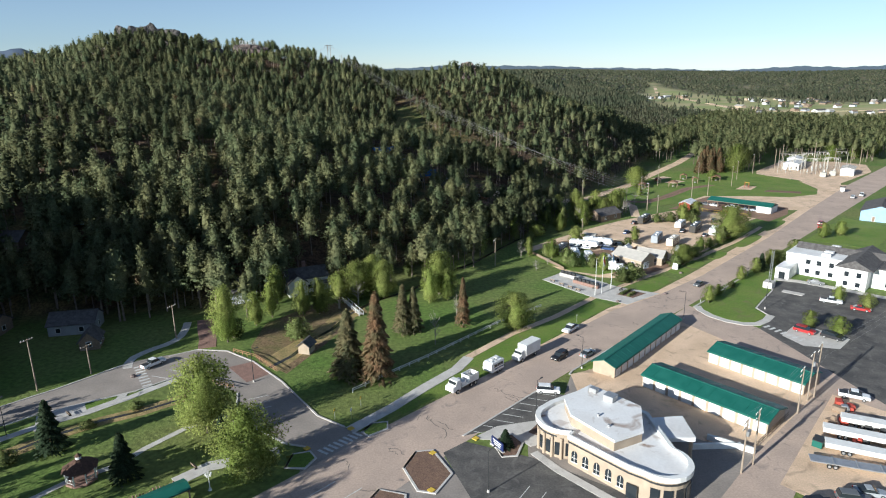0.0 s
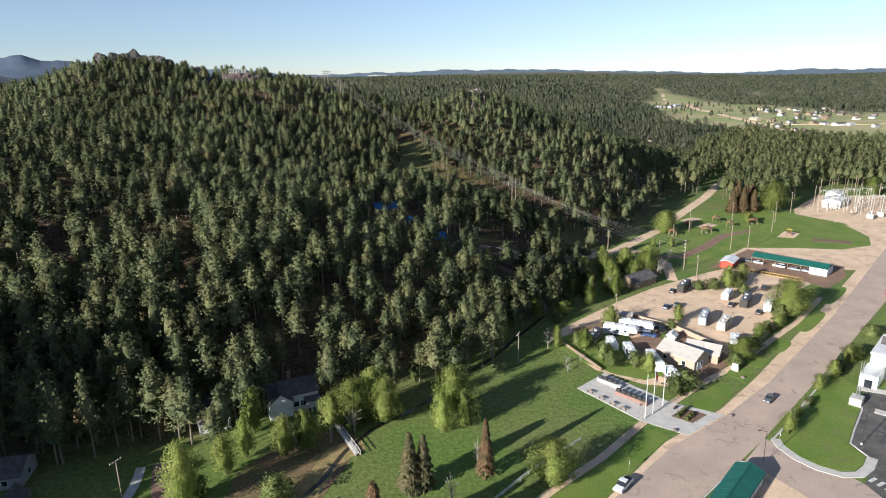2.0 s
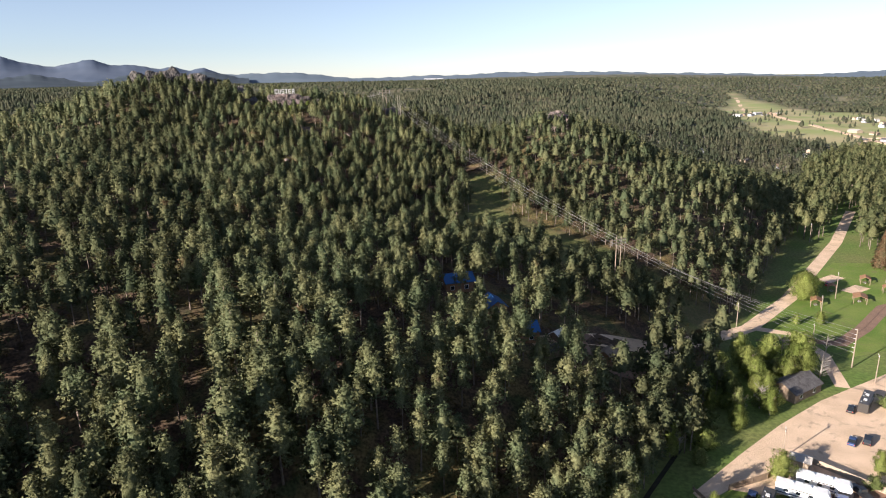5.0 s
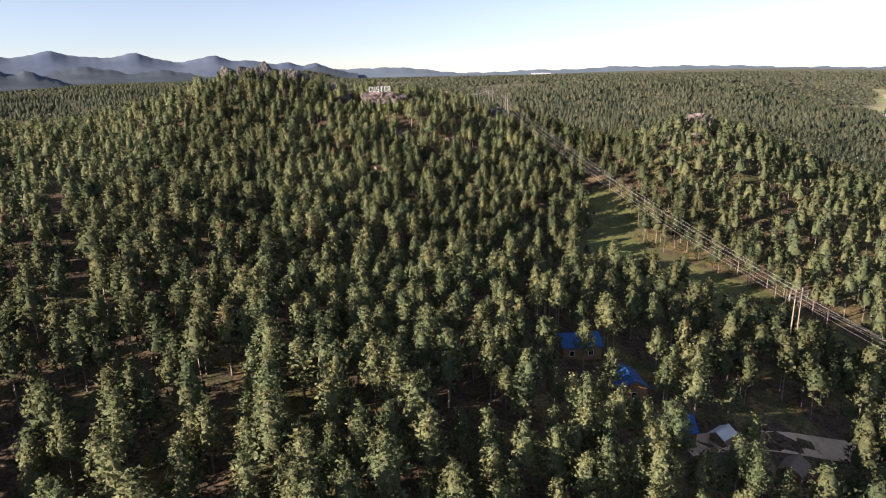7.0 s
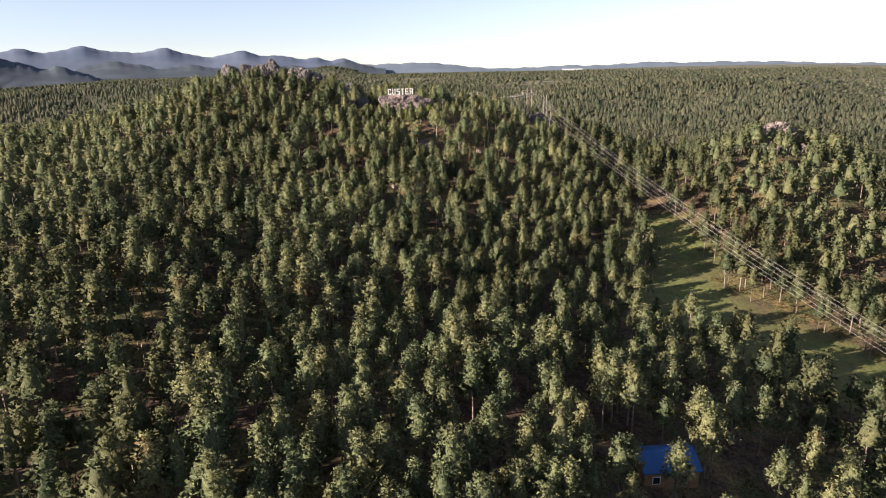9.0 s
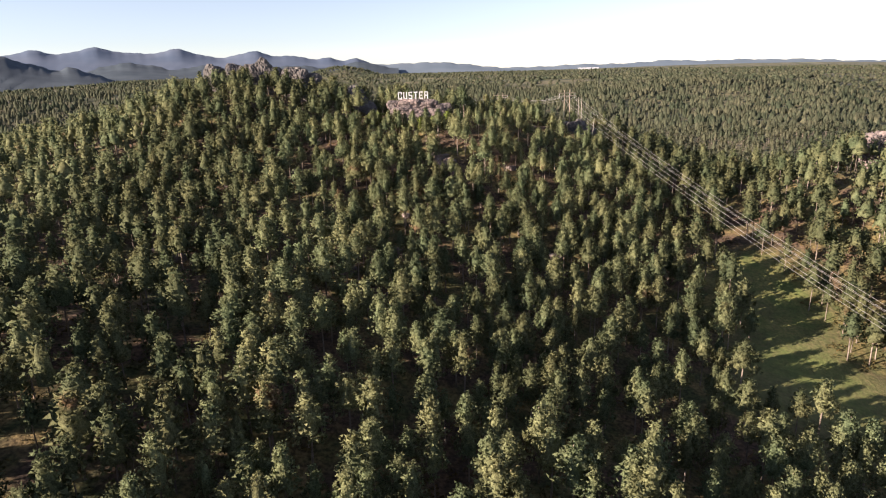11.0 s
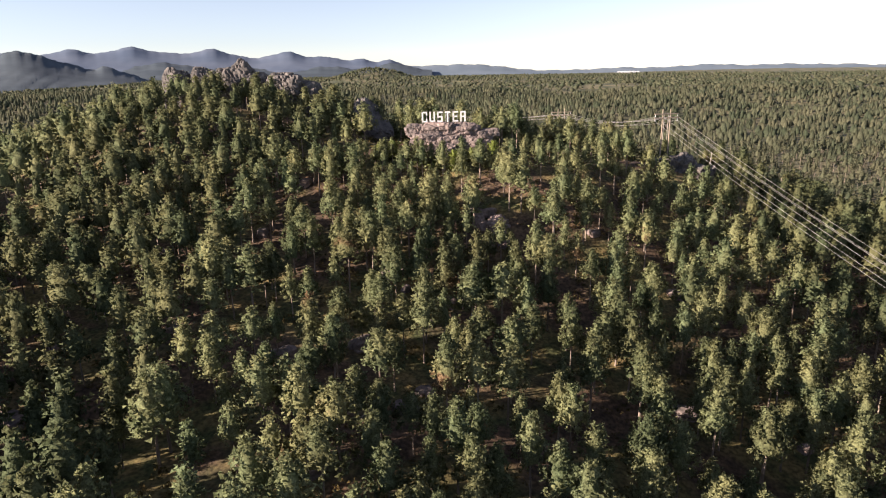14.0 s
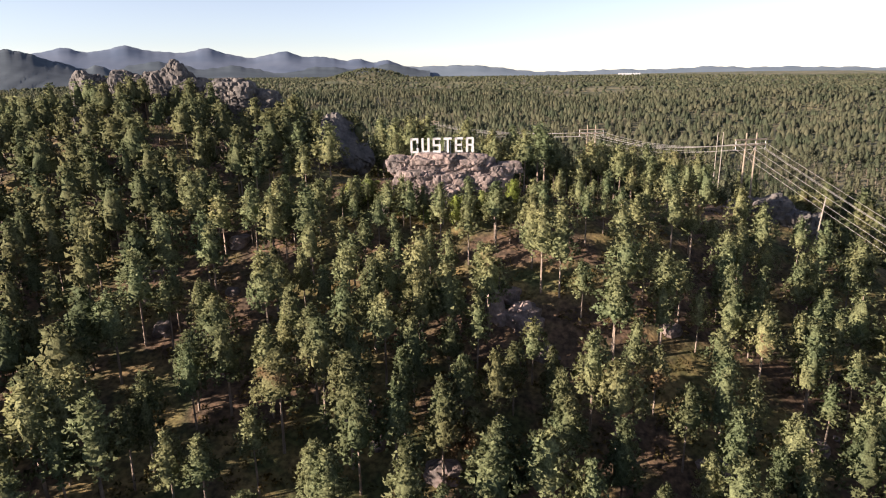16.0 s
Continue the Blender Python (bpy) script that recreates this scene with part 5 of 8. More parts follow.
planting += [*[(("shrub", "slim", "shrub", "broad")[k % 4], 118 + 6.1 * k + (k * 31 % 5), -60 - (k * 23 % 17) * (0.35 + 0.05 * k), 4.0 + (k * 41 % 5), 2.2 + (k * 19 % 4) * 0.5) for k in range(14)], ("slim", 153, -58, 8, 2.8), ("slim", 160, -62, 9, 2.4), ("slim", 183, -60, 9, 3.8), ("dead", 183, -56, 8, 3.2), ("slim", 187, -62, 9, 4.0), ("slim", 196, -66, 9, 4.2), ("shrub", 166, -62, 4.6, 3.4), ("slim", 170, -72, 10, 4), ("slim", 160, -76, 10, 4), ("slim", 178, -78, 10, 3.6), ("slim", 148, -74, 9, 3.2), ("slim", 186, -72, 9, 3.6)]
planting += [("dead", 141.9, -74.8, 7, 2.6), ("slim", 151.8, -80, 8, 2.6), ("dead", 147.3, -63.7, 7, 2.6), ("shrub", 159.6, -72, 4, 3), ("slim", 168.9, -69, 8, 3), ("dead", 154.7, -61.4, 8, 2.8), ("dead", 193.6, -71, 8, 3), ("slim", 187.3, -64.5, 8, 3.2), ("dead", 189, -57.5, 8, 3), ("dead", 206, -62, 7, 2.6)]
planting += [("broad", 253, -86, 11, 6.0), ("broad", 259, -88, 10, 5.0), ("slim", 230, -72, 5, 2.2), ("slim", 224, -78, 4, 1.6), ("broad", 300, -62, 6, 3.0), ("broad", 338, -62, 17, 8.0)]
planting += [("brown", 322, -78, 13, 3.6), ("brown", 327, -74, 15, 3.8), ("brown", 331, -80, 14, 3.6), ("brown", 336, -76, 15, 3.8), ("brown", 341, -82, 15, 3.8), ("brown", 332, -70, 13, 3.4), ("brown", 346, -76, 14, 3.6), ("spruce", 350, -84, 15, 3.8)]
planting += [("broad", 428, -30, 11, 5.5), ("broad", 470, -14, 13, 6.5), ("broad", 455, -22, 10, 5)]
planting += [*[("slim" if k % 3 else "shrub", 58 + 10.5 * k + (k * 29 % 7), -65 - (k * 17 % 6) - (0.5 * (k - 6) ** 2 if k > 6 else 0) * 0.5, 4.5 + (k * 37 % 6), 2.0 + (k * 13 % 4) * 0.4) for k in range(10)], ("slim", 97.5, 17.2, 5.2, 2.0), ("dead", 101, 17, 4.8, 1.5), ("slim", 105, 17, 3.5, 1.4), ("dead", 109.5, 17.2, 3.4, 1.5), ("shrub", 115, 17, 1.8, 1.4), ("slim", 124, 16.6, 4.4, 1.8), ("dead", 129, 16.9, 4.0, 1.8), ("slim", 134, 17.6, 5.1, 1.9), ("spruce", 138, 18, 6.0, 1.8), ("slim", 145, 18.5, 5.6, 2.2), ("shrub", 152, 19, 4, 3.2)]
planting += [("slim", 96.5, 43.1, 4.6, 2.2), ("slim", 95.8, 49.8, 5, 2.6), ("slim", 122.5, 43.7, 4.6, 2.0), ("slim", 121.5, 50.8, 4.4, 2.2), ("slim", 196, 22, 6, 2.6), ("slim", 204, 26, 6, 2.6), ("shrub", 172, 19, 3.6, 3), ("shrub", 14.5, 19.2, 2.8, 1.0)]
for kind, s, t, h, r in planting:
    tree(kind, s, t, h, r)
for kind, x, y, h, r in (("pine", -88.6, 157.5, 19, 4.4), ("pine", -83.3, 164.4, 17, 4.0), ("pine", -76, 165.8, 18, 4.2), ("pine", -71.9, 171, 16, 3.8), ("pine", -90, 168.3, 20, 4.6), ("pine", -98, 168.8, 20, 4.8), ("pine", -54.6, 179.2, 19, 4.4), ("pine", -109.4, 166, 19, 4.4), ("pine", -81.6, 173, 19, 4.4), ("pine", -68, 177.5, 18, 4.2), ("pine", -94, 161.5, 16, 3.8), ("pine", -33.5, 184, 17, 4.0),
                         ("slim", -49, 169.5, 11, 3.4), ("slim", -34.3, 162.7, 8, 3.0), ("broad", -18.4, 173.6, 11, 4.6), ("slim", 0.4, 171.2, 9, 3.4), ("shrub", -37.4, 145, 5, 4.0)):
    tree(kind, 0, 0, h, r, "", "", (x, y), float(height(x, y)) - 0.05)
rk = random.Random(12)
grove = []
while len(grove) < 24:
    x, y = rk.uniform(-114, -62), rk.uniform(155, 186)
    if all(math.hypot(x - a, y - b) > 5.6 for a, b in grove) and math.hypot(x + 97.5, y - 152.5) > 8.5 and math.hypot(x + 60, y - 173) > 8.5 and y > 157 + 0.28 * max(0, x + 80):
        grove.append((x, y))
        tree("pine", 0, 0, rk.uniform(16, 22), rk.uniform(3.9, 5.2), "", "", (x, y), float(height(x, y)) - 0.05)
for k, (s, t) in enumerate(((90, -37), (94, -40), (98, -38))):
    tree("dead", s, t, 2.6, 1.6, "small blossoming bush in pale bloom", "blossom_bush")
for k in range(7):
    tree("shrub", 87.3 + (k % 4) * 1.5, -4.2 + (k // 4) * 2.2, 0.9, 0.8, "low green bedding shrub")


# ---- vehicles ----
PAINT = {}


def paint(name, c, rough=0.3):
    if name not in PAINT:
        PAINT[name] = material("car_paint_" + name, c, rough, tuple(min(1, v * 0.92 + 0.004) for v in c), 1.2, spec=0.5)
    return PAINT[name]


COL = {"white": (0.75, 0.75, 0.74), "black": (0.012, 0.012, 0.014), "silver": (0.32, 0.34, 0.36), "red": (0.35, 0.015, 0.015), "blue": (0.03, 0.06, 0.16), "grey": (0.12, 0.125, 0.13), "cream": (0.62, 0.55, 0.44), "dark": (0.05, 0.045, 0.04)}


def side_prism(profile, w, inset=0.0, bm=None):
    """A body from a side view (x, z), w wide; the upper points are drawn in by inset."""
    bm = bm or bmesh.new()
    zmax, zmin = max(p[1] for p in profile), min(p[1] for p in profile)
    rows = []
    for sgn in (-1, 1):
        rows.append([bm.verts.new((x, sgn * (w / 2 - inset * (z - zmin) / max(zmax - zmin, 1e-6)), z)) for x, z in profile])
    n = len(profile)
    bm.faces.new(rows[0])
    bm.faces.new(rows[1][::-1])
    for i in range(n):
        bm.faces.new((rows[0][i], rows[1][i], rows[1][(i + 1) % n], rows[0][(i + 1) % n]))
    bmesh.ops.recalc_face_normals(bm, faces=bm.faces)
    return bm


WHEEL = {}


def wheels(e, xs, w, r=0.36, dual=False):
    if r not in WHEEL:
        b1 = bmesh.new()
        tube(b1, (0, -0.12, 0), (0, 0.12, 0), r, r, 14)
        b2 = bmesh.new()
        tube(b2, (0, -0.13, 0), (0, 0.13, 0), r * 0.6, r * 0.55, 10)
        WHEEL[r] = done("wheel", b1, M["rubber"]), done("rim", b2, M["metal"])
    for x in xs:
        for sg in (-1, 1):
            wh = part("wheel", WHEEL[r][0], None, e)
            wh.location = (x, sg * (w / 2 - 0.12), r)
            part("rim", WHEEL[r][1], None, wh, "pale metal rim")


def car(kind, color, m, label):
    e = thing({"pickup": "pickup_truck", "suv": "suv"}.get(kind, "car"), m, label, "truck" if kind == "pickup" else "car")
    p = paint(color, COL[color])
    if kind == "sedan":
        prof, cab, L, W = [(-2.3, 0.28), (2.25, 0.28), (2.35, 0.6), (2.15, 0.78), (1.0, 0.92), (-1.6, 0.95), (-2.25, 0.92), (-2.35, 0.6)], [(0.95, 0.92), (0.3, 1.38), (-0.95, 1.40), (-1.75, 0.95)], 4.7, 1.8
    elif kind == "suv":
        prof, cab, L, W = [(-2.4, 0.35), (2.35, 0.35), (2.45, 0.7), (2.3, 1.0), (1.15, 1.08), (-2.35, 1.1), (-2.45, 0.7)], [(1.15, 1.06), (0.55, 1.68), (-2.1, 1.72), (-2.35, 1.1)], 4.9, 1.92
    else:
        prof, cab, L, W = [(-2.75, 0.45), (2.7, 0.45), (2.8, 0.8), (2.65, 1.08), (1.35, 1.16), (-2.75, 1.12)], [(1.35, 1.12), (0.75, 1.78), (-0.75, 1.80), (-0.95, 1.12)], 5.6, 1.95
    body = side_prism(prof, W, 0.10)
    bmesh.ops.bevel(body, geom=body.edges[:], offset=0.06, segments=1, affect="EDGES")
    part("body", body, p, e)
    part("cabin_glass", side_prism(cab, W - 0.16, 0.14), M["glass"], e, "dark tinted windows")
    xs = [q[0] for q in cab]
    zt = max(q[1] for q in cab)
    part("roof", boxes((cab[2][0] + 0.1, cab[1][0] - 0.12, -W / 2 + 0.2, W / 2 - 0.2, zt - 0.02, zt + 0.05), bevel=0.02), p, e)
    if kind == "pickup":
        part("bed", boxes((-2.6, -1.05, -W / 2 + 0.18, W / 2 - 0.18, 1.10, 1.14)), M["dark"], e, "dark open bed")
    for sg in (-1, 1):
        part("headlight", boxes((L / 2 - 0.08, L / 2 + 0.03, sg * (W / 2 - 0.4) - 0.16, sg * (W / 2 - 0.4) + 0.16, 0.66, 0.8)), M["white"], e)
        part("tail_light", boxes((-L / 2 - 0.04, -L / 2 + 0.06, sg * (W / 2 - 0.25) - 0.1, sg * (W / 2 - 0.25) + 0.1, 0.7, 0.92)), M["red"], e)
    wheels(e, (L * 0.3, -L * 0.3), W)
    return e


def box_truck(m, label, length=9.0):
    e = thing("box_truck", m, label, "truck")
    b = boxes((-length / 2, length / 2 - 2.4, -1.25, 1.25, 1.0, 3.7), bevel=0.06)
    part("cargo_box", b, M["white"], e)
    part("cab", side_prism([(length / 2 - 2.3, 0.6), (length / 2, 0.6), (length / 2, 1.5), (length / 2 - 0.8, 1.7), (length / 2 - 1.2, 2.6), (length / 2 - 2.3, 2.6)], 2.2, 0.12), M["white"], e)
    part("windscreen", boxes((length / 2 - 1.16, length / 2 - 0.86, -0.95, 0.95, 1.75, 2.4)), M["glass"], e)
    part("chassis", boxes((-length / 2 + 0.2, length / 2 - 0.3, -0.9, 0.9, 0.6, 1.0)), M["dark"], e)
    wheels(e, (length / 2 - 1.2, -length / 2 + 1.8), 2.4, 0.5)


def work_truck(m, label):
    e = thing("work_truck", m, label, "truck")
    part("cab", side_prism([(1.6, 0.7), (4.0, 0.7), (4.0, 1.7), (3.2, 1.9), (2.8, 2.8), (1.6, 2.8)], 2.3, 0.1), M["white"], e)
    part("windscreen", boxes((2.9, 3.15, -0.95, 0.95, 1.95, 2.6)), M["glass"], e)
    part("body", boxes((-4.0, 1.4, -1.2, 1.2, 1.0, 1.35), (-4.0, -0.9, -1.2, -1.0, 1.35, 2.6), (-4.0, -0.9, 1.0, 1.2, 1.35, 2.6), (-4.0, -3.8, -1.2, 1.2, 1.35, 2.6), (-1.1, -0.9, -1.2, 1.2, 1.35, 2.6), (0.0, 1.3, -1.1, 1.1, 1.35, 2.1), bevel=0.03), M["white"], e)
    part("chassis", boxes((-3.9, 3.6, -0.6, 0.6, 0.6, 1.0)), M["dark"], e)
    wheels(e, (2.7, -1.6, -2.9), 2.4, 0.5)


def motorhome(m, color, label, length=9.5, name="motorhome"):
    """A coach-built camper with roof units, windows, a stripe and wheels."""
    e = thing(name, m, label, "camper")
    h = length / 2
    if name == "motorhome":
        prof = [(-h, 0.55), (h - 0.1, 0.55), (h, 1.2), (h - 0.35, 2.9), (h - 0.7, 3.2), (-h, 3.2)]
        wx = (h * 0.55, -h * 0.45)
    elif name == "fifth_wheel_trailer":
        prof = [(-h, 0.7), (h * 0.5, 0.7), (h * 0.52, 1.7), (h - 0.2, 1.8), (h, 2.6), (h - 0.6, 3.6), (-h, 3.5)]
        wx = (-h * 0.2, -h * 0.2 - 0.95)
    else:
        prof = [(-h, 0.6), (h - 0.4, 0.6), (h, 1.2), (h - 0.2, 2.6), (h - 0.6, 2.9), (-h, 2.9)]
        wx = (-0.3, -1.2)
    body = side_prism(prof, 2.5, 0.05)
    bmesh.ops.bevel(body, geom=body.edges[:], offset=0.1, segments=2, affect="EDGES")
    part("body", body, paint(color, COL[color], 0.35), e)
    top = max(p[1] for p in prof)
    for x in (-h * 0.45, h * 0.2):
        part("roof_unit", boxes((x - 0.45, x + 0.45, -0.4, 0.4, top, top + 0.3), bevel=0.06), M["white"], e)
    for x in (-h * 0.75, 0.0, h * 0.45):
        part("vent", boxes((x - 0.18, x + 0.18, 0.55, 0.9, top, top + 0.12)), M["metal"], e)
    for sg in (-1, 1):
        for x in (-h * 0.6, -h * 0.15, h * 0.3):
            part("window", boxes((x - 0.45, x + 0.45, sg * 1.235 - 0.02, sg * 1.235 + 0.02, 1.7, 2.35)), M["glass"], e)
        part("stripe", boxes((-h + 0.2, h * 0.45, sg * 1.245 - 0.012, sg * 1.245 + 0.012, 1.15, 1.4)), M["wood" if color in ("cream", "dark") else "navy"], e, "coloured side stripe")
    if name == "motorhome":
        part("windscreen", side_prism([(h - 0.08, 1.45), (h + 0.02, 1.45), (h - 0.22, 2.65), (h - 0.36, 2.65)], 2.1), M["glass"], e)
    part("awning", boxes((-h * 0.5, h * 0.35, -1.36, -1.24, 2.62, 2.76)), M["white" if color == "dark" else "dark"], e)
    wheels(e, wx, 2.3, 0.42)


for kind, color, s, t, turn, label in (
        ("suv", "black", 38.9, 6.3, 180, "black sport utility car driving on the street"), ("sedan", "silver", 44.7, 10.2, 0, "silver grey sedan on the street"), ("suv", "white", 23.9, 13.6, -55, "white sport utility car with a roof rack parked by the bank"),
        ("pickup", "white", -26.6, -60.2, 10, "white pickup truck with a topper on the side street"), ("pickup", "white", 54.2, -0.6, 183, "white work pickup parked at the verge"), ("suv", "red", 220, 15.2, 5, "dark red car parked by the street"), ("sedan", "red", 214, 16.6, 10, "red car parked by the street"),
        ("suv", "red", 92.2, 43.2, -95, "dark red car in the parking lot"), ("suv", "black", 92.6, 49.2, -95, "black car in the parking lot"), ("pickup", "white", 119.7, 42.6, -80, "white pickup truck in the parking lot"), ("sedan", "red", 118.5, 50, -80, "bright red car in the parking lot"), ("sedan", "grey", 134.5, 35, -85, "dark grey car beside the white building"),
        ("sedan", "grey", 110, 9.2, 178, "dark grey car driving on the street"), ("pickup", "white", 63, 60, -75, "white pickup truck in the yard"), ("suv", "grey", 27, 67.5, -60, "dark grey car in the yard"), ("sedan", "silver", 30.5, 69, -60, "silver car in the yard"), ("suv", "black", 22, 64, -40, "black car in the yard"),
        ("sedan", "blue", 154, -38.5, 10, "dark blue car on the gravel lot"), ("suv", "black", 157, -36, 10, "black car on the gravel lot"), ("pickup", "black", 133, -30.5, 60, "black pickup truck beside the trailers"), ("sedan", "black", 171, -44, 10, "black towed car behind a motorhome"), ("sedan", "black", 170.5, -22.5, 10, "black towed car behind a motorhome"),
        ("sedan", "black", 169.5, -13, 10, "black car beside a camper"), ("suv", "black", 196, -20, 15, "black car in the lot"), ("suv", "blue", 127, -31.6, -70, "blue truck towing a trailer"), ("pickup", "blue", 113.6, -45.6, 15, "blue pickup truck beside a camper"), ("suv", "red", 279, -86, 20, "red car by the park road"), ("pickup", "white", 300, 14, 5, "white pickup truck on the street"),
        ("suv", "white", 228.5, -24.5, 85, "white car under the shelter"), ("sedan", "silver", 228.5, -18.5, 85, "silver car under the shelter"), ("sedan", "white", 228.5, -33, 85, "white car under the shelter"), ("sedan", "grey", 228.5, -37, 85, "grey car under the shelter"), ("suv", "silver", 228.5, -13.5, 85, "silver car under the shelter"), ("suv", "silver", 291, 12, 5, "silver car parked beside the street"), ("suv", "white", -96, -92, 30, "pale car in a drive")):
    car(kind, color, at(s, t, turn, 0.055), label)
box_truck(at(34.4, 0.1, 180, 0.04), "white box truck parked along the street", 8.0)
work_truck(at(13.5, -0.9, 180, 0.04), "white service truck with an open body parked along the street")
motorhome(at(23.6, -0.8, 180, 0.04), "white", "small white camper trailer parked along the street", 4.6, "camper_trailer")
for s, t, turn, color, ln, nm, label in (
        (122, -38.5, -73, "white", 10.5, "fifth_wheel_trailer", "long white fifth wheel trailer beside the fence"), (128.5, -36.5, -73, "white", 10.8, "fifth_wheel_trailer", "white fifth wheel trailer with grey stripe"),
        (112.6, -42.2, 13, "dark", 9.5, "motorhome", "dark bronze motorhome under trees"), (111.5, -35.7, 42, "white", 7.0, "camper_trailer", "white travel trailer parked by shrubs"), (110.4, -29.2, 42, "white", 8.5, "camper_trailer", "white travel trailer with roof vents"),
        (108.5, -20.8, 45, "white", 9.5, "fifth_wheel_trailer", "white fifth wheel trailer on the grass"), (104.5, -13.6, 50, "white", 7.0, "camper_trailer", "small white travel trailer under a tree"), (150, -23.7, 14, "silver", 9.8, "motorhome", "silver and blue striped motorhome on gravel"),
        (149.5, -17, 7, "cream", 9.0, "motorhome", "cream motorhome on gravel"), (176, -42, 8, "dark", 10.5, "motorhome", "dark motorhome with white roof units"), (177.5, -26.6, 8, "white", 8.0, "camper_trailer", "white travel trailer on gravel"),
        (175.5, -19.4, 10, "dark", 11.5, "motorhome", "long dark brown motorhome with awning"), (174.8, -11.6, 10, "white", 8.0, "motorhome", "white motorhome beside the big tree"), (138, -9.6, 20, "white", 7.0, "camper_trailer", "white camper half hidden by shrubs")):
    motorhome(at(s, t, turn, 0.05), color, label, ln, nm)


# ---- buildings ----
def gable(e, w, d, h, rise, wall, roof, over=0.4, hip=False):
    """Walls and a gable roof with its ridge along x; w along x, d along y."""
    bm = bmesh.new()
    box(bm, -w / 2, w / 2, -d / 2, d / 2, -0.2, h)
    for sx in (-1, 1):
        x = sx * w / 2
        a = [bm.verts.new((x - sx * k, y, z)) for k in (0, 0.2) for y, z in ((-d / 2, h), (d / 2, h), (0, h + rise))]
        bm.faces.new(a[:3])
        bm.faces.new(a[3:])
        for i in range(3):
            bm.faces.new((a[i], a[(i + 1) % 3], a[3 + (i + 1) % 3], a[3 + i]))
    bmesh.ops.recalc_face_normals(bm, faces=bm.faces)
    part("wall", bm, M[wall], e)
    sl = rise / (d / 2)
    W = w / 2 + over
    for sg in (-1, 1):
        b = bmesh.new()
        y1, z1 = sg * (d / 2 + over), h - sl * over
        lo = [(-W, 0, h + rise), (W, 0, h + rise), (W, y1, z1), (-W, y1, z1)]
        v = [b.verts.new(Vector(p) + Vector((0, 0, dz))) for dz in (0.03, 0.18) for p in lo]
        b.faces.new(v[:4])
        b.faces.new(v[4:])
        for i in range(4):
            b.faces.new((v[i], v[(i + 1) % 4], v[4 + (i + 1) % 4], v[4 + i]))
        bmesh.ops.recalc_face_normals(b, faces=b.faces)
        r = part("roof", b, M[roof], e)
        n = max(3, int(w / 2.2))
        if roof in ("green_metal", "blue_metal", "tan_roof"):
            rb = bmesh.new()
            for k in range(n + 1):
                x = -W + 0.05 + (2 * W - 0.1) * k / n
                vv = [rb.verts.new((x + dx, y, z)) for dx in (-0.03, 0.03) for y, z in ((0, h + rise + 0.185), (y1, z1 + 0.185), (y1, z1 + 0.225), (0, h + rise + 0.225))]
                for q in ((0, 1, 2, 3), (4, 7, 6, 5), (3, 2, 6, 7), (1, 5, 6, 2)):
                    rb.faces.new([vv[i] for i in q])
            part("seam", rb, M[roof], r)
    part("ridge_cap", boxes((-W, W, -0.18, 0.18, h + rise + 0.14, h + rise + 0.24)), M[roof], e)


def opening(e, name, x, y, z, w, h, along, mat="glass", frame_mat="white", depth=0.05):
    """A framed window or door on a wall face; along: 'x' or 'y' is the way it runs."""
    if along == "x":
        o = part(name, boxes((x - w / 2, x + w / 2, y - depth, y + depth, z, z + h)), M[mat], e)
        fr = boxes((x - w / 2 - 0.1, x - w / 2, y - depth - 0.03, y + depth + 0.03, z - 0.08, z + h + 0.1), (x + w / 2, x + w / 2 + 0.1, y - depth - 0.03, y + depth + 0.03, z - 0.08, z + h + 0.1), (x - w / 2, x + w / 2, y - depth - 0.03, y + depth + 0.03, z + h, z + h + 0.1), (x - w / 2, x + w / 2, y - depth - 0.05, y + depth + 0.05, z - 0.08, z))
    else:
        o = part(name, boxes((x - depth, x + depth, y - w / 2, y + w / 2, z, z + h)), M[mat], e)
        fr = boxes((x - depth - 0.03, x + depth + 0.03, y - w / 2 - 0.1, y - w / 2, z - 0.08, z + h + 0.1), (x - depth - 0.03, x + depth + 0.03, y + w / 2, y + w / 2 + 0.1, z - 0.08, z + h + 0.1), (x - depth - 0.03, x + depth + 0.03, y - w / 2, y + w / 2, z + h, z + h + 0.1), (x - depth - 0.05, x + depth + 0.05, y - w / 2, y + w / 2, z - 0.08, z))
    part("frame", fr, M[frame_mat], o)
    return o


def roll_shutter(x0, x1, y, z0, z1, n=6):
    """One ribbed roll-up door leaf: a wavy profile pulled along the opening."""
    bm = bmesh.new()
    prof = [(-0.035, z0)]
    for j in range(n):
        a, b = z0 + (z1 - z0) * j / n, z0 + (z1 - z0) * (j + 1) / n
        prof += [(0.035, a + 0.02), (0.035, b - 0.04), (0.0, b - 0.02)]
    for sg in (1, -1):
        rows = [[bm.verts.new((x, y + sg * q, z)) for q, z in prof] for x in (x0, x1)]
        for i in range(len(prof) - 1):
            bm.faces.new((rows[0][i], rows[1][i], rows[1][i + 1], rows[0][i + 1]))
    bmesh.ops.remove_doubles(bm, verts=bm.verts, dist=0.001)
    return bm


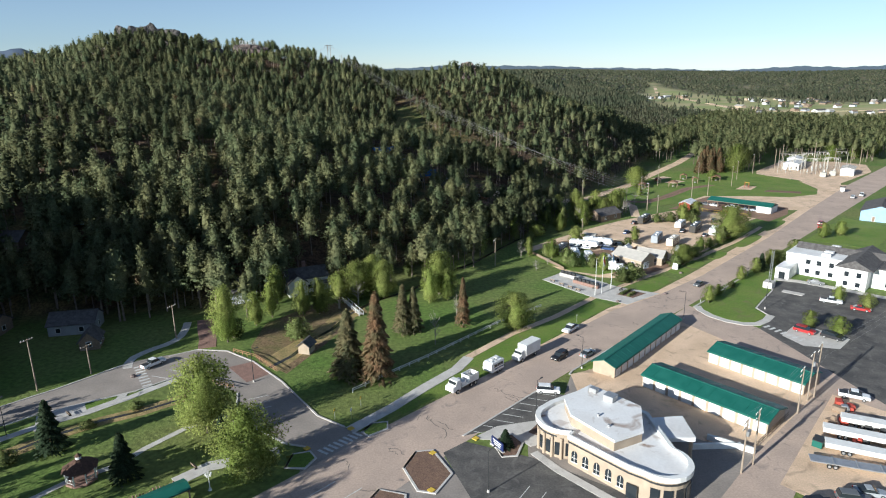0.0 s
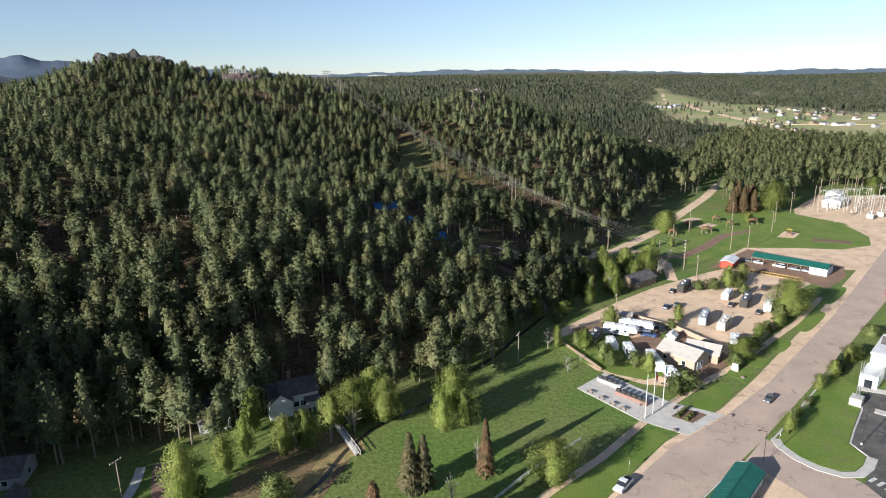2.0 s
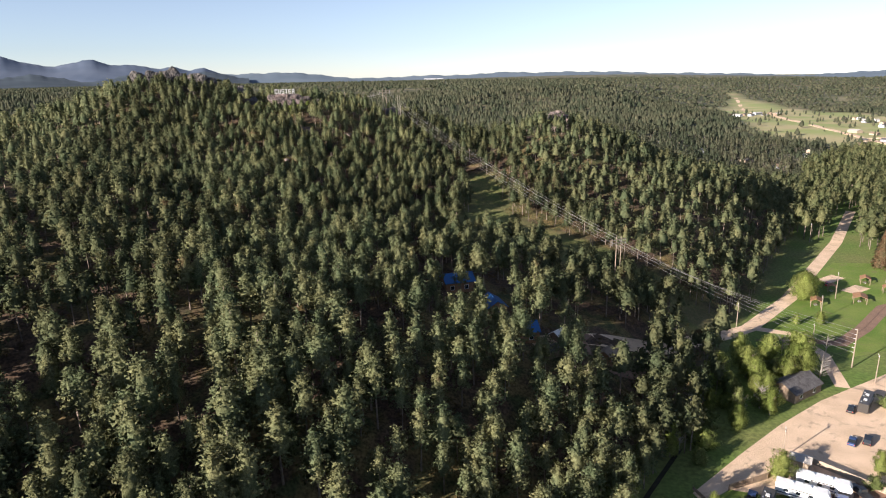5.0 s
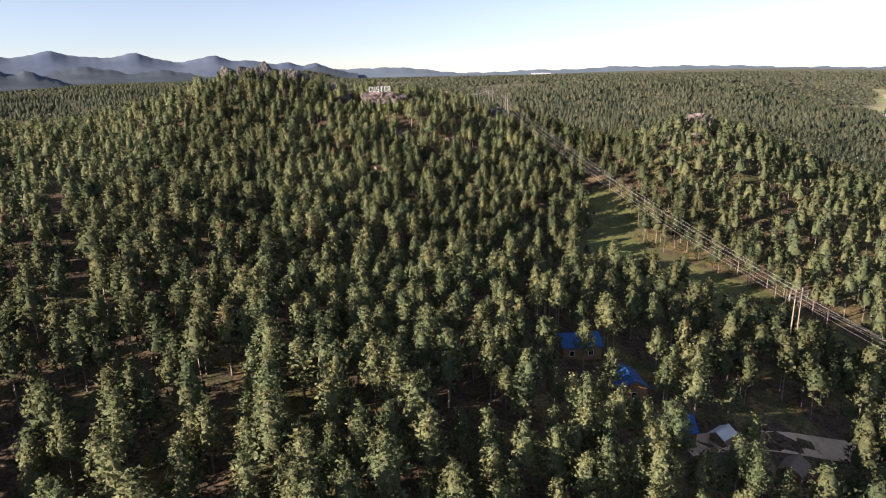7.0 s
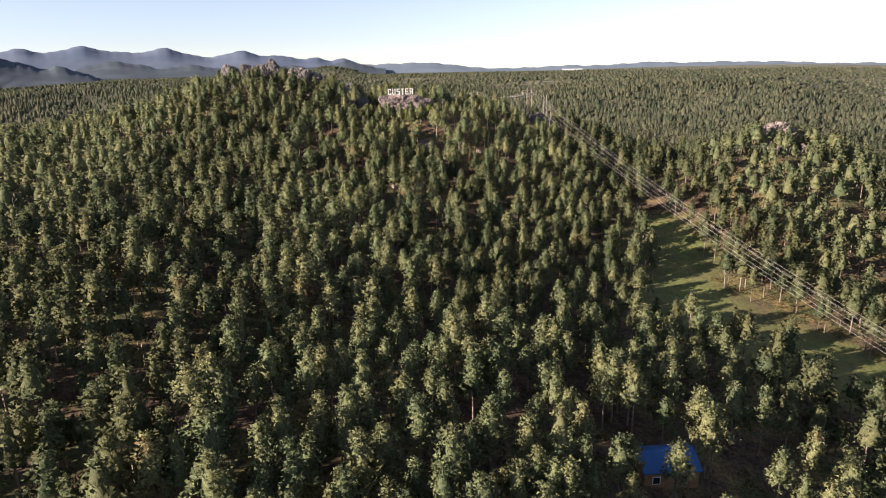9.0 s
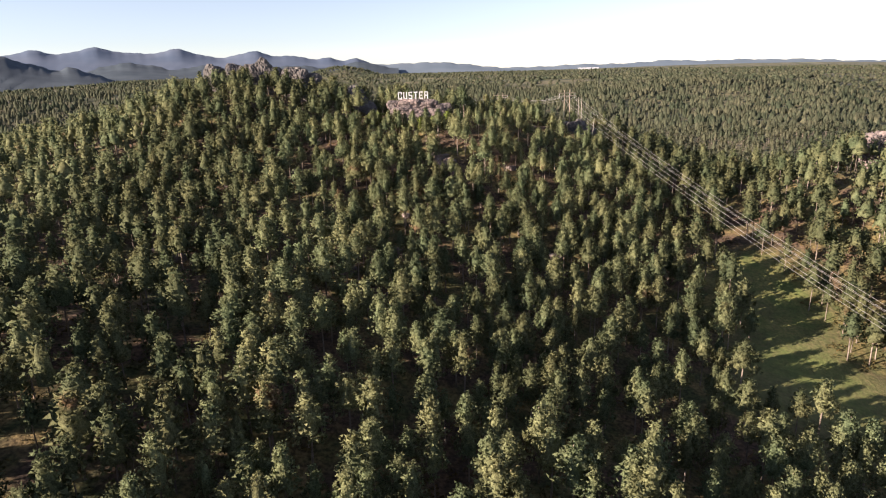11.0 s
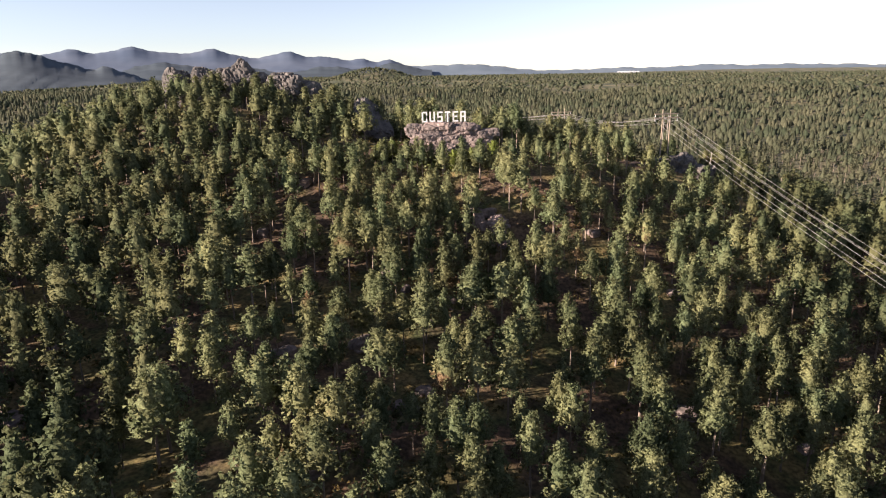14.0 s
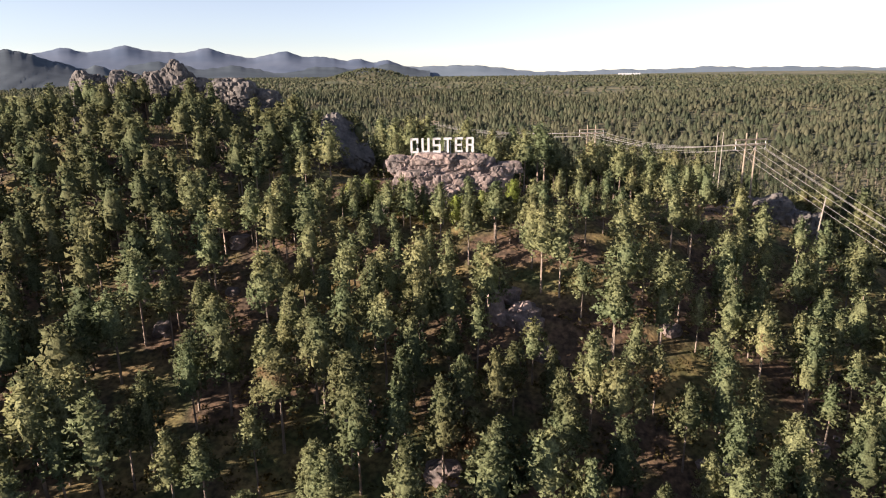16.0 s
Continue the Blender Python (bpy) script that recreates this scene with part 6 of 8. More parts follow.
def storage(m, length, width, doors, label, h=2.6):
    """A row of lock-up units with roll doors on both long sides; x along the row."""
    e = thing("storage_building", m, label, "building", "storage units")
    gable(e, length, width, h, 1.0, "beige", "green_metal", 0.25)
    step = length / doors
    for sg in (-1, 1):
        for k in range(doors):
            x = -length / 2 + step * (k + 0.5)
            d = part("roll_door", roll_shutter(x - step * 0.40, x + step * 0.40, sg * (width / 2 + 0.02), 0.05, 2.2), M["white"], e)
        part("eave_trim", boxes((-length / 2 - 0.25, length / 2 + 0.25, sg * (width / 2 + 0.3) - 0.05, sg * (width / 2 + 0.3) + 0.05, h - 0.22, h - 0.02)), M["green_metal"], e)


storage(at(56.3, 17.3, 2), 35.5, 5.2, 12, "long storage building with a green metal roof", 2.5)
storage(at(42.3, 39.4, -95), 25.5, 7.6, 9, "storage building with green metal roof and white roll doors")
storage(at(62.7, 42.6, -97), 20.5, 7.6, 8, "storage building with green metal roof and white roll doors")


def arc(cx, cy, r, a0, a1, n=14):
    return [(cx + r * math.cos(radians(a0 + (a1 - a0) * i / n)), cy + r * math.sin(radians(a0 + (a1 - a0) * i / n))) for i in range(n + 1)]


def bank():
    """The cream bank with curved ends and a white membrane roof in two steps. Local x along the road, y to its left."""
    e = thing("bank_building", at(0, 0), "cream bank building with curved ends and white roof", "building")
    def L(pts):
        return [(s, -t) for s, t in pts]
    foot_ = L([(22, 24), (21.2, 36.4), (14.2, 44.2)]) + arc(9.6, -44.6, 4.4, 0, -190, 14) + L([(5.0, 41.5), (6.0, 30)]) + arc(10.6, -26.2, 4.8, 230, 100, 12) + L([(13.2, 21.6)])
    if sum(a[0] * b[1] - b[0] * a[1] for a, b in zip(foot_, foot_[1:] + foot_[:1])) < 0:
        foot_ = foot_[::-1]
    part("wall", prism(foot_, -0.1, 4.6), M["beige"], e)
    c = Vector((sum(p[0] for p in foot_) / len(foot_), sum(p[1] for p in foot_) / len(foot_)))
    def grow(k):
        return [tuple(c + (Vector(p) - c) * k) for p in foot_]
    # parapet ring and flat roof inside it
    ring = bmesh.new()
    o, i_ = grow(1.03), grow(0.955)
    n = len(o)
    vs = [[ring.verts.new((x, y, z)) for x, y in q] for q, z in ((o, 4.62), (o, 5.5), (i_, 5.5), (i_, 4.62))]
    for a in range(4):
        for k in range(n):
            ring.faces.new((vs[a][k], vs[a][(k + 1) % n], vs[(a + 1) % 4][(k + 1) % n], vs[(a + 1) % 4][k]))
    bmesh.ops.recalc_face_normals(ring, faces=ring.faces)
    part("parapet", ring, M["white"], e)
    part("roof", prism(grow(0.953), 4.61, 4.9), M["roof_stained"], e, "white membrane roof with brown stains")
    up = L([(21, 25), (20, 35.5), (13, 39.5), (7.5, 37.5), (9.5, 28.2), (13.5, 24.2)])[::-1]
    part("upper_storey", prism(up, 4.85, 6.6), M["beige"], e)
    cu = Vector((sum(p[0] for p in up) / 6, sum(p[1] for p in up) / 6))
    part("upper_roof", prism([tuple(cu + (Vector(p) - cu) * 1.03) for p in up], 6.6, 7.0), M["roof_stained"], e)
    part("roof_unit", boxes((17.5, 19.5, -31.5, -29.5, 7.0, 8.1), (18.6, 19.8, -27.5, -26, 7.0, 7.8), bevel=0.05), M["metal"], e)
    part("roof_vent", boxes((10.2, 10.6, -35, -34.6, 7, 7.4), (12, 12.4, -32, -31.6, 7, 7.4)), M["metal"], e)
    # drive-through canopy
    can = L([(21.4, 37), (25.8, 40.8), (20.6, 45.4), (16.4, 41)])
    if sum(a[0] * b[1] - b[0] * a[1] for a, b in zip(can, can[1:] + can[:1])) < 0:
        can = can[::-1]
    part("canopy", prism(can, 3.9, 4.7), M["roof_white"], e, "white flat drive-through canopy")
    for s, t in ((24.9, 41), (20.9, 44.6)):
        part("canopy_post", boxes((s - 0.25, s + 0.25, -t - 0.25, -t + 0.25, 0, 3.92)), M["beige"], e)
    part("band", prism(grow(1.012), 3.95, 4.25), M["dark"], e, "dark band below the parapet")
    # arched windows along the street front
    for k in range(5):
        f = (k + 0.6) / 5.2
        s, t = 6.0 + (5.0 - 6.0) * f, 30 + 11.5 * f
        bm = bmesh.new()
        prof = [(-0.55, 0.9), (0.55, 0.9), (0.55, 2.4)] + [(0.55 * math.cos(a), 2.4 + 0.55 * math.sin(a)) for a in (0.6, 1.2, 1.57, 1.94, 2.54)] + [(-0.55, 2.4)]
        a_, b_ = [[bm.verts.new((s + dx, -t + y, z)) for y, z in prof] for dx in (-0.12, 0.04)]
        bm.faces.new(a_)
        for i in range(len(prof)):
            bm.faces.new((a_[i], a_[(i + 1) % len(prof)], b_[(i + 1) % len(prof)], b_[i]))
        bmesh.ops.recalc_face_normals(bm, faces=bm.faces)
        w_ = part("window", bm, M["glass"], e, "arched dark window")
        part("mullion", boxes((s - 0.15, s - 0.1, -t - 0.03, -t + 0.03, 0.9, 2.9), (s - 0.15, s - 0.1, -t - 0.55, -t + 0.55, 1.6, 1.66), (s - 0.17, s, -t - 0.65, -t + 0.65, 0.78, 0.9)), M["white"], w_)
    for a in range(150, 246, 19):
        x, y = 10.6 + 4.95 * math.cos(radians(a)), -26.2 + 4.95 * math.sin(radians(a))
        part("column", rods(((x, y, 0), (x, y, 3.95), 0.28, 0.24), n=10), M["beige"], e)
    for a in (160, 180, 200, 222):
        x, y = 10.6 + 4.83 * math.cos(radians(a)), -26.2 + 4.83 * math.sin(radians(a))
        w_ = part("window", boxes((-0.06, 0.06, -0.55, 0.55, 0.6, 3.0)), M["glass"], e)
        w_.matrix_local = pose(x, y, 0, 0, 0, a)
    for a in (-40, -65, -90, -115, -140, -165):
        x, y = 9.6 + 4.43 * math.cos(radians(a)), -44.6 + 4.43 * math.sin(radians(a))
        w_ = part("window", boxes((-0.06, 0.06, -0.7, 0.7, 0.5, 3.2)), M["glass"], e)
        w_.matrix_local = pose(x, y, 0, 0, 0, a)
    part("door", boxes((4.62, 4.82, -43.2, -41.4, 0.05, 2.5)), M["glass"], e)


bank()


def hotel():
    e = thing("hotel_building", at(0, 0), "white two-storey building with dark gabled roofs", "building")
    part("wall", prism([(142, -24), (142, -70), (158, -70), (158, -24)][::-1], -0.1, 6.2), M["white"], e)
    part("wing", boxes((136.5, 142.02, -47.5, -40, 0, 6.4)), M["white"], e)
    part("porch", boxes((133.5, 142.02, -27.6, -23.6, 0, 3.6)), M["white"], e)
    part("parapet", boxes((141.8, 158.2, -39.8, -23.8, 6.2, 6.7)), M["white"], e)
    part("flat_roof", boxes((142.3, 157.7, -39.6, -24.2, 6.68, 6.74)), M["roof_white"], e, "grey-white flat roof")
    for y0, y1, x0, x1, z in ((-49, -39, 135.8, 159, 6.4), (-70.5, -49, 141, 159, 6.2)):
        b = bmesh.new()
        ym = (y0 + y1) / 2
        ends = [[b.verts.new((x, y, zz)) for y, zz in ((y0, z), (y1, z), (ym, z + 2.6))] for x in (x0, x1)]
        b.faces.new(ends[0])
        b.faces.new(ends[1][::-1])
        for i in range(3):
            b.faces.new((ends[0][i], ends[0][(i + 1) % 3], ends[1][(i + 1) % 3], ends[1][i]))
        bmesh.ops.recalc_face_normals(b, faces=b.faces)
        part("roof", b, M["grey_roof"], e, "dark shingled gable roof")
    b = bmesh.new()
    ends = [[b.verts.new((x, y, zz)) for x, zz in ((149.6, 6.75), (154.2, 6.75), (151.9, 8.4))] for y in (-24.6, -49.5)]
    b.faces.new(ends[0])
    b.faces.new(ends[1][::-1])
    for i in range(3):
        b.faces.new((ends[0][i], ends[0][(i + 1) % 3], ends[1][(i + 1) % 3], ends[1][i]))
    bmesh.ops.recalc_face_normals(b, faces=b.faces)
    part("roof", b, M["grey_roof"], e, "dark shingled ridge roof behind the parapet")
    for x in (144.5, 147.5, 156):
        part("roof_unit", boxes((x - 0.9, x + 0.9, -36, -33.5, 6.74, 7.7), bevel=0.05), M["white"], e)
    for y in (-30.5, -33.5, -37, -52, -56, -60, -64):
        opening(e, "window", 141.98, y, 3.9, 1.3, 1.5, "y")
        opening(e, "window", 141.98, y, 0.9, 1.3, 1.4, "y")
    for y in (-42.2, -45.4):
        opening(e, "window", 136.48, y, 3.8, 1.2, 1.5, "y")
        opening(e, "window", 136.48, y, 0.9, 1.2, 1.4, "y")
    opening(e, "door", 133.48, -25.6, 0.05, 1.8, 2.3, "y")
    for x in (146, 150, 154):
        opening(e, "window", x, -23.98, 3.9, 1.3, 1.4, "x")
    ribbon("pavement_6", [(132, 24), (134, 30), (134.5, 40), (134.4, 52), (139, 70)], 2.6, 0.10, "concrete", "pale concrete walk along the white building", "pavement")


hotel()


def house(name, m, w, d, h, rise, wall, roof, label, windows=True, category="house"):
    e = thing(name, m, label, category)
    gable(e, w, d, h, rise, wall, roof)
    if windows:
        for sg in (-1, 1):
            for x in (-w * 0.28, w * 0.22):
                opening(e, "window", x, sg * d / 2, 0.95, 1.1, 1.2, "x")
        opening(e, "door", -w / 2, d * 0.15, 0.05, 0.95, 2.05, "y", "wood")
        opening(e, "window", w / 2, 0, 1.0, 1.1, 1.2, "y")
    return e


o1 = house("office_building", at(117.2, -16.4, -97), 11.5, 7.6, 3.2, 1.9, "beige", "tan_roof", "tan campground office with a pale metal roof")
opening(o1, "garage_door", 5.75, -1.0, 0.05, 2.6, 2.2, "y", "white", "white")
house("office_wing", at(124, -13.2, -80), 9.0, 6.4, 2.8, 1.7, "beige", "tan_roof", "low tan wing of the campground office")
house("garden_shed", at(129, -25, 10), 2.8, 2.4, 2.0, 0.8, "white", "roof_white", "small white garden shed", False, "shed")
house("garden_shed", at(121, -21.5, 30), 1.6, 1.4, 1.6, 0.6, "blue_wall", "grey_roof", "tiny grey shed by the office", False, "shed")
house("trailer_shed", at(134.5, -43.5, -75), 4.0, 3.0, 2.3, 0.6, "beige", "tan_roof", "small tan shed beside the fence", False, "shed")
house("red_shed", at(218, -41, 6), 9.5, 5.0, 2.6, 0.9, "red", "roof_white", "red shed with a pale grey roof", False, "shed")
house("pump_house", at(1.7, -40.4, 30), 3.2, 2.8, 2.1, 1.1, "beige", "grey_roof", "tiny cream hut on the lawn", False, "shed")
house("pale_blue_barn", at(252, 31, 6), 24, 14, 4.2, 2.6, "blue_wall", "grey_roof", "pale blue metal barn with a grey roof", True, "barn")
house("long_shed", at(262, 58, 0), 30, 14, 4.0, 2.0, "red", "grey_roof", "low brick-red building behind the barn", True, "building")
house("brown_house", at(171, -58.5, -10), 13, 8, 2.8, 2.0, "wood", "grey_roof", "brown wooden house under trees")
house("control_house", at(378, -40, 5), 16, 9, 4.0, 1.0, "white", "roof_white", "white metal control building of the substation", True, "building")
house("control_house", at(396, -44, 5), 11, 8, 4.6, 1.0, "white", "roof_white", "white metal building beside the substation", True, "building")
for x, y, w, d, h, turn, wall, roof, label in ((-43.3, 182.5, 12, 8, 4.4, 25, "white", "grey_roof", "white house with a dark roof under the pines"), (-60, 173, 8, 7, 2.9, -62, "grey_wall", "grey_roof", "small blue-grey garage under the pines"), (-97.5, 152.5, 11, 8, 3.0, 12, "grey_wall", "grey_roof", "shaded house with white trim at the foot of the wood"), (-87.8, 142, 6, 4.4, 2.4, -72, "wood", "grey_roof", "dark carport beside a drive"),
                                                (-120, 150, 10, 7, 3.0, 0, "wood", "grey_roof", "low brown house among trees"), (-128, 176, 10, 8, 3.0, 5, "wood", "grey_roof", "pale house among the pines"), (-115, 190, 8, 7, 3, 30, "blue_wall", "grey_roof", "grey house among the pines")):
    e = house("house", pose(x, y, float(height(x, y)) - 0.1, 0, 0, turn), w, d, h, 2.2, wall, roof, label)
    if turn == -62:
        for gy in (-1.7, 1.7):
            opening(e, "garage_door", w / 2, gy, 0.05, 2.5, 2.1, "y", "white", "white")
    if h > 4:  # a cross gable, a chimney, a porch gable with white posts
        old = set(e.children)
        gable(e, 7.0, 5.6, 3.9, 2.2, wall, roof)
        for c in set(e.children) - old:
            c.matrix_local = pose(-3.6, -2.6, 0, 0, 0, 90)
        part("chimney", boxes((-0.5, 0.5, 1.2, 2.0, 4.5, 8.2)), M["brick"], e)
        for px in (-1.2, 0.6):
            opening(e, "window", px + 1.6, -d / 2 - 0.02, 1.0, 1.3, 1.3, "x")
        for px in (2.6, 3.7, 4.9, 6.0):
            part("porch_post", boxes((px - 0.14, px + 0.14, -6.6, -6.32, 0, 3.0)), M["white"], e)
        part("porch_roof", side_prism([(-7.0, 3.0), (-3.9, 3.0), (-3.9, 3.2), (-7.0, 3.2)], 4.0), M["grey_roof"], e).matrix_local = pose(4.3, 0, 0, 0, 0, 90)

# ---- street and park furniture ----
def utility_pole(m, h, label, arms=1, transformer=0, name="utility_pole"):
    e = thing(name, m, label, "pole")
    part("pole", rods(((0, 0, -0.4), (0, 0, h), 0.17, 0.11), n=8), M["pole"], e)
    for k in range(arms):
        z = h - 0.35 - 1.1 * k
        a = part("crossarm", boxes((-1.3, 1.3, 0.12, 0.24, z - 0.07, z + 0.07)), M["pole"], e)
        for x in (-1.2, -0.6, 0.6, 1.2):
            part("insulator", rods(((x, 0.18, z + 0.06), (x, 0.18, z + 0.3), 0.05, 0.07), n=6), M["white"], a)
    for k in range(transformer):
        x = (-0.35, 0.35, 0.0)[k]
        part("transformer", rods(((x, -0.35, h - 2.6), (x, -0.35, h - 1.7), 0.24, 0.24), n=10), M["metal"], e, "grey transformer can")
    return e


def wire(name, a, b, sag, r=0.024, n=14):
    """A hanging cable: one continuous tube."""
    a, b = Vector(a), Vector(b)
    p = [a.lerp(b, k / n) - Vector((0, 0, 4 * sag * (k / n) * (1 - k / n))) for k in range(n + 1)]
    side = (b - a).cross(Vector((0, 0, 1))).normalized()
    bm = bmesh.new()
    rings = [[bm.verts.new(q + side * r * c + Vector((0, 0, r * d))) for c, d in ((1, 0), (0, 1), (-1, 0), (0, -1))] for q in p]
    for q, s in zip(rings, rings[1:]):
        for i in range(4):
            bm.faces.new((q[i], q[(i + 1) % 4], s[(i + 1) % 4], s[i]))
    bmesh.ops.recalc_face_normals(bm, faces=bm.faces)
    return tagged(part(name, bm, M["wire"]), "thin pale overhead power cable", "cable", "overhead cables")


POLES = [(22.9, 52.4, 9.8, 2, 3), (26.5, 53.0, 10.2, 2, 0), (49.4, 53.5, 9.5, 2, 0), (56.2, 53.4, 10.2, 1, 1), (58.5, 54.0, 11.6, 2, 0)]
for s, t, h, a, tr in POLES:
    utility_pole(at(s, t, 0), h, "weathered wooden utility pole with crossarms", a, tr)
for s, t, h in ((-48.4, -66.6, 12), (-16.2, -71.6, 9), (-37.8, -66.6, 7), (84.5, -50.1, 9.5), (206.8, -91.8, 9), (263.3, -77.8, 11), (349, -118, 10), (242.5, -49.5, 11), (251.8, -45, 10), (287.5, -46, 11), (193.8, -44.6, 9), (340.5, -52.6, 12), (135, -47.5, 8), (236, -74, 9), (300, -70, 10), (312, -52, 11), (205, -66, 9), (330, -28, 12), (365, -22, 12)):
    utility_pole(at(s, t, 20), h, "wooden utility pole with a crossarm", 1)
for a, b in (((22.9, 52.4), (49.4, 53.5)), ((26.5, 53.0), (58.5, 54.0)), ((56.2, 53.4), (110, 62))):
    for o in (-1.1, 0.0, 1.1):
        wire("overhead_cable", (*R(a[0], a[1] + o), 9.4), (*R(b[0], b[1] + o), 9.4), 0.5, 0.015)


def street_lamp(m, label, h=7.5, arm=1.4, name="street_lamp"):
    e = thing(name, m, label, "lamp")
    part("base", rods(((0, 0, 0), (0, 0, 0.5), 0.22, 0.2), n=8), M["concrete"], e)
    part("pole", rods(((0, 0, 0.5), (0, 0, h), 0.09, 0.06), ((0, 0, h), (arm, 0, h + 0.15), 0.05, 0.04), n=8), M["dark"], e)
    part("lamp_head", boxes((arm - 0.3, arm + 0.35, -0.16, 0.16, h + 0.08, h + 0.2), bevel=0.03), M["dark"], e)


for s, t, turn in ((-9.1, 25.1, 0), (14.7, 17.2, 0), (38, 12.8, 90), (81.5, 17, 120), (-57.5, -50.5, 60), (-15, -36, 0), (103, 30.5, 0)):
    street_lamp(at(s, t, turn), "slim dark street lamp")
e = thing("decorative_lamp", at(-39, -8), "short white lamp post with globes", "lamp")
part("pole", rods(((0, 0, 0), (0, 0, 0.4), 0.3, 0.2), ((0, 0, 0.4), (0, 0, 3.0), 0.08, 0.06), n=8), M["white"], e)
for a in range(5):
    part("globe", rods(((0.42 * math.cos(a * 1.256), 0.42 * math.sin(a * 1.256), 2.7), (0.42 * math.cos(a * 1.256), 0.42 * math.sin(a * 1.256), 3.1), 0.14, 0.16), n=8), M["white"], e)


def board_sign(m, w, h, z, mat, label, bars=3, name="sign_board"):
    e = thing(name, m, label, "sign")
    part("base", boxes((-w / 2 - 0.15, w / 2 + 0.15, -0.3, 0.3, 0, z)), M["concrete"], e)
    part("panel", boxes((-w / 2, w / 2, -0.14, 0.14, z, z + h), bevel=0.03), M[mat], e)
    for sg in (-1, 1):
        for k in range(bars):
            zz = z + h * (0.78 - 0.26 * k)
            part("lettering_bar", boxes((-w * 0.36 + 0.12 * k, w * (0.36 - 0.07 * k), sg * 0.15 - 0.012, sg * 0.15 + 0.012, zz - 0.09, zz + 0.09)), M["white"], e)


board_sign(at(1.2, 18.6, 75), 3.4, 1.5, 0.3, "navy", "navy blue bank sign with pale lettering on a base")
board_sign(at(121, -3.2, 90), 1.6, 0.9, 1.2, "white", "small white campground sign", 2)
for s, t, c in ((-6, -10.5, "yellow"), (-12.5, -10.4, "yellow"), (-10.2, -8.2, "white"), (92, 17, "white"), (60, -2.4, "white")):
    e = thing("road_sign", at(s, t, 30), "small road sign on a thin post", "sign")
    part("post", rods(((0, 0, 0), (0, 0, 2.4), 0.03, 0.03), n=6), M["metal"], e)
    part("plate", boxes((-0.32, 0.32, -0.02, 0.02, 1.8, 2.4)), M[c], e)


BOARDS = {}


def fence(pts, h, mat, label, spacing=2.4, rails=(0.5, 1.0), board=False, name="fence"):
    e = thing(name, pose(0, 0, 0), label, "fence")
    for a, b in zip(pts, pts[1:]):
        A, B = Vector(R(*a)), Vector(R(*b))
        d = B - A
        ang = math.degrees(math.atan2(d.y, d.x))
        n = max(1, round(d.length / spacing))
        for k in range(n):
            p = A + d * k / n
            o = part("post", boxes((-0.06, 0.06, -0.06, 0.06, -0.2, h)), M[mat], e)
            o.matrix_local = pose(p.x, p.y, 0, 0, 0, ang)
            l = d.length / n
            if board:
                w = (l - 0.14) / 8
                if (round(w, 3), h, mat) not in BOARDS:
                    BOARDS[round(w, 3), h, mat] = done("board", boxes((0, w * 0.93, 0.0, 0.04, 0.05, h - 0.08)), M[mat])
                for j in range(8):
                    o = part("board", BOARDS[round(w, 3), h, mat], None, e)
                    o.matrix_local = pose(p.x, p.y, 0, 0, 0, ang) @ pose(0.08 + w * j, 0, -0.02 * (j % 2))
            else:
                for z in rails:
                    o = part("rail", boxes((0, l, -0.035, 0.035, h * z - 0.06, h * z + 0.06)), M[mat], e)
                    o.matrix_local = pose(p.x, p.y, 0, 0, 0, ang)


fence([(-3.4, -16.4), (6.9, -16.6), (18.8, -16.4), (45, -17.1), (63, -15.8)], 1.0, "white", "white rail fence along the meadow", 3.0, (0.9, 0.5))
fence([(108, -56), (96.3, -30.2)], 1.1, "wood", "low dark hedge-lined wooden fence", 2.4, board=True)
fence([(113.5, -50.5), (124, -46.5), (133.5, -46.5)], 1.8, "wood", "tall brown board fence beside the trailers", 2.4, board=True)
fence([(137.5, -42.5), (137.2, -27), (131.5, -10.5)], 1.7, "beige", "tan board fence across the campground", 2.4, board=True)
fence([(214.5, -33), (215.5, -12)], 1.2, "yellow", "yellow-capped chain fence of the field", 3.0, (0.95, 0.1))
fence([(31, 51.6), (47, 52.6)], 1.0, "wood", "low rough fence beside the back street", 2.0)
fence([(-10.5, -53), (-8.6, -46), (-9, -36)], 1.1, "wood_new", "brown bridge railing over the stream", 1.6, (0.95, 0.55))
fence([(-22.6, -44), (-19.6, -36)], 1.1, "wood_new", "brown bridge railing over the stream", 1.6, (0.95, 0.55))


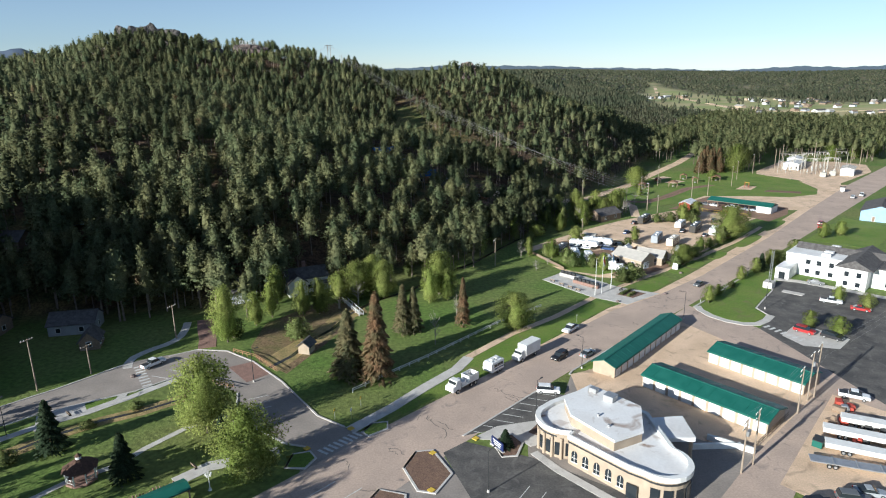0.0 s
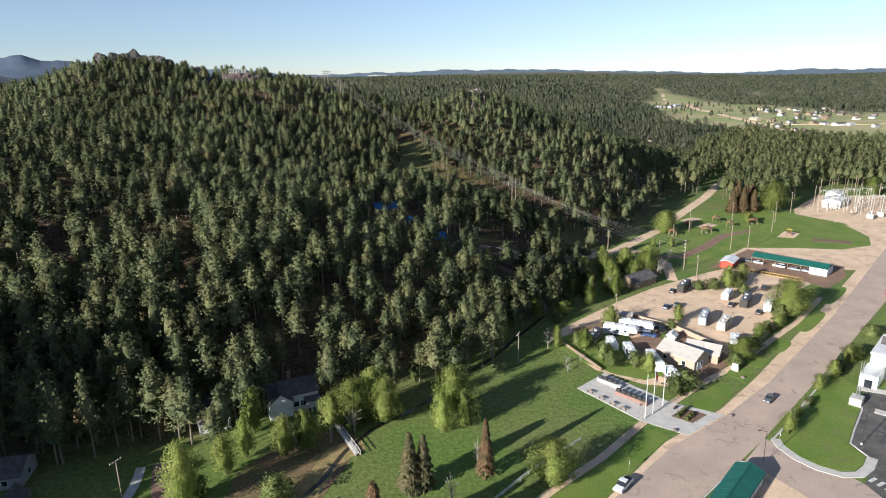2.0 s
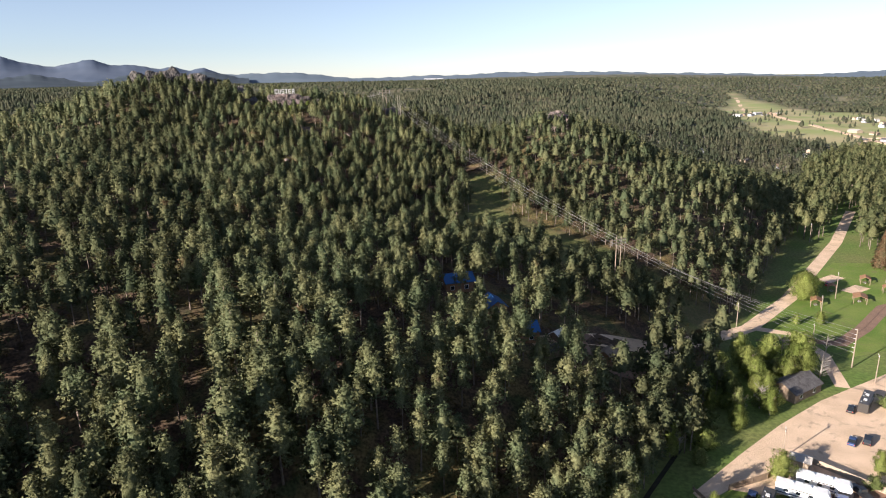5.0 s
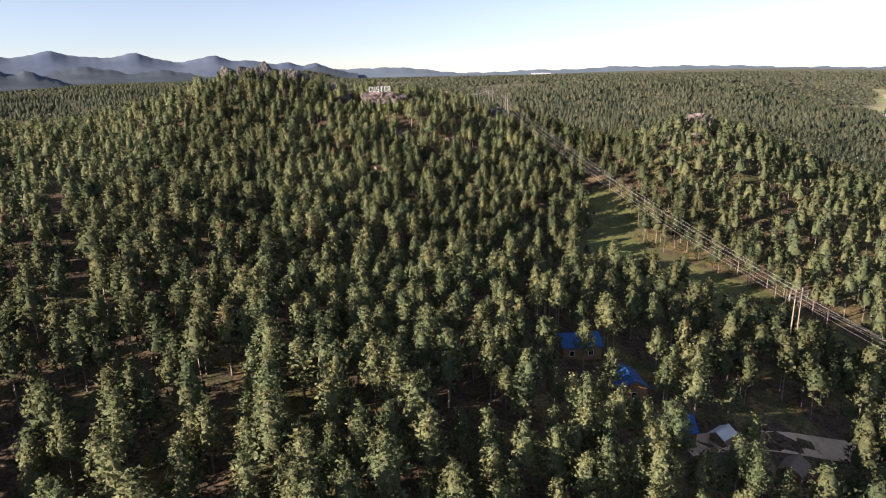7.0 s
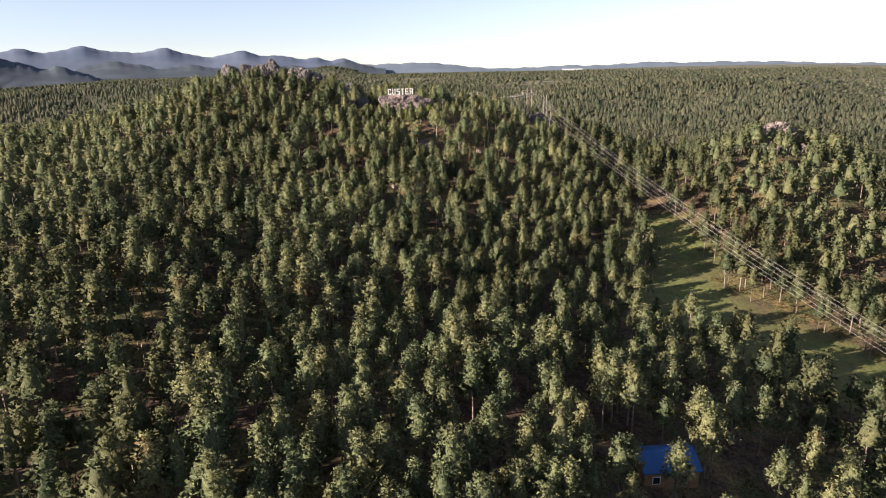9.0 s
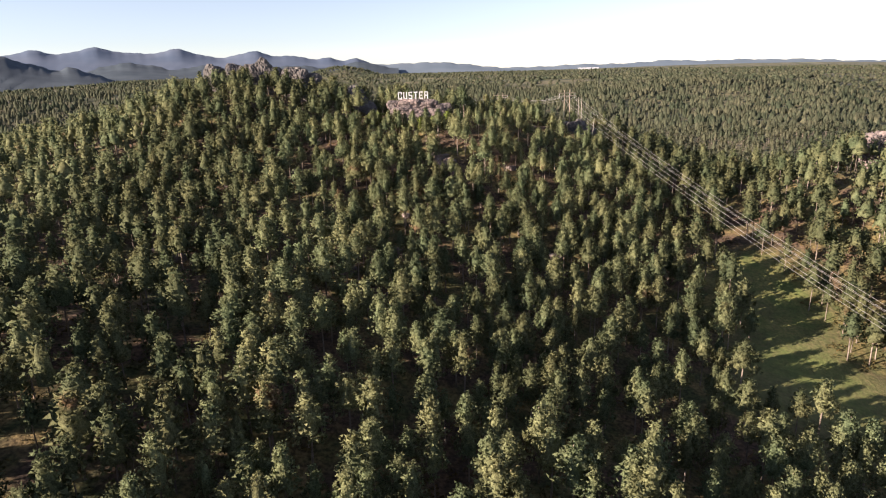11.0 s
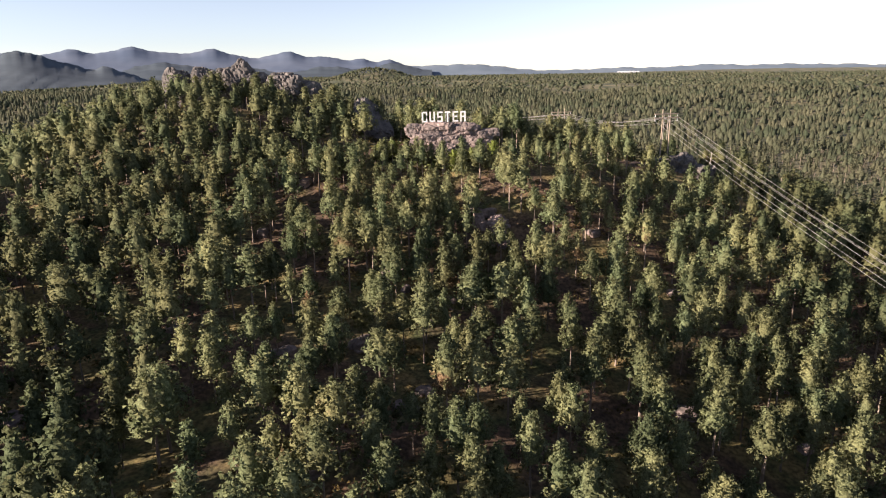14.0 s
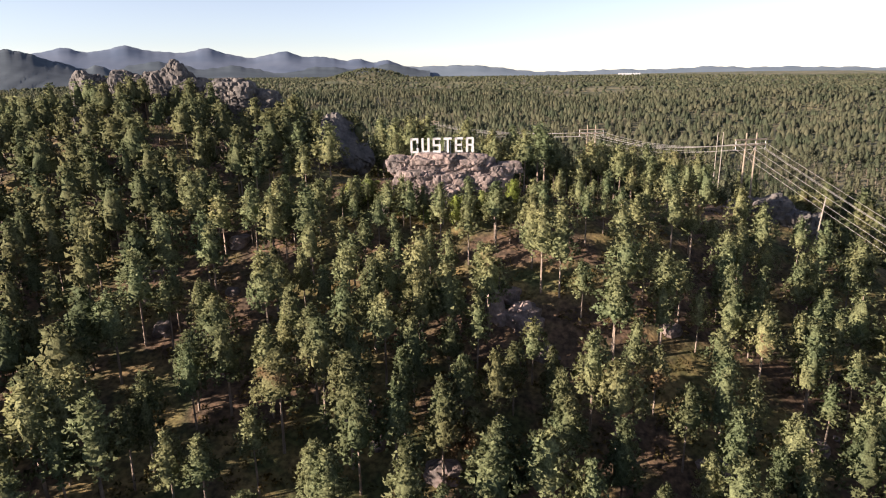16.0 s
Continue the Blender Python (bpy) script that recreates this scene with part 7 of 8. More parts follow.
def gazebo():
    e = thing("gazebo", at(-52.2, -26.2, 0, 0.05), "white gazebo with a brown shingled roof", "gazebo")
    n, r = 8, 2.3
    c = [(r * math.cos(2 * math.pi * k / n), r * math.sin(2 * math.pi * k / n)) for k in range(n)]
    part("floor", prism([(x * 1.08, y * 1.08) for x, y in c], 0, 0.35), M["brick"], e)
    for k, (x, y) in enumerate(c):
        part("post", boxes((x - 0.09, x + 0.09, y - 0.09, y + 0.09, 0.35, 2.6)), M["white"], e)
        if k != 5:
            x2, y2 = c[(k + 1) % n]
            part("railing", rods(((x, y, 1.25), (x2, y2, 1.25), 0.05, 0.05), ((x, y, 0.6), (x2, y2, 0.6), 0.04, 0.04), *[((x + (x2 - x) * f, y + (y2 - y) * f, 0.6), (x + (x2 - x) * f, y + (y2 - y) * f, 1.25), 0.025, 0.025) for f in (0.2, 0.4, 0.6, 0.8)], n=5), M["white"], e)
    bm = bmesh.new()
    lo = [bm.verts.new((x * 1.25, y * 1.25, 2.5)) for x, y in c]
    hi = [bm.verts.new((x * 0.22, y * 0.22, 4.0)) for x, y in c]
    bot = [bm.verts.new((x * 1.2, y * 1.2, 2.4)) for x, y in c]
    for k in range(n):
        bm.faces.new((lo[k], lo[(k + 1) % n], hi[(k + 1) % n], hi[k]))
        bm.faces.new((bot[k], bot[(k + 1) % n], lo[(k + 1) % n], lo[k]))
    bm.faces.new(hi)
    bm.faces.new(bot[::-1])
    bmesh.ops.recalc_face_normals(bm, faces=bm.faces)
    rf = part("roof", bm, M["roof_brown"], e, "brown shingled roof")
    part("cupola", prism([(x * 0.2, y * 0.2) for x, y in c], 4.0, 4.5), M["white"], e)
    part("cupola_roof", rods(((0, 0, 4.5), (0, 0, 5.0), 0.6, 0.05), n=8), M["roof_brown"], e)


gazebo()


def shelter(m, w, d, label, roof="wood_new", h=2.4, rise=0.9, posts=2):
    e = thing("picnic_shelter", m, label, "shelter")
    for k in range(posts):
        for sg in (-1, 1):
            x = -w / 2 + 0.3 + (w - 0.6) * k / max(1, posts - 1)
            part("post", boxes((x - 0.1, x + 0.1, sg * (d / 2 - 0.3) - 0.1, sg * (d / 2 - 0.3) + 0.1, 0, h)), M["wood"], e)
    for sg in (-1, 1):
        b = bmesh.new()
        v = [b.verts.new((x, y, z + dz)) for dz in (0, 0.14) for x, y, z in ((-w / 2, 0, h + rise), (w / 2, 0, h + rise), (w / 2, sg * d / 2, h), (-w / 2, sg * d / 2, h))]
        for q in ((0, 1, 2, 3), (4, 5, 6, 7), (0, 1, 5, 4), (1, 2, 6, 5), (2, 3, 7, 6), (3, 0, 4, 7)):
            b.faces.new([v[i] for i in q])
        bmesh.ops.recalc_face_normals(b, faces=b.faces)
        part("roof", b, M[roof], e)
    part("beam", boxes((-w / 2 + 0.1, w / 2 - 0.1, -d / 2 + 0.2, -d / 2 + 0.4, h - 0.25, h), (-w / 2 + 0.1, w / 2 - 0.1, d / 2 - 0.4, d / 2 - 0.2, h - 0.25, h)), M["wood"], e)


def picnic_table(m, mat="wood", label="wooden picnic table with benches"):
    e = thing("picnic_table", m, label, "table")
    part("tabletop", boxes(*[(-0.9, 0.9, -0.36 + 0.15 * k, -0.23 + 0.15 * k, 0.70, 0.75) for k in range(5)]), M[mat], e)
    for sg in (-1, 1):
        part("bench", boxes((-0.9, 0.9, sg * 0.72 - 0.13, sg * 0.72 + 0.13, 0.41, 0.46)), M[mat], e)
        part("leg", boxes((sg * 0.6 - 0.05, sg * 0.6 + 0.05, -0.75, 0.75, 0.33, 0.41), (sg * 0.6 - 0.05, sg * 0.6 + 0.05, -0.3, -0.2, 0, 0.7), (sg * 0.6 - 0.05, sg * 0.6 + 0.05, 0.2, 0.3, 0, 0.7)), M["metal"], e)


for s, t, w, d in ((250, -80.5, 5, 4), (266, -70, 6, 5), (293, -76, 5, 4), (300, -59.5, 7, 5), (286, -66, 4, 3.5), (272, -82, 4, 3.5)):
    shelter(at(s, t, 20), w, d, "small brown-roofed picnic shelter on the lawn")
    picnic_table(at(s, t, 20))
shelter(at(231.5, -21, 90), 29, 9, "long open shelter with a green metal roof", "green_metal", 3.0, 1.2, 7)
part("wall", boxes((-14.4, -8.0, -4.3, 4.3, 0.06, 3.0)), M["white"], thing("shelter_store", at(231.5, -21, 90), "white enclosed end room of the long shelter", "building"))
shelter(at(-45.4, -9.6, -5), 7, 3.4, "low green-roofed park shelter", "green_metal", 2.1, 0.5, 3)
e = thing("log_rack", at(-45.8, -12.6, -8), "rack of upright split logs beside the shelter", "wood stack")
for k in range(14):
    part("log", rods(((-3.6 + 0.5 * k, 0.12 * math.sin(k * 2.1), 0), (-3.6 + 0.5 * k, 0.3 + 0.12 * math.cos(k * 1.7), 1.5 + 0.2 * math.sin(k)), 0.16, 0.13), n=6), M["brick" if k % 2 else "wood"], e)


def bench(m, mat="wood", label="park bench with slatted seat"):
    e = thing("bench", m, label, "bench")
    part("seat", boxes(*[(-0.8, 0.8, -0.2 + 0.14 * k, -0.08 + 0.14 * k, 0.42, 0.47) for k in range(3)]), M[mat], e)
    part("backrest", boxes(*[(-0.8, 0.8, 0.24, 0.28, 0.55 + 0.16 * k, 0.67 + 0.16 * k) for k in range(2)]), M[mat], e)
    for x in (-0.65, 0.65):
        part("leg", boxes((x - 0.04, x + 0.04, -0.2, 0.26, 0, 0.42), (x - 0.04, x + 0.04, 0.22, 0.28, 0.4, 0.88)), M["dark"], e)


for s, t, turn in ((83.6, -26, 0), (82.6, -22, 0), (82, -18.5, 0), (81.6, -15.5, 0), (90.6, -6.4, 90), (86.5, -12.8, 40), (-38, -15.6, 0), (-31, -31, 40), (-47, -50.6, 0)):
    bench(at(s, t, turn + 90, 0.10 if 79 < s < 93 else 0.05))
# memorial walls and flagpoles
for s, t, l, m_, label in ((90.8, -24.5, 7.0, "concrete", "pale stone memorial wall with dark panels"), (87.4, -16.4, 9.0, "brick", "red brick memorial wall with dark panels")):
    e = thing("memorial_wall", at(s, t, -93, 0.10), label, "monument")
    part("plinth", boxes((-l / 2, l / 2, -0.6, 0.6, 0, 0.9), bevel=0.04), M[m_], e)
    for k in range(int(l / 1.5)):
        x = -l / 2 + 0.75 + 1.5 * k
        part("panel", boxes((x - 0.6, x + 0.6, -0.3, 0.3, 0.9, 1.7), bevel=0.03), M["dark"], e, "dark polished panel")
for s, t, flag in ((81.2, -9.6, 0), (84.3, -9.2, 1), (89.7, -9.2, 2)):
    e = thing("flagpole", at(s, t, 0, 0.10), "tall white flagpole on the plaza" + (" with a hanging striped flag" if flag == 1 else " with a hanging flag" if flag else ""), "flagpole")
    part("pole", rods(((0, 0, 0), (0, 0, 11.5), 0.09, 0.05), n=8), M["white"], e)
    part("finial", rods(((0, 0, 11.5), (0, 0, 11.65), 0.1, 0.08), n=8), M["yellow"], e)
    if flag:
        b = bmesh.new()
        # limp cloth in folds
        for k in range(7):
            x0, x1 = 0.08 + 0.16 * k, 0.08 + 0.16 * (k + 1)
            z = 11.2 - 0.28 * k
            y0, y1 = 0.1 * math.sin(k * 2.0), 0.1 * math.sin((k + 1) * 2.0)
            v = [b.verts.new((x0, y0 + d, z)) for d in (0, 0.02)] + [b.verts.new((x1, y1 + d, z - 0.28)) for d in (0, 0.02)] + [b.verts.new((x1, y1 + d, z - 2.0)) for d in (0, 0.02)] + [b.verts.new((x0, y0 + d, z - 1.8)) for d in (0, 0.02)]
            b.faces.new((v[0], v[2], v[4], v[6]))
            b.faces.new((v[1], v[7], v[5], v[3]))
        part("flag", b, M["white" if flag == 1 else "blue_wall"], e)
        if flag == 1:
            for k in range(4):
                part("stripe", boxes((0.25 + 0.27 * k, 0.36 + 0.27 * k, -0.14, 0.16, 9.6 - 0.42 * k, 11.0 - 0.45 * k)), M["red"], e)
            part("canton", boxes((0.08, 0.4, -0.13, 0.15, 10.4, 11.2)), M["navy"], e)
# fallen trunk in the meadow
e = thing("fallen_tree", at(24, -57, 50, 0.1), "bleached fallen tree trunk with broken branches", "log")
part("trunk", rods(((0, 0, 0.35), (9, 0.6, 0.5), 0.32, 0.16), n=8), M["twigs"], e)
for k in range(6):
    part("branch", rods(((2 + k * 1.2, 0.2, 0.4), (2.8 + k * 1.2, 1.4 * (-1) ** k, 1.0 + 0.3 * (k % 3)), 0.09, 0.03), n=5), M["twigs"], e)
# lattice mast beside the white building
e = thing("lattice_mast", at(122.4, 25.4), "tall slim grey lattice mast on a pale block", "mast")
part("base", boxes((-1.6, 1.6, -1.3, 1.3, 0, 2.0), bevel=0.05), M["concrete"], e)
for sx, sy in ((-1, -1), (1, -1), (0, 1)):
    part("leg", rods(((sx * 0.35, sy * 0.3, 2), (sx * 0.3, sy * 0.26, 11.5), 0.06, 0.05), n=6), M["metal"], e)
for k in range(9):
    z = 2.3 + k
    part("brace", rods(((-0.35, -0.3, z), (0.35, -0.3, z + 0.9), 0.03, 0.03), ((0.35, -0.3, z), (0, 0.3, z + 0.9), 0.03, 0.03), ((0, 0.3, z), (-0.35, -0.3, z + 0.9), 0.03, 0.03), n=4), M["metal"], e)
# playground
e = thing("play_frame", at(288, -38, 15), "yellow and red playground climbing frame", "playground")
for x in (-1.5, 0, 1.5):
    for y in (-1, 1):
        part("post", rods(((x, y, 0), (x, y, 3), 0.07, 0.07), n=6), M["red"], e)
part("deck", boxes((-1.5, 1.5, -1, 1, 1.3, 1.4)), M["wood"], e)
part("roof", boxes((-1.7, 0.1, -1.2, 1.2, 3.0, 3.15)), M["yellow"], e)
part("slide", side_prism([(1.5, 1.3), (4.4, 0.2), (4.4, 0.3), (1.5, 1.42)], 0.6), M["yellow"], e)
slab("play_bark", [(280, -41), (283, -34), (295, -35), (294, -42)], 0.06, "gravel", "sandy playground floor", "playground")
for s0, t0 in ((268, -66), (276, -78)):
    slab("sand_court", [(s0 + 8, t0 - 14), (s0 + 20, t0 - 12), (s0 + 19, t0 - 6), (s0 + 7, t0 - 8)], 0.05, "gravel", "sandy court on the lawn", "court")
# substation: rows of slim steel frames, busbars, breakers, transformers and a white control hut
def gantry(s, t, turn, w, h):
    e = thing("substation_gantry", at(s, t, turn, 0.05), "slim pale steel gantry with hanging insulators", "gantry", "substation gantries")
    for x in (-w / 2, w / 2):
        part("column", rods(((x, 0, 0), (x, 0, h), 0.14, 0.10), n=5), M["steel"], e)
    part("beam", rods(((-w / 2, 0, h - 0.1), (w / 2, 0, h - 0.1), 0.09, 0.09), n=5), M["steel"], e)
    for k in range(3):
        x = -w / 3 + w / 3 * k
        part("insulator", rods(((x, 0, h - 1.4), (x, 0, h - 0.2), 0.11, 0.11), n=6), M["concrete"], e)


def breaker(s, t):
    e = thing("circuit_breaker", at(s, t, 0, 0.05), "grey circuit breaker on a steel stand", "breaker", "substation breakers")
    part("stand", rods(((-0.4, 0, 0), (-0.4, 0, 1.6), 0.08, 0.08), ((0.4, 0, 0), (0.4, 0, 1.6), 0.08, 0.08), ((-0.4, 0, 1.6), (0.4, 0, 1.6), 0.08, 0.08), n=5), M["steel"], e)
    part("tank", boxes((-0.6, 0.6, -0.4, 0.4, 1.6, 2.5), bevel=0.06), M["steel"], e)
    for x in (-0.4, 0, 0.4):
        part("bushing", rods(((x, 0, 2.5), (x * 1.5, 0, 3.6), 0.1, 0.06), n=6), M["white"], e)


for k in range(5):
    for j in range(4):
        gantry(357 + 9.0 * k + 2 * j, -42 + 8.0 * j, 90 if (k + j) % 3 else 0, 7.0, 7.5 + (k * 3 + j * 5) % 4)
for k in range(14):
    breaker(356 + (k % 7) * 6.4, -38 + (k // 7) * 11 + (k % 3))
for s, t, h in ((360, -46, 14), (364, -45, 13), (397, -21, 13), (407, -14, 12), (414, -37, 14), (403, -8, 13), (388, -50, 14)):
    e = thing("utility_pole", at(s, t, 20), "tall bare wooden pole of the substation", "pole", "substation poles")
    part("pole", rods(((0, 0, -0.3), (0, 0, h), 0.2, 0.13), n=7), M["pole"], e)
    part("crossarm", boxes((-1.5, 1.5, -0.09, 0.09, h - 1.0, h - 0.8)), M["pole"], e)
for k in range(5):
    wire("power_cable", (*R(362, -44 + 0.4 * k), 12.5 - 0.5 * k), (*R(397 + 3 * k, -21 + k), 12), 1.2, 0.03, 10)
    wire("power_cable", (*R(358 + k, -40 + 5 * k), 9), (*R(404 + k, -34 + 5 * k), 9), 0.5, 0.04, 8)
for k in range(2):
    e = thing("transformer_unit", at(352 + 9 * k, -16 + 3 * k, 8, 0.05), "grey power transformer with fins", "transformer")
    part("tank", boxes((-2, 2, -1.3, 1.3, 0.2, 3), bevel=0.08), M["steel"], e)
    for j in range(5):
        part("fin", boxes((-1.8 + 0.9 * j, -1.6 + 0.9 * j, 1.3, 2.0, 0.5, 2.7)), M["steel"], e)
    for x in (-1.2, 0, 1.2):
        part("bushing", rods(((x, 0, 3), (x, 0, 4.4), 0.14, 0.08), n=6), M["white"], e)
house("control_hut", at(373, -8, 8), 15, 7, 4.0, 0.9, "white", "tan_roof", "plain white control hut of the substation", False, "hut")
e = thing("guard_booth", at(306, 4, 10, 0.03), "small white booth on a post beside the street", "booth")
part("post", boxes((-0.5, 0.5, -0.5, 0.5, 0, 0.6)), M["concrete"], e)
part("body", boxes((-1.3, 1.3, -1.0, 1.0, 0.6, 2.6), bevel=0.04), M["white"], e)
part("roof", boxes((-1.6, 1.6, -1.3, 1.3, 2.6, 2.85), bevel=0.04), M["grey_roof"], e)
slab("mulch_bed_3", [(282, -27), (288, -27), (294, -12), (288, -11)], 0.10, "mulch", "bare brown bed in the park lawn", "bed")
# the yard behind the back street
e = thing("waste_container", at(40, 59.4, 0), "green steel waste container", "container")
part("body", boxes((-1.1, 1.1, -0.8, 0.8, 0.15, 1.4), bevel=0.05), M["green_metal"], e)
part("lid", boxes((-1.15, 1.15, -0.85, 0.85, 1.4, 1.5)), M["dark"], e)
for s, t, l, turn, label in ((47, 65, 13, -72, "long white flatbed trailer deck"), (42, 67, 14, -72, "white stacked wall panels in the yard"), (36.5, 66, 14, -66, "low grey pipe rack"), (53, 66, 12, -72, "white enclosed trailer in the yard")):
    e = thing("yard_trailer", at(s, t, turn, 0.04), label, "trailer")
    part("deck", boxes((-l / 2, l / 2, -1.1, 1.1, 0.8, 1.0 if "pipe" in label else 1.7), bevel=0.04), M["metal" if "pipe" in label else "white"], e)
    for x in (-l / 4, 0, l / 4):
        part("rail", boxes((x - 0.1, x + 0.1, -1.2, 1.2, 1.0, 1.12)), M["metal"], e)
    wheels(e, (-l * 0.3, -l * 0.3 + 0.9), 2.2, 0.4)
rk = random.Random(11)
for k in range(16):
    s, t = 47 + rk.uniform(-2, 13), 60 + rk.uniform(-1.5, 9)
    e = thing("machine_part", at(s, t, rk.uniform(0, 90), 0.04), "dark heap of machine parts in the yard", "scrap")
    part("block", boxes((-rk.uniform(0.5, 1.3), rk.uniform(0.5, 1.2), -0.6, 0.6, 0, rk.uniform(0.5, 1.4)), (-0.4, 0.5, -0.9, -0.2, 0, rk.uniform(0.6, 1.6)), bevel=0.08), M[("dark", "metal", "wood", "red")[k % 4]], e)
for s, t, l in ((27, 46.5, 9), (29.5, 48.3, 8)):
    e = thing("jersey_wall", at(s, t, -45 if l == 9 else -82), "white low barrier wall of the drive-through", "wall")
    part("wall", boxes((-l / 2, l / 2, -0.25, 0.25, 0, 1.1), bevel=0.05), M["white"], e)
for s, t in ((-32, -58), (81, -2), (118, 0), (96, 5)):
    e = thing("boulder", at(s, t), "small pale boulder at the roadside", "rock")
    b = bmesh.new()
    bmesh.ops.create_icosphere(b, subdivisions=2, radius=0.55)
    for v in b.verts:
        v.co *= 1 + 0.25 * noise.noise(v.co * 2.2 + Vector((s, t, 0)))
        v.co.z = v.co.z * 0.7 + 0.25
    part("stone", b, M["rock"], e)

# white footbridge over the stream
A, B = Vector(R(29.2, -62.0)), Vector(R(25.0, -48.6))
ln = (B - A).length
e = thing("footbridge", pose(A.x, A.y, 0.05, 0, 0, math.degrees(math.atan2(B.y - A.y, B.x - A.x))), "narrow white wooden footbridge over the stream", "bridge")
for k in range(int(ln / 0.5)):
    part("plank", boxes((k * 0.5, k * 0.5 + 0.46, -0.6, 0.6, 0.35, 0.43)), M["concrete"], e)
for sg in (-1, 1):
    part("beam", boxes((0, ln, sg * 0.5 - 0.08, sg * 0.5 + 0.08, 0.1, 0.35)), M["wood"], e)
    part("handrail", boxes((0, ln, sg * 0.62 - 0.05, sg * 0.62 + 0.05, 1.2, 1.3)), M["white"], e)
    for k in range(6):
        x = ln * k / 5
        part("post", boxes((x - 0.06, x + 0.06, sg * 0.62 - 0.06, sg * 0.62 + 0.06, 0.1, 1.25)), M["white"], e)

# ---- the hill: rocks, sign, power line, cabins ----
def crag(x, y, z, sx, sy, sz, turn, seed, label, name="rock_outcrop", sub=5, mat="rock", rubble=1.0):
    """A weathered granite crag: a blocky, cracked, lumpy mass."""
    bm = bmesh.new()
    bmesh.ops.create_icosphere(bm, subdivisions=sub, radius=1.0)
    off = Vector((seed * 7.3, seed * 3.1, seed * 1.7))
    for v in bm.verts:
        d = v.co.normalized()
        d = d * (1 / (abs(d.x) ** 4 + abs(d.y) ** 4 + abs(d.z) ** 4) ** 0.25) ** 0.8
        # joints part the rock into blocks that stand forward or back
        q = Vector((d.x * sx, d.y * sy, d.z * sz * 1.5)) * 0.42 + off
        far, near = noise.voronoi(q)
        crack = smooth(0.0, 0.14, far[1] - far[0])
        small, spot = noise.voronoi(q * 2.6)
        k = 0.80 + 0.18 * noise.noise(d * 1.2 + off) + 0.20 * rubble * noise.noise(near[0] * 9.1) + 0.10 * crack + 0.07 * rubble * noise.noise(spot[0] * 7.7) + 0.03 * smooth(0.0, 0.2, small[1] - small[0])
        v.co = Vector((d.x * sx, d.y * sy, d.z * sz)) * k
        w = v.co.z / 0.9
        v.co.z = 0.9 * (math.floor(w) + smooth(0.25, 0.75, w - math.floor(w)) * 0.6 + (w - math.floor(w)) * 0.4)
    ob = part(name, bm, M[mat])
    ob.matrix_world = pose(x, y, z, 0, 0, turn)
    return tagged(ob, label, "rock", "granite crags")


# crags on the peak, in granite darkened to stand in for shade
for x, y, z, sx, sy, sz, turn, sd in ((-202.5, 457, 89, 5.6, 4.8, 9.4, 20, 1), (-197.5, 459, 88.6, 6.0, 4.4, 6.4, 50, 2), (-219, 449.5, 89.6, 4.4, 4, 7.2, 0, 3), (-212, 453, 89.5, 4.4, 3.5, 7.4, 30, 4), (-189.5, 460, 88.4, 6.2, 4.5, 6.4, 20, 5), (-184, 463, 86.4, 5.0, 4, 6.2, 10, 6), (-207, 456, 89.9, 3.6, 3.4, 7.0, 80, 7)):
    crag(x, y, z, sx, sy, sz, turn, sd, "tall weathered grey granite crag on the hilltop", mat="rock_dark", rubble=0.12)
# the slab face behind the sign, the sign's ledge, the pylon's knoll, the far outcrop
slab = crag(-159.5, 457, 81.4, 4.8, 7.8, 2.0, 0, 8, "smooth dark granite face on the shady side", mat="rock_dark", rubble=0.2)
slab.matrix_world = Matrix.Translation((-159.5, 457, 81.4)) @ Vector((0.66, -0.30, 0.69)).to_track_quat("Z", "Y").to_matrix().to_4x4()
for x, y, z, sx, sy, sz, turn, sd in ((-136.2, 434.5, 81.2, 3.0, 2.4, 1.8, 22, 9), (-131.5, 436.4, 81.5, 4.2, 2.6, 1.9, 26, 10), (-126, 439.0, 81.4, 4.0, 2.6, 1.7, 25, 11), (-133, 434.0, 79.0, 3.6, 2.4, 2.2, 30, 12), (-120.4, 441.6, 80.6, 2.4, 1.8, 1.1, 24, 13), (-128.6, 435.2, 78.4, 3.0, 2.0, 2.2, 30, 14), (-127.6, 433.6, 76.2, 1.8, 1.8, 2.4, 40, 15), (-122.6, 440.0, 80.2, 2.4, 1.8, 1.3, 10, 22), (-135, 434.2, 77.4, 3.0, 2.4, 3.4, 20, 50), (-131, 435.2, 76.5, 4.2, 2.6, 4.4, 30, 51), (-126, 437.8, 77, 4, 2.6, 3.8, 24, 52), (-121.5, 440.6, 77.6, 2.4, 2.0, 2.6, 30, 53)):
    crag(x, y, z - 0.35, sx, sy, sz, turn, sd, "pinkish granite ledge under the sign", rubble=0.75)
for x, y, z, sx, sy, sz, turn, sd in ((-78.5, 467, 68.3, 4.2, 3.8, 5.0, 20, 16), (-73.5, 466, 66, 4.2, 3.4, 5.2, 60, 17), (-83.5, 468, 69, 3.2, 2.8, 3.2, 0, 18)):
    crag(x, y, z, sx, sy, sz, turn, sd, "dark broken granite knoll beside the pylon", mat="rock_dark")
for x, y, z, sx, sy, sz, turn, sd in ((16, 462, 64, 4.4, 3.6, 6.8, 20, 19), (21, 465, 63, 3.4, 3.0, 5.0, 70, 20), (28, 468, 61, 3.6, 2.8, 4.6, 10, 21)):
    crag(x, y, z, sx, sy, sz, turn, sd, "pale granite outcrop above the pines")
rk = random.Random(33)
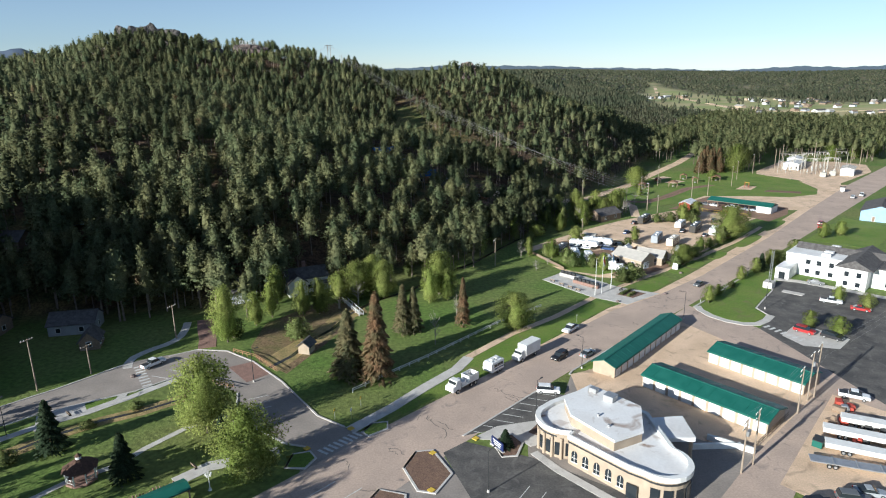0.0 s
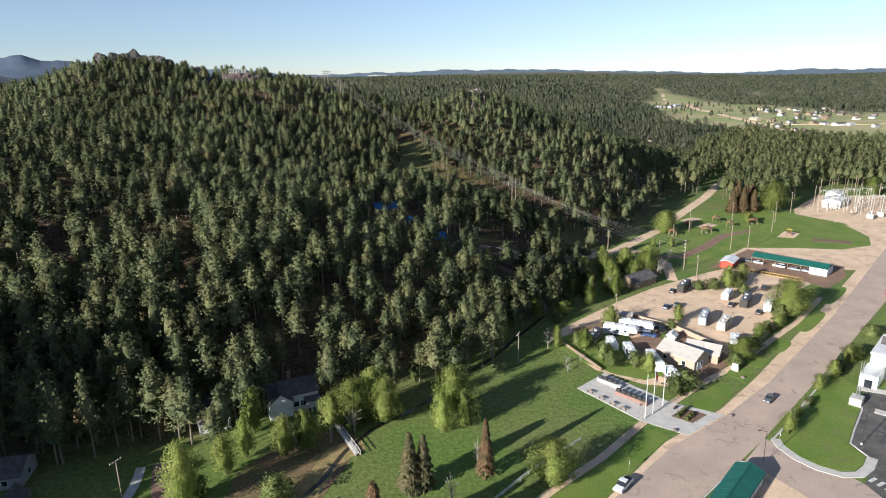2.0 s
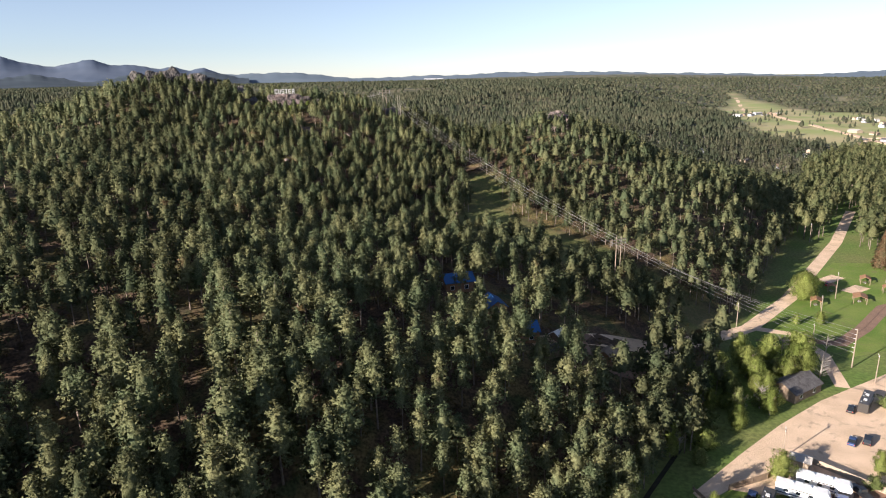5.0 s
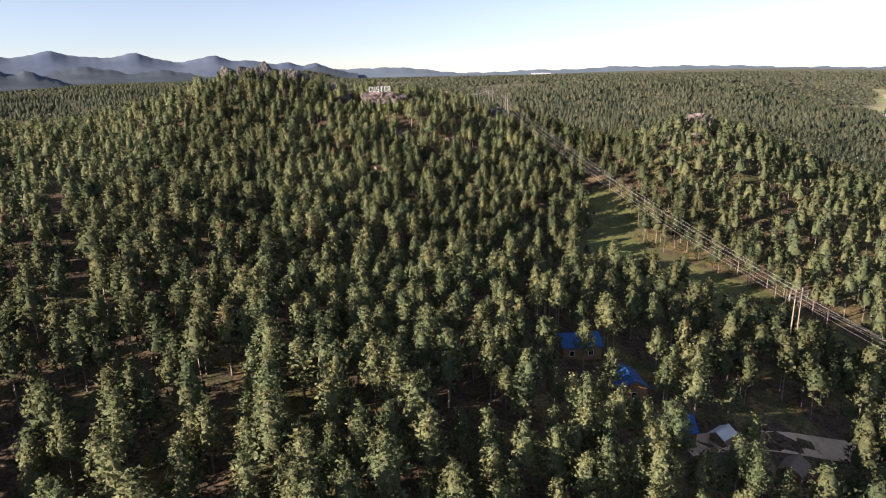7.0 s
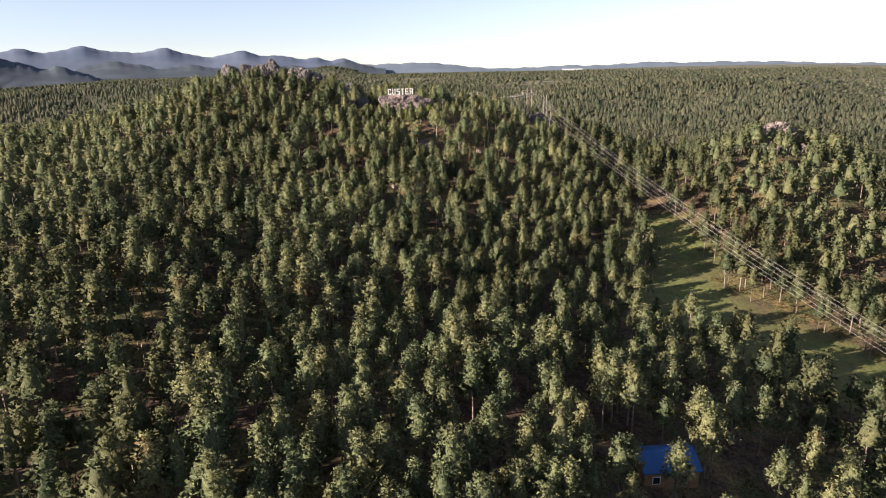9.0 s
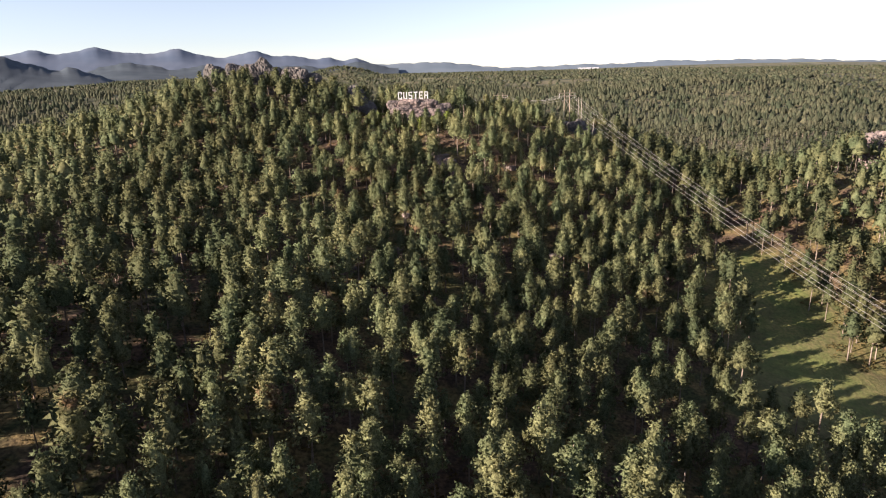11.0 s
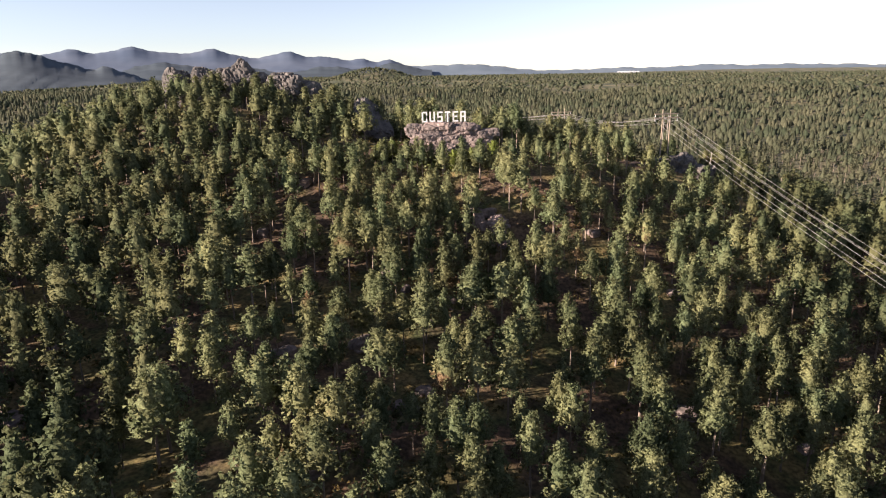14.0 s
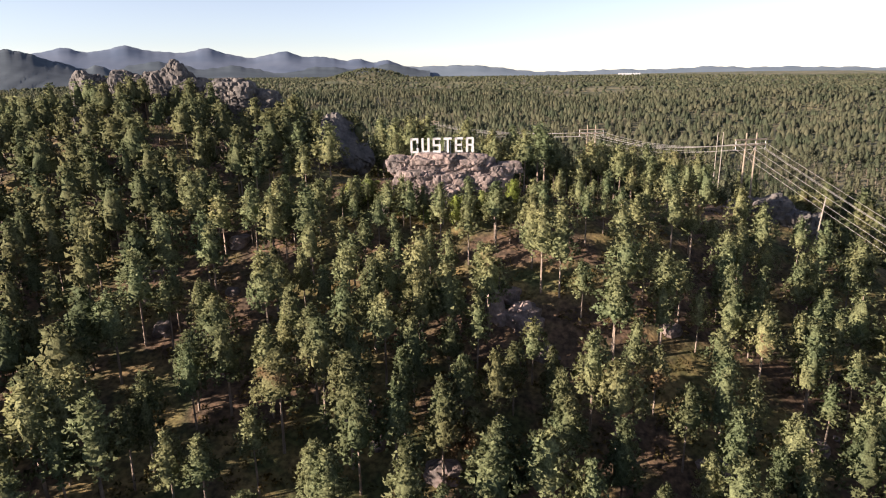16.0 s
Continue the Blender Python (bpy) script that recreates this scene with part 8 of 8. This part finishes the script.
for k in range(17):
    f = rk.random()
    x, y, r = -116 + 9.5 * f + rk.uniform(-2.2, 2.2), 422.5 - 10 * f + rk.uniform(-2.2, 2.2), rk.uniform(0.6, 1.7)
    crag(x, y, float(height(x, y)) + 0.15 * r, r * 1.2, r, r * rk.uniform(0.7, 1.3), rk.uniform(0, 180), 80 + k, "jagged reddish granite block on the slope", "boulder", 3)
rk = random.Random(21)
for k in range(46):
    x, y = rk.uniform(-190, -40), rk.uniform(340, 440)
    z = float(height(x, y))
    r = rk.uniform(0.5, 1.7)
    crag(x, y, z + 0.1 * r, r * 1.4, r, r * 0.8, rk.uniform(0, 180), 30 + k, "small reddish granite boulder among the pines", "boulder", 3)

# shrubs and a dead tree at the foot of the ledge
for kind, x, y, h, r in (("shrub", -138, 431, 3.2, 2.2), ("shrub", -134, 430.5, 2.6, 2.0), ("dead", -128, 431, 6.5, 1.8), ("shrub", -130.5, 430.6, 2.2, 1.8), ("slim", -126, 431.5, 4.6, 1.8), ("shrub", -123, 435.5, 3.0, 2.0), ("slim", -119, 439, 4.0, 1.6), ("shrub", -141, 432, 3.6, 2.4), ("dead", -137, 428, 5.0, 1.4), ("slim", -143, 430, 4.4, 1.8), ("shrub", -116, 441.5, 2.8, 2.2)):
    tree(kind, 0, 0, h, r, {"shrub": "leafy green shrub below the rock ledge", "dead": "bare bleached tree below the rock ledge"}.get(kind, "young leafy tree below the rock ledge"), "", (x, y), float(height(x, y)) - 0.1)

# letters of the hilltop sign, each a flat white panel letter on posts
STROKES = {"C": ((0, 0, 0.35, 2.4), (0, 0, 1.3, 0.35), (0, 2.05, 1.3, 2.4), (0.98, 1.6, 1.3, 2.1), (0.98, 0.3, 1.3, 0.8)), "U": ((0, 0, 0.35, 2.4), (0.95, 0, 1.3, 2.4), (0, 0, 1.3, 0.38)), "S": ((0, 0, 1.3, 0.35), (0, 1.03, 1.3, 1.37), (0, 2.05, 1.3, 2.4), (0, 1.2, 0.35, 2.4), (0.95, 0, 1.3, 1.2)),
           "T": ((0.47, 0, 0.83, 2.4), (0, 2.03, 1.3, 2.4)), "E": ((0, 0, 0.35, 2.4), (0, 0, 1.3, 0.35), (0, 1.03, 1.1, 1.37), (0, 2.05, 1.3, 2.4)), "R": ((0, 0, 0.35, 2.4), (0, 2.05, 1.2, 2.4), (0.95, 1.2, 1.3, 2.3), (0, 1.0, 1.2, 1.34), (0.9, 0, 1.3, 1.05))}
SIGN_A, SIGN_B, SIGN_Z = Vector((-134.95, 434.7)), Vector((-125.7, 439.2)), 82.85
d = (SIGN_B - SIGN_A)
sign_turn = math.degrees(math.atan2(d.y, d.x))
e = thing("hilltop_sign", pose(SIGN_A.x, SIGN_A.y, SIGN_Z, 0, 0, sign_turn), "large white block letters spelling a town name on the rocks", "sign")
step = (d.length - 1.3) / 5
for k, ch in enumerate("CUSTER"):
    bm = bmesh.new()
    for x0, z0, x1, z1 in STROKES[ch]:
        box(bm, k * step + x0, k * step + x1, -0.06 - 0.004 * x0, 0.06 + 0.004 * x0, z0, z1)
    lt = part("letter", bm, M["white"], e, "white letter " + ch)
    for x in (0.2, 1.1):
        part("post", rods(((k * step + x, 0.14, -2.2), (k * step + x, 0.14, 1.9), 0.05, 0.05), n=6), M["metal"], lt)


# power line: two-pole frames and three pairs of cables
def h_frame(x, y, turn, h, label, top=0):
    z = float(height(x, y))
    h = top - z if top else h
    e = thing("power_pylon", pose(x, y, z, 0, 0, turn), label, "pylon", "power pylons")
    for sx in (-1.1, 1.1):
        part("pole", rods(((sx, 0, -0.5), (sx, 0, h), 0.19, 0.13), n=8), M["pole"], e)
    for dz in (1.2, 2.2):
        a = part("crossarm", boxes((-3.4, 3.4, -0.14, 0.14, h - dz - 0.12, h - dz + 0.12)), M["pole"], e)
        for sx in (-3.2, -1.0, 1.0, 3.2):
            part("insulator", rods(((sx, 0, h - dz - 0.1), (sx, 0, h - dz - 0.75), 0.09, 0.09), n=6), M["metal"], a)
    part("brace", rods(((-1.1, 0, h - 2.6), (1.1, 0, h - 6.0), 0.06, 0.06), ((1.1, 0, h - 2.6), (-1.1, 0, h - 6.0), 0.06, 0.06), n=5), M["pole"], e)
    return e, z + h


LINE = [(-82.5, 470.5, 83.9), (26.5, 316.5, 35.2)]
turn = math.degrees(math.atan2(LINE[1][1] - LINE[0][1], LINE[1][0] - LINE[0][0])) + 90
tops = [h_frame(x, y, turn, 12, "two-pole wooden power pylon with double crossarms", top) for x, y, top in LINE]
back = [(-117, 511, 81.5), (-205, 618, 74)]
btops = [h_frame(x, y, turn - 8, 13, "weathered two-pole wooden power pylon behind the hill", top) for x, y, top in back]
side = Vector((math.cos(radians(turn)), math.sin(radians(turn))))


def run(p, zp, q, zq, sag, r):
    for o, dz in ((-3.2, 1.9), (-1.0, 1.9), (1.0, 1.9), (3.2, 1.9), (-3.2, 2.9), (3.2, 2.9)):
        wire("power_cable", (p[0] + side.x * o, p[1] + side.y * o, zp - dz), (q[0] + side.x * o, q[1] + side.y * o, zq - dz), sag, r, 24)


run(LINE[0], tops[0][1], LINE[1], tops[1][1], 4.0, 0.032)
run(LINE[0], tops[0][1], back[0], btops[0][1], 2.0, 0.032)
run(back[0], btops[0][1], back[1], btops[1][1], 2.0, 0.032)
# the line ends at a tall pole in the park
END = Vector((94.5, 289.0))
e = thing("utility_pole", pose(END.x, END.y, 0), "tall dark dead-end pole of the power line", "pole")
part("pole", rods(((0, 0, -0.4), (0, 0, 13), 0.2, 0.14), n=8), M["pole"], e)
for k in range(6):
    z = 12.6 - 1.5 * k
    part("insulator", rods(((0, 0.1, z), (-0.5, 0.5, z), 0.07, 0.07), n=6), M["white"], e)
    o, dz = ((-3.2, 1.9), (-1.0, 1.9), (1.0, 1.9), (3.2, 1.9), (-3.2, 2.9), (3.2, 2.9))[5 - k if k > 2 else k]
    wire("power_cable", (LINE[1][0] + side.x * o, LINE[1][1] + side.y * o, tops[1][1] - dz), (END.x - 0.5, END.y + 0.5, z), 2.0, 0.032, 16)
z = float(height(-84.8, 536))
for dx in (-0.7, 0.7):
    e = thing("utility_pole", pose(-84.8 + dx, 536, z), "bleached pole standing behind the hill", "pole")
    part("pole", rods(((0, 0, -0.4), (0, 0, 77.9 - z), 0.17, 0.12), n=7), M["twigs"], e)
e = thing("utility_pole", pose(-72, 459, float(height(-72, 459)), 0, 0, 0), "leaning bleached pole below the pylon", "pole")
part("pole", rods(((0, 0, -0.4), (0.6, 0, 9), 0.16, 0.1), n=7), M["twigs"], e)

# cabins with blue roofs in the wood
for x, y, turn, w, dd in ((-28, 284.5, 20, 9, 7), (-16.8, 275.5, -70, 8, 6), (-8.5, 264, 15, 8, 6.5)):
    house("log_cabin", pose(x, y, float(height(x, y)) - 0.4, 0, 0, turn), w, dd, 3.2, 1.8, "wood_new", "blue_metal", "log cabin with a bright blue metal roof in the pines", True, "cabin")
house("log_cabin", pose(16, 268, float(height(16, 268)) - 0.3, 0, 0, 60), 5, 4, 2.4, 1.3, "wood_new", "wood", "small brown log hut beside the track", True, "cabin")
for x, y in ((2, 268), (6, 262), (-1, 258)):
    house("shed", pose(x, y, float(height(x, y)) - 0.3, 0, 0, 40 + x * 5), 4, 3, 2.2, 0.9, "wood", "roof_white" if x == 2 else "grey_roof", "grey weathered shed under the pines", False, "shed")

# buildings of the far town: a fairground, a street of houses along the meadow, scattered roofs among the pines
rk = random.Random(8)
SPOTS = [(432 + 24 * (k % 4), 1370 + 34 * (k // 4), k % 3 == 0) for k in range(8)]
SPOTS += [(470 + 14 * k + rk.uniform(-5, 5), 1010 - 16 * k + rk.uniform(-14, 14), k % 5 == 0) for k in range(16)]
SPOTS += [(rk.uniform(540, 790), rk.uniform(1010, 1260), False) for k in range(44)]
SPOTS += [(rk.uniform(395, 470), rk.uniform(720, 1000), False) for k in range(10)]
SPOTS += [(rk.uniform(190, 330), rk.uniform(560, 900), False) for k in range(9)]
for x, y, big in SPOTS:
    house("far_house", pose(x, y, float(height(x, y)) - 0.3, 0, 0, rk.choice((20, 110, 35, 125))), rk.uniform(14, 20) if big else rk.uniform(7, 11), rk.uniform(8, 10) if big else rk.uniform(6, 8), rk.uniform(2.6, 3.4), 1.6,
          rk.choice(("white", "beige", "grey_wall", "wood", "wood")), rk.choice(("grey_roof", "grey_roof", "tan_roof", "wood")), "small distant building in the far town", False)
ribbon("far_road", [(640, 1990), (515, 1560), (470, 1200), (440, 900), (455, 720)], 9, 0.35, "gravel", "pale road along the far meadow", "road", world_xy=True, on_hill=True, thick=0.6)
ribbon("far_lane", [(445, 960), (600, 930), (800, 980)], 7, 0.35, "gravel", "pale lane across the far meadow", "road", world_xy=True, on_hill=True, thick=0.6)
for x, y, w in ((-365, 3246, 58), (-316, 3234, 30)):
    house("far_hall", pose(x, y, float(height(x, y)), 0, 0, 5), w, 30, 8, 1.5, "grey_wall", "roof_white", "long white hall far out on the plain", False, "building")
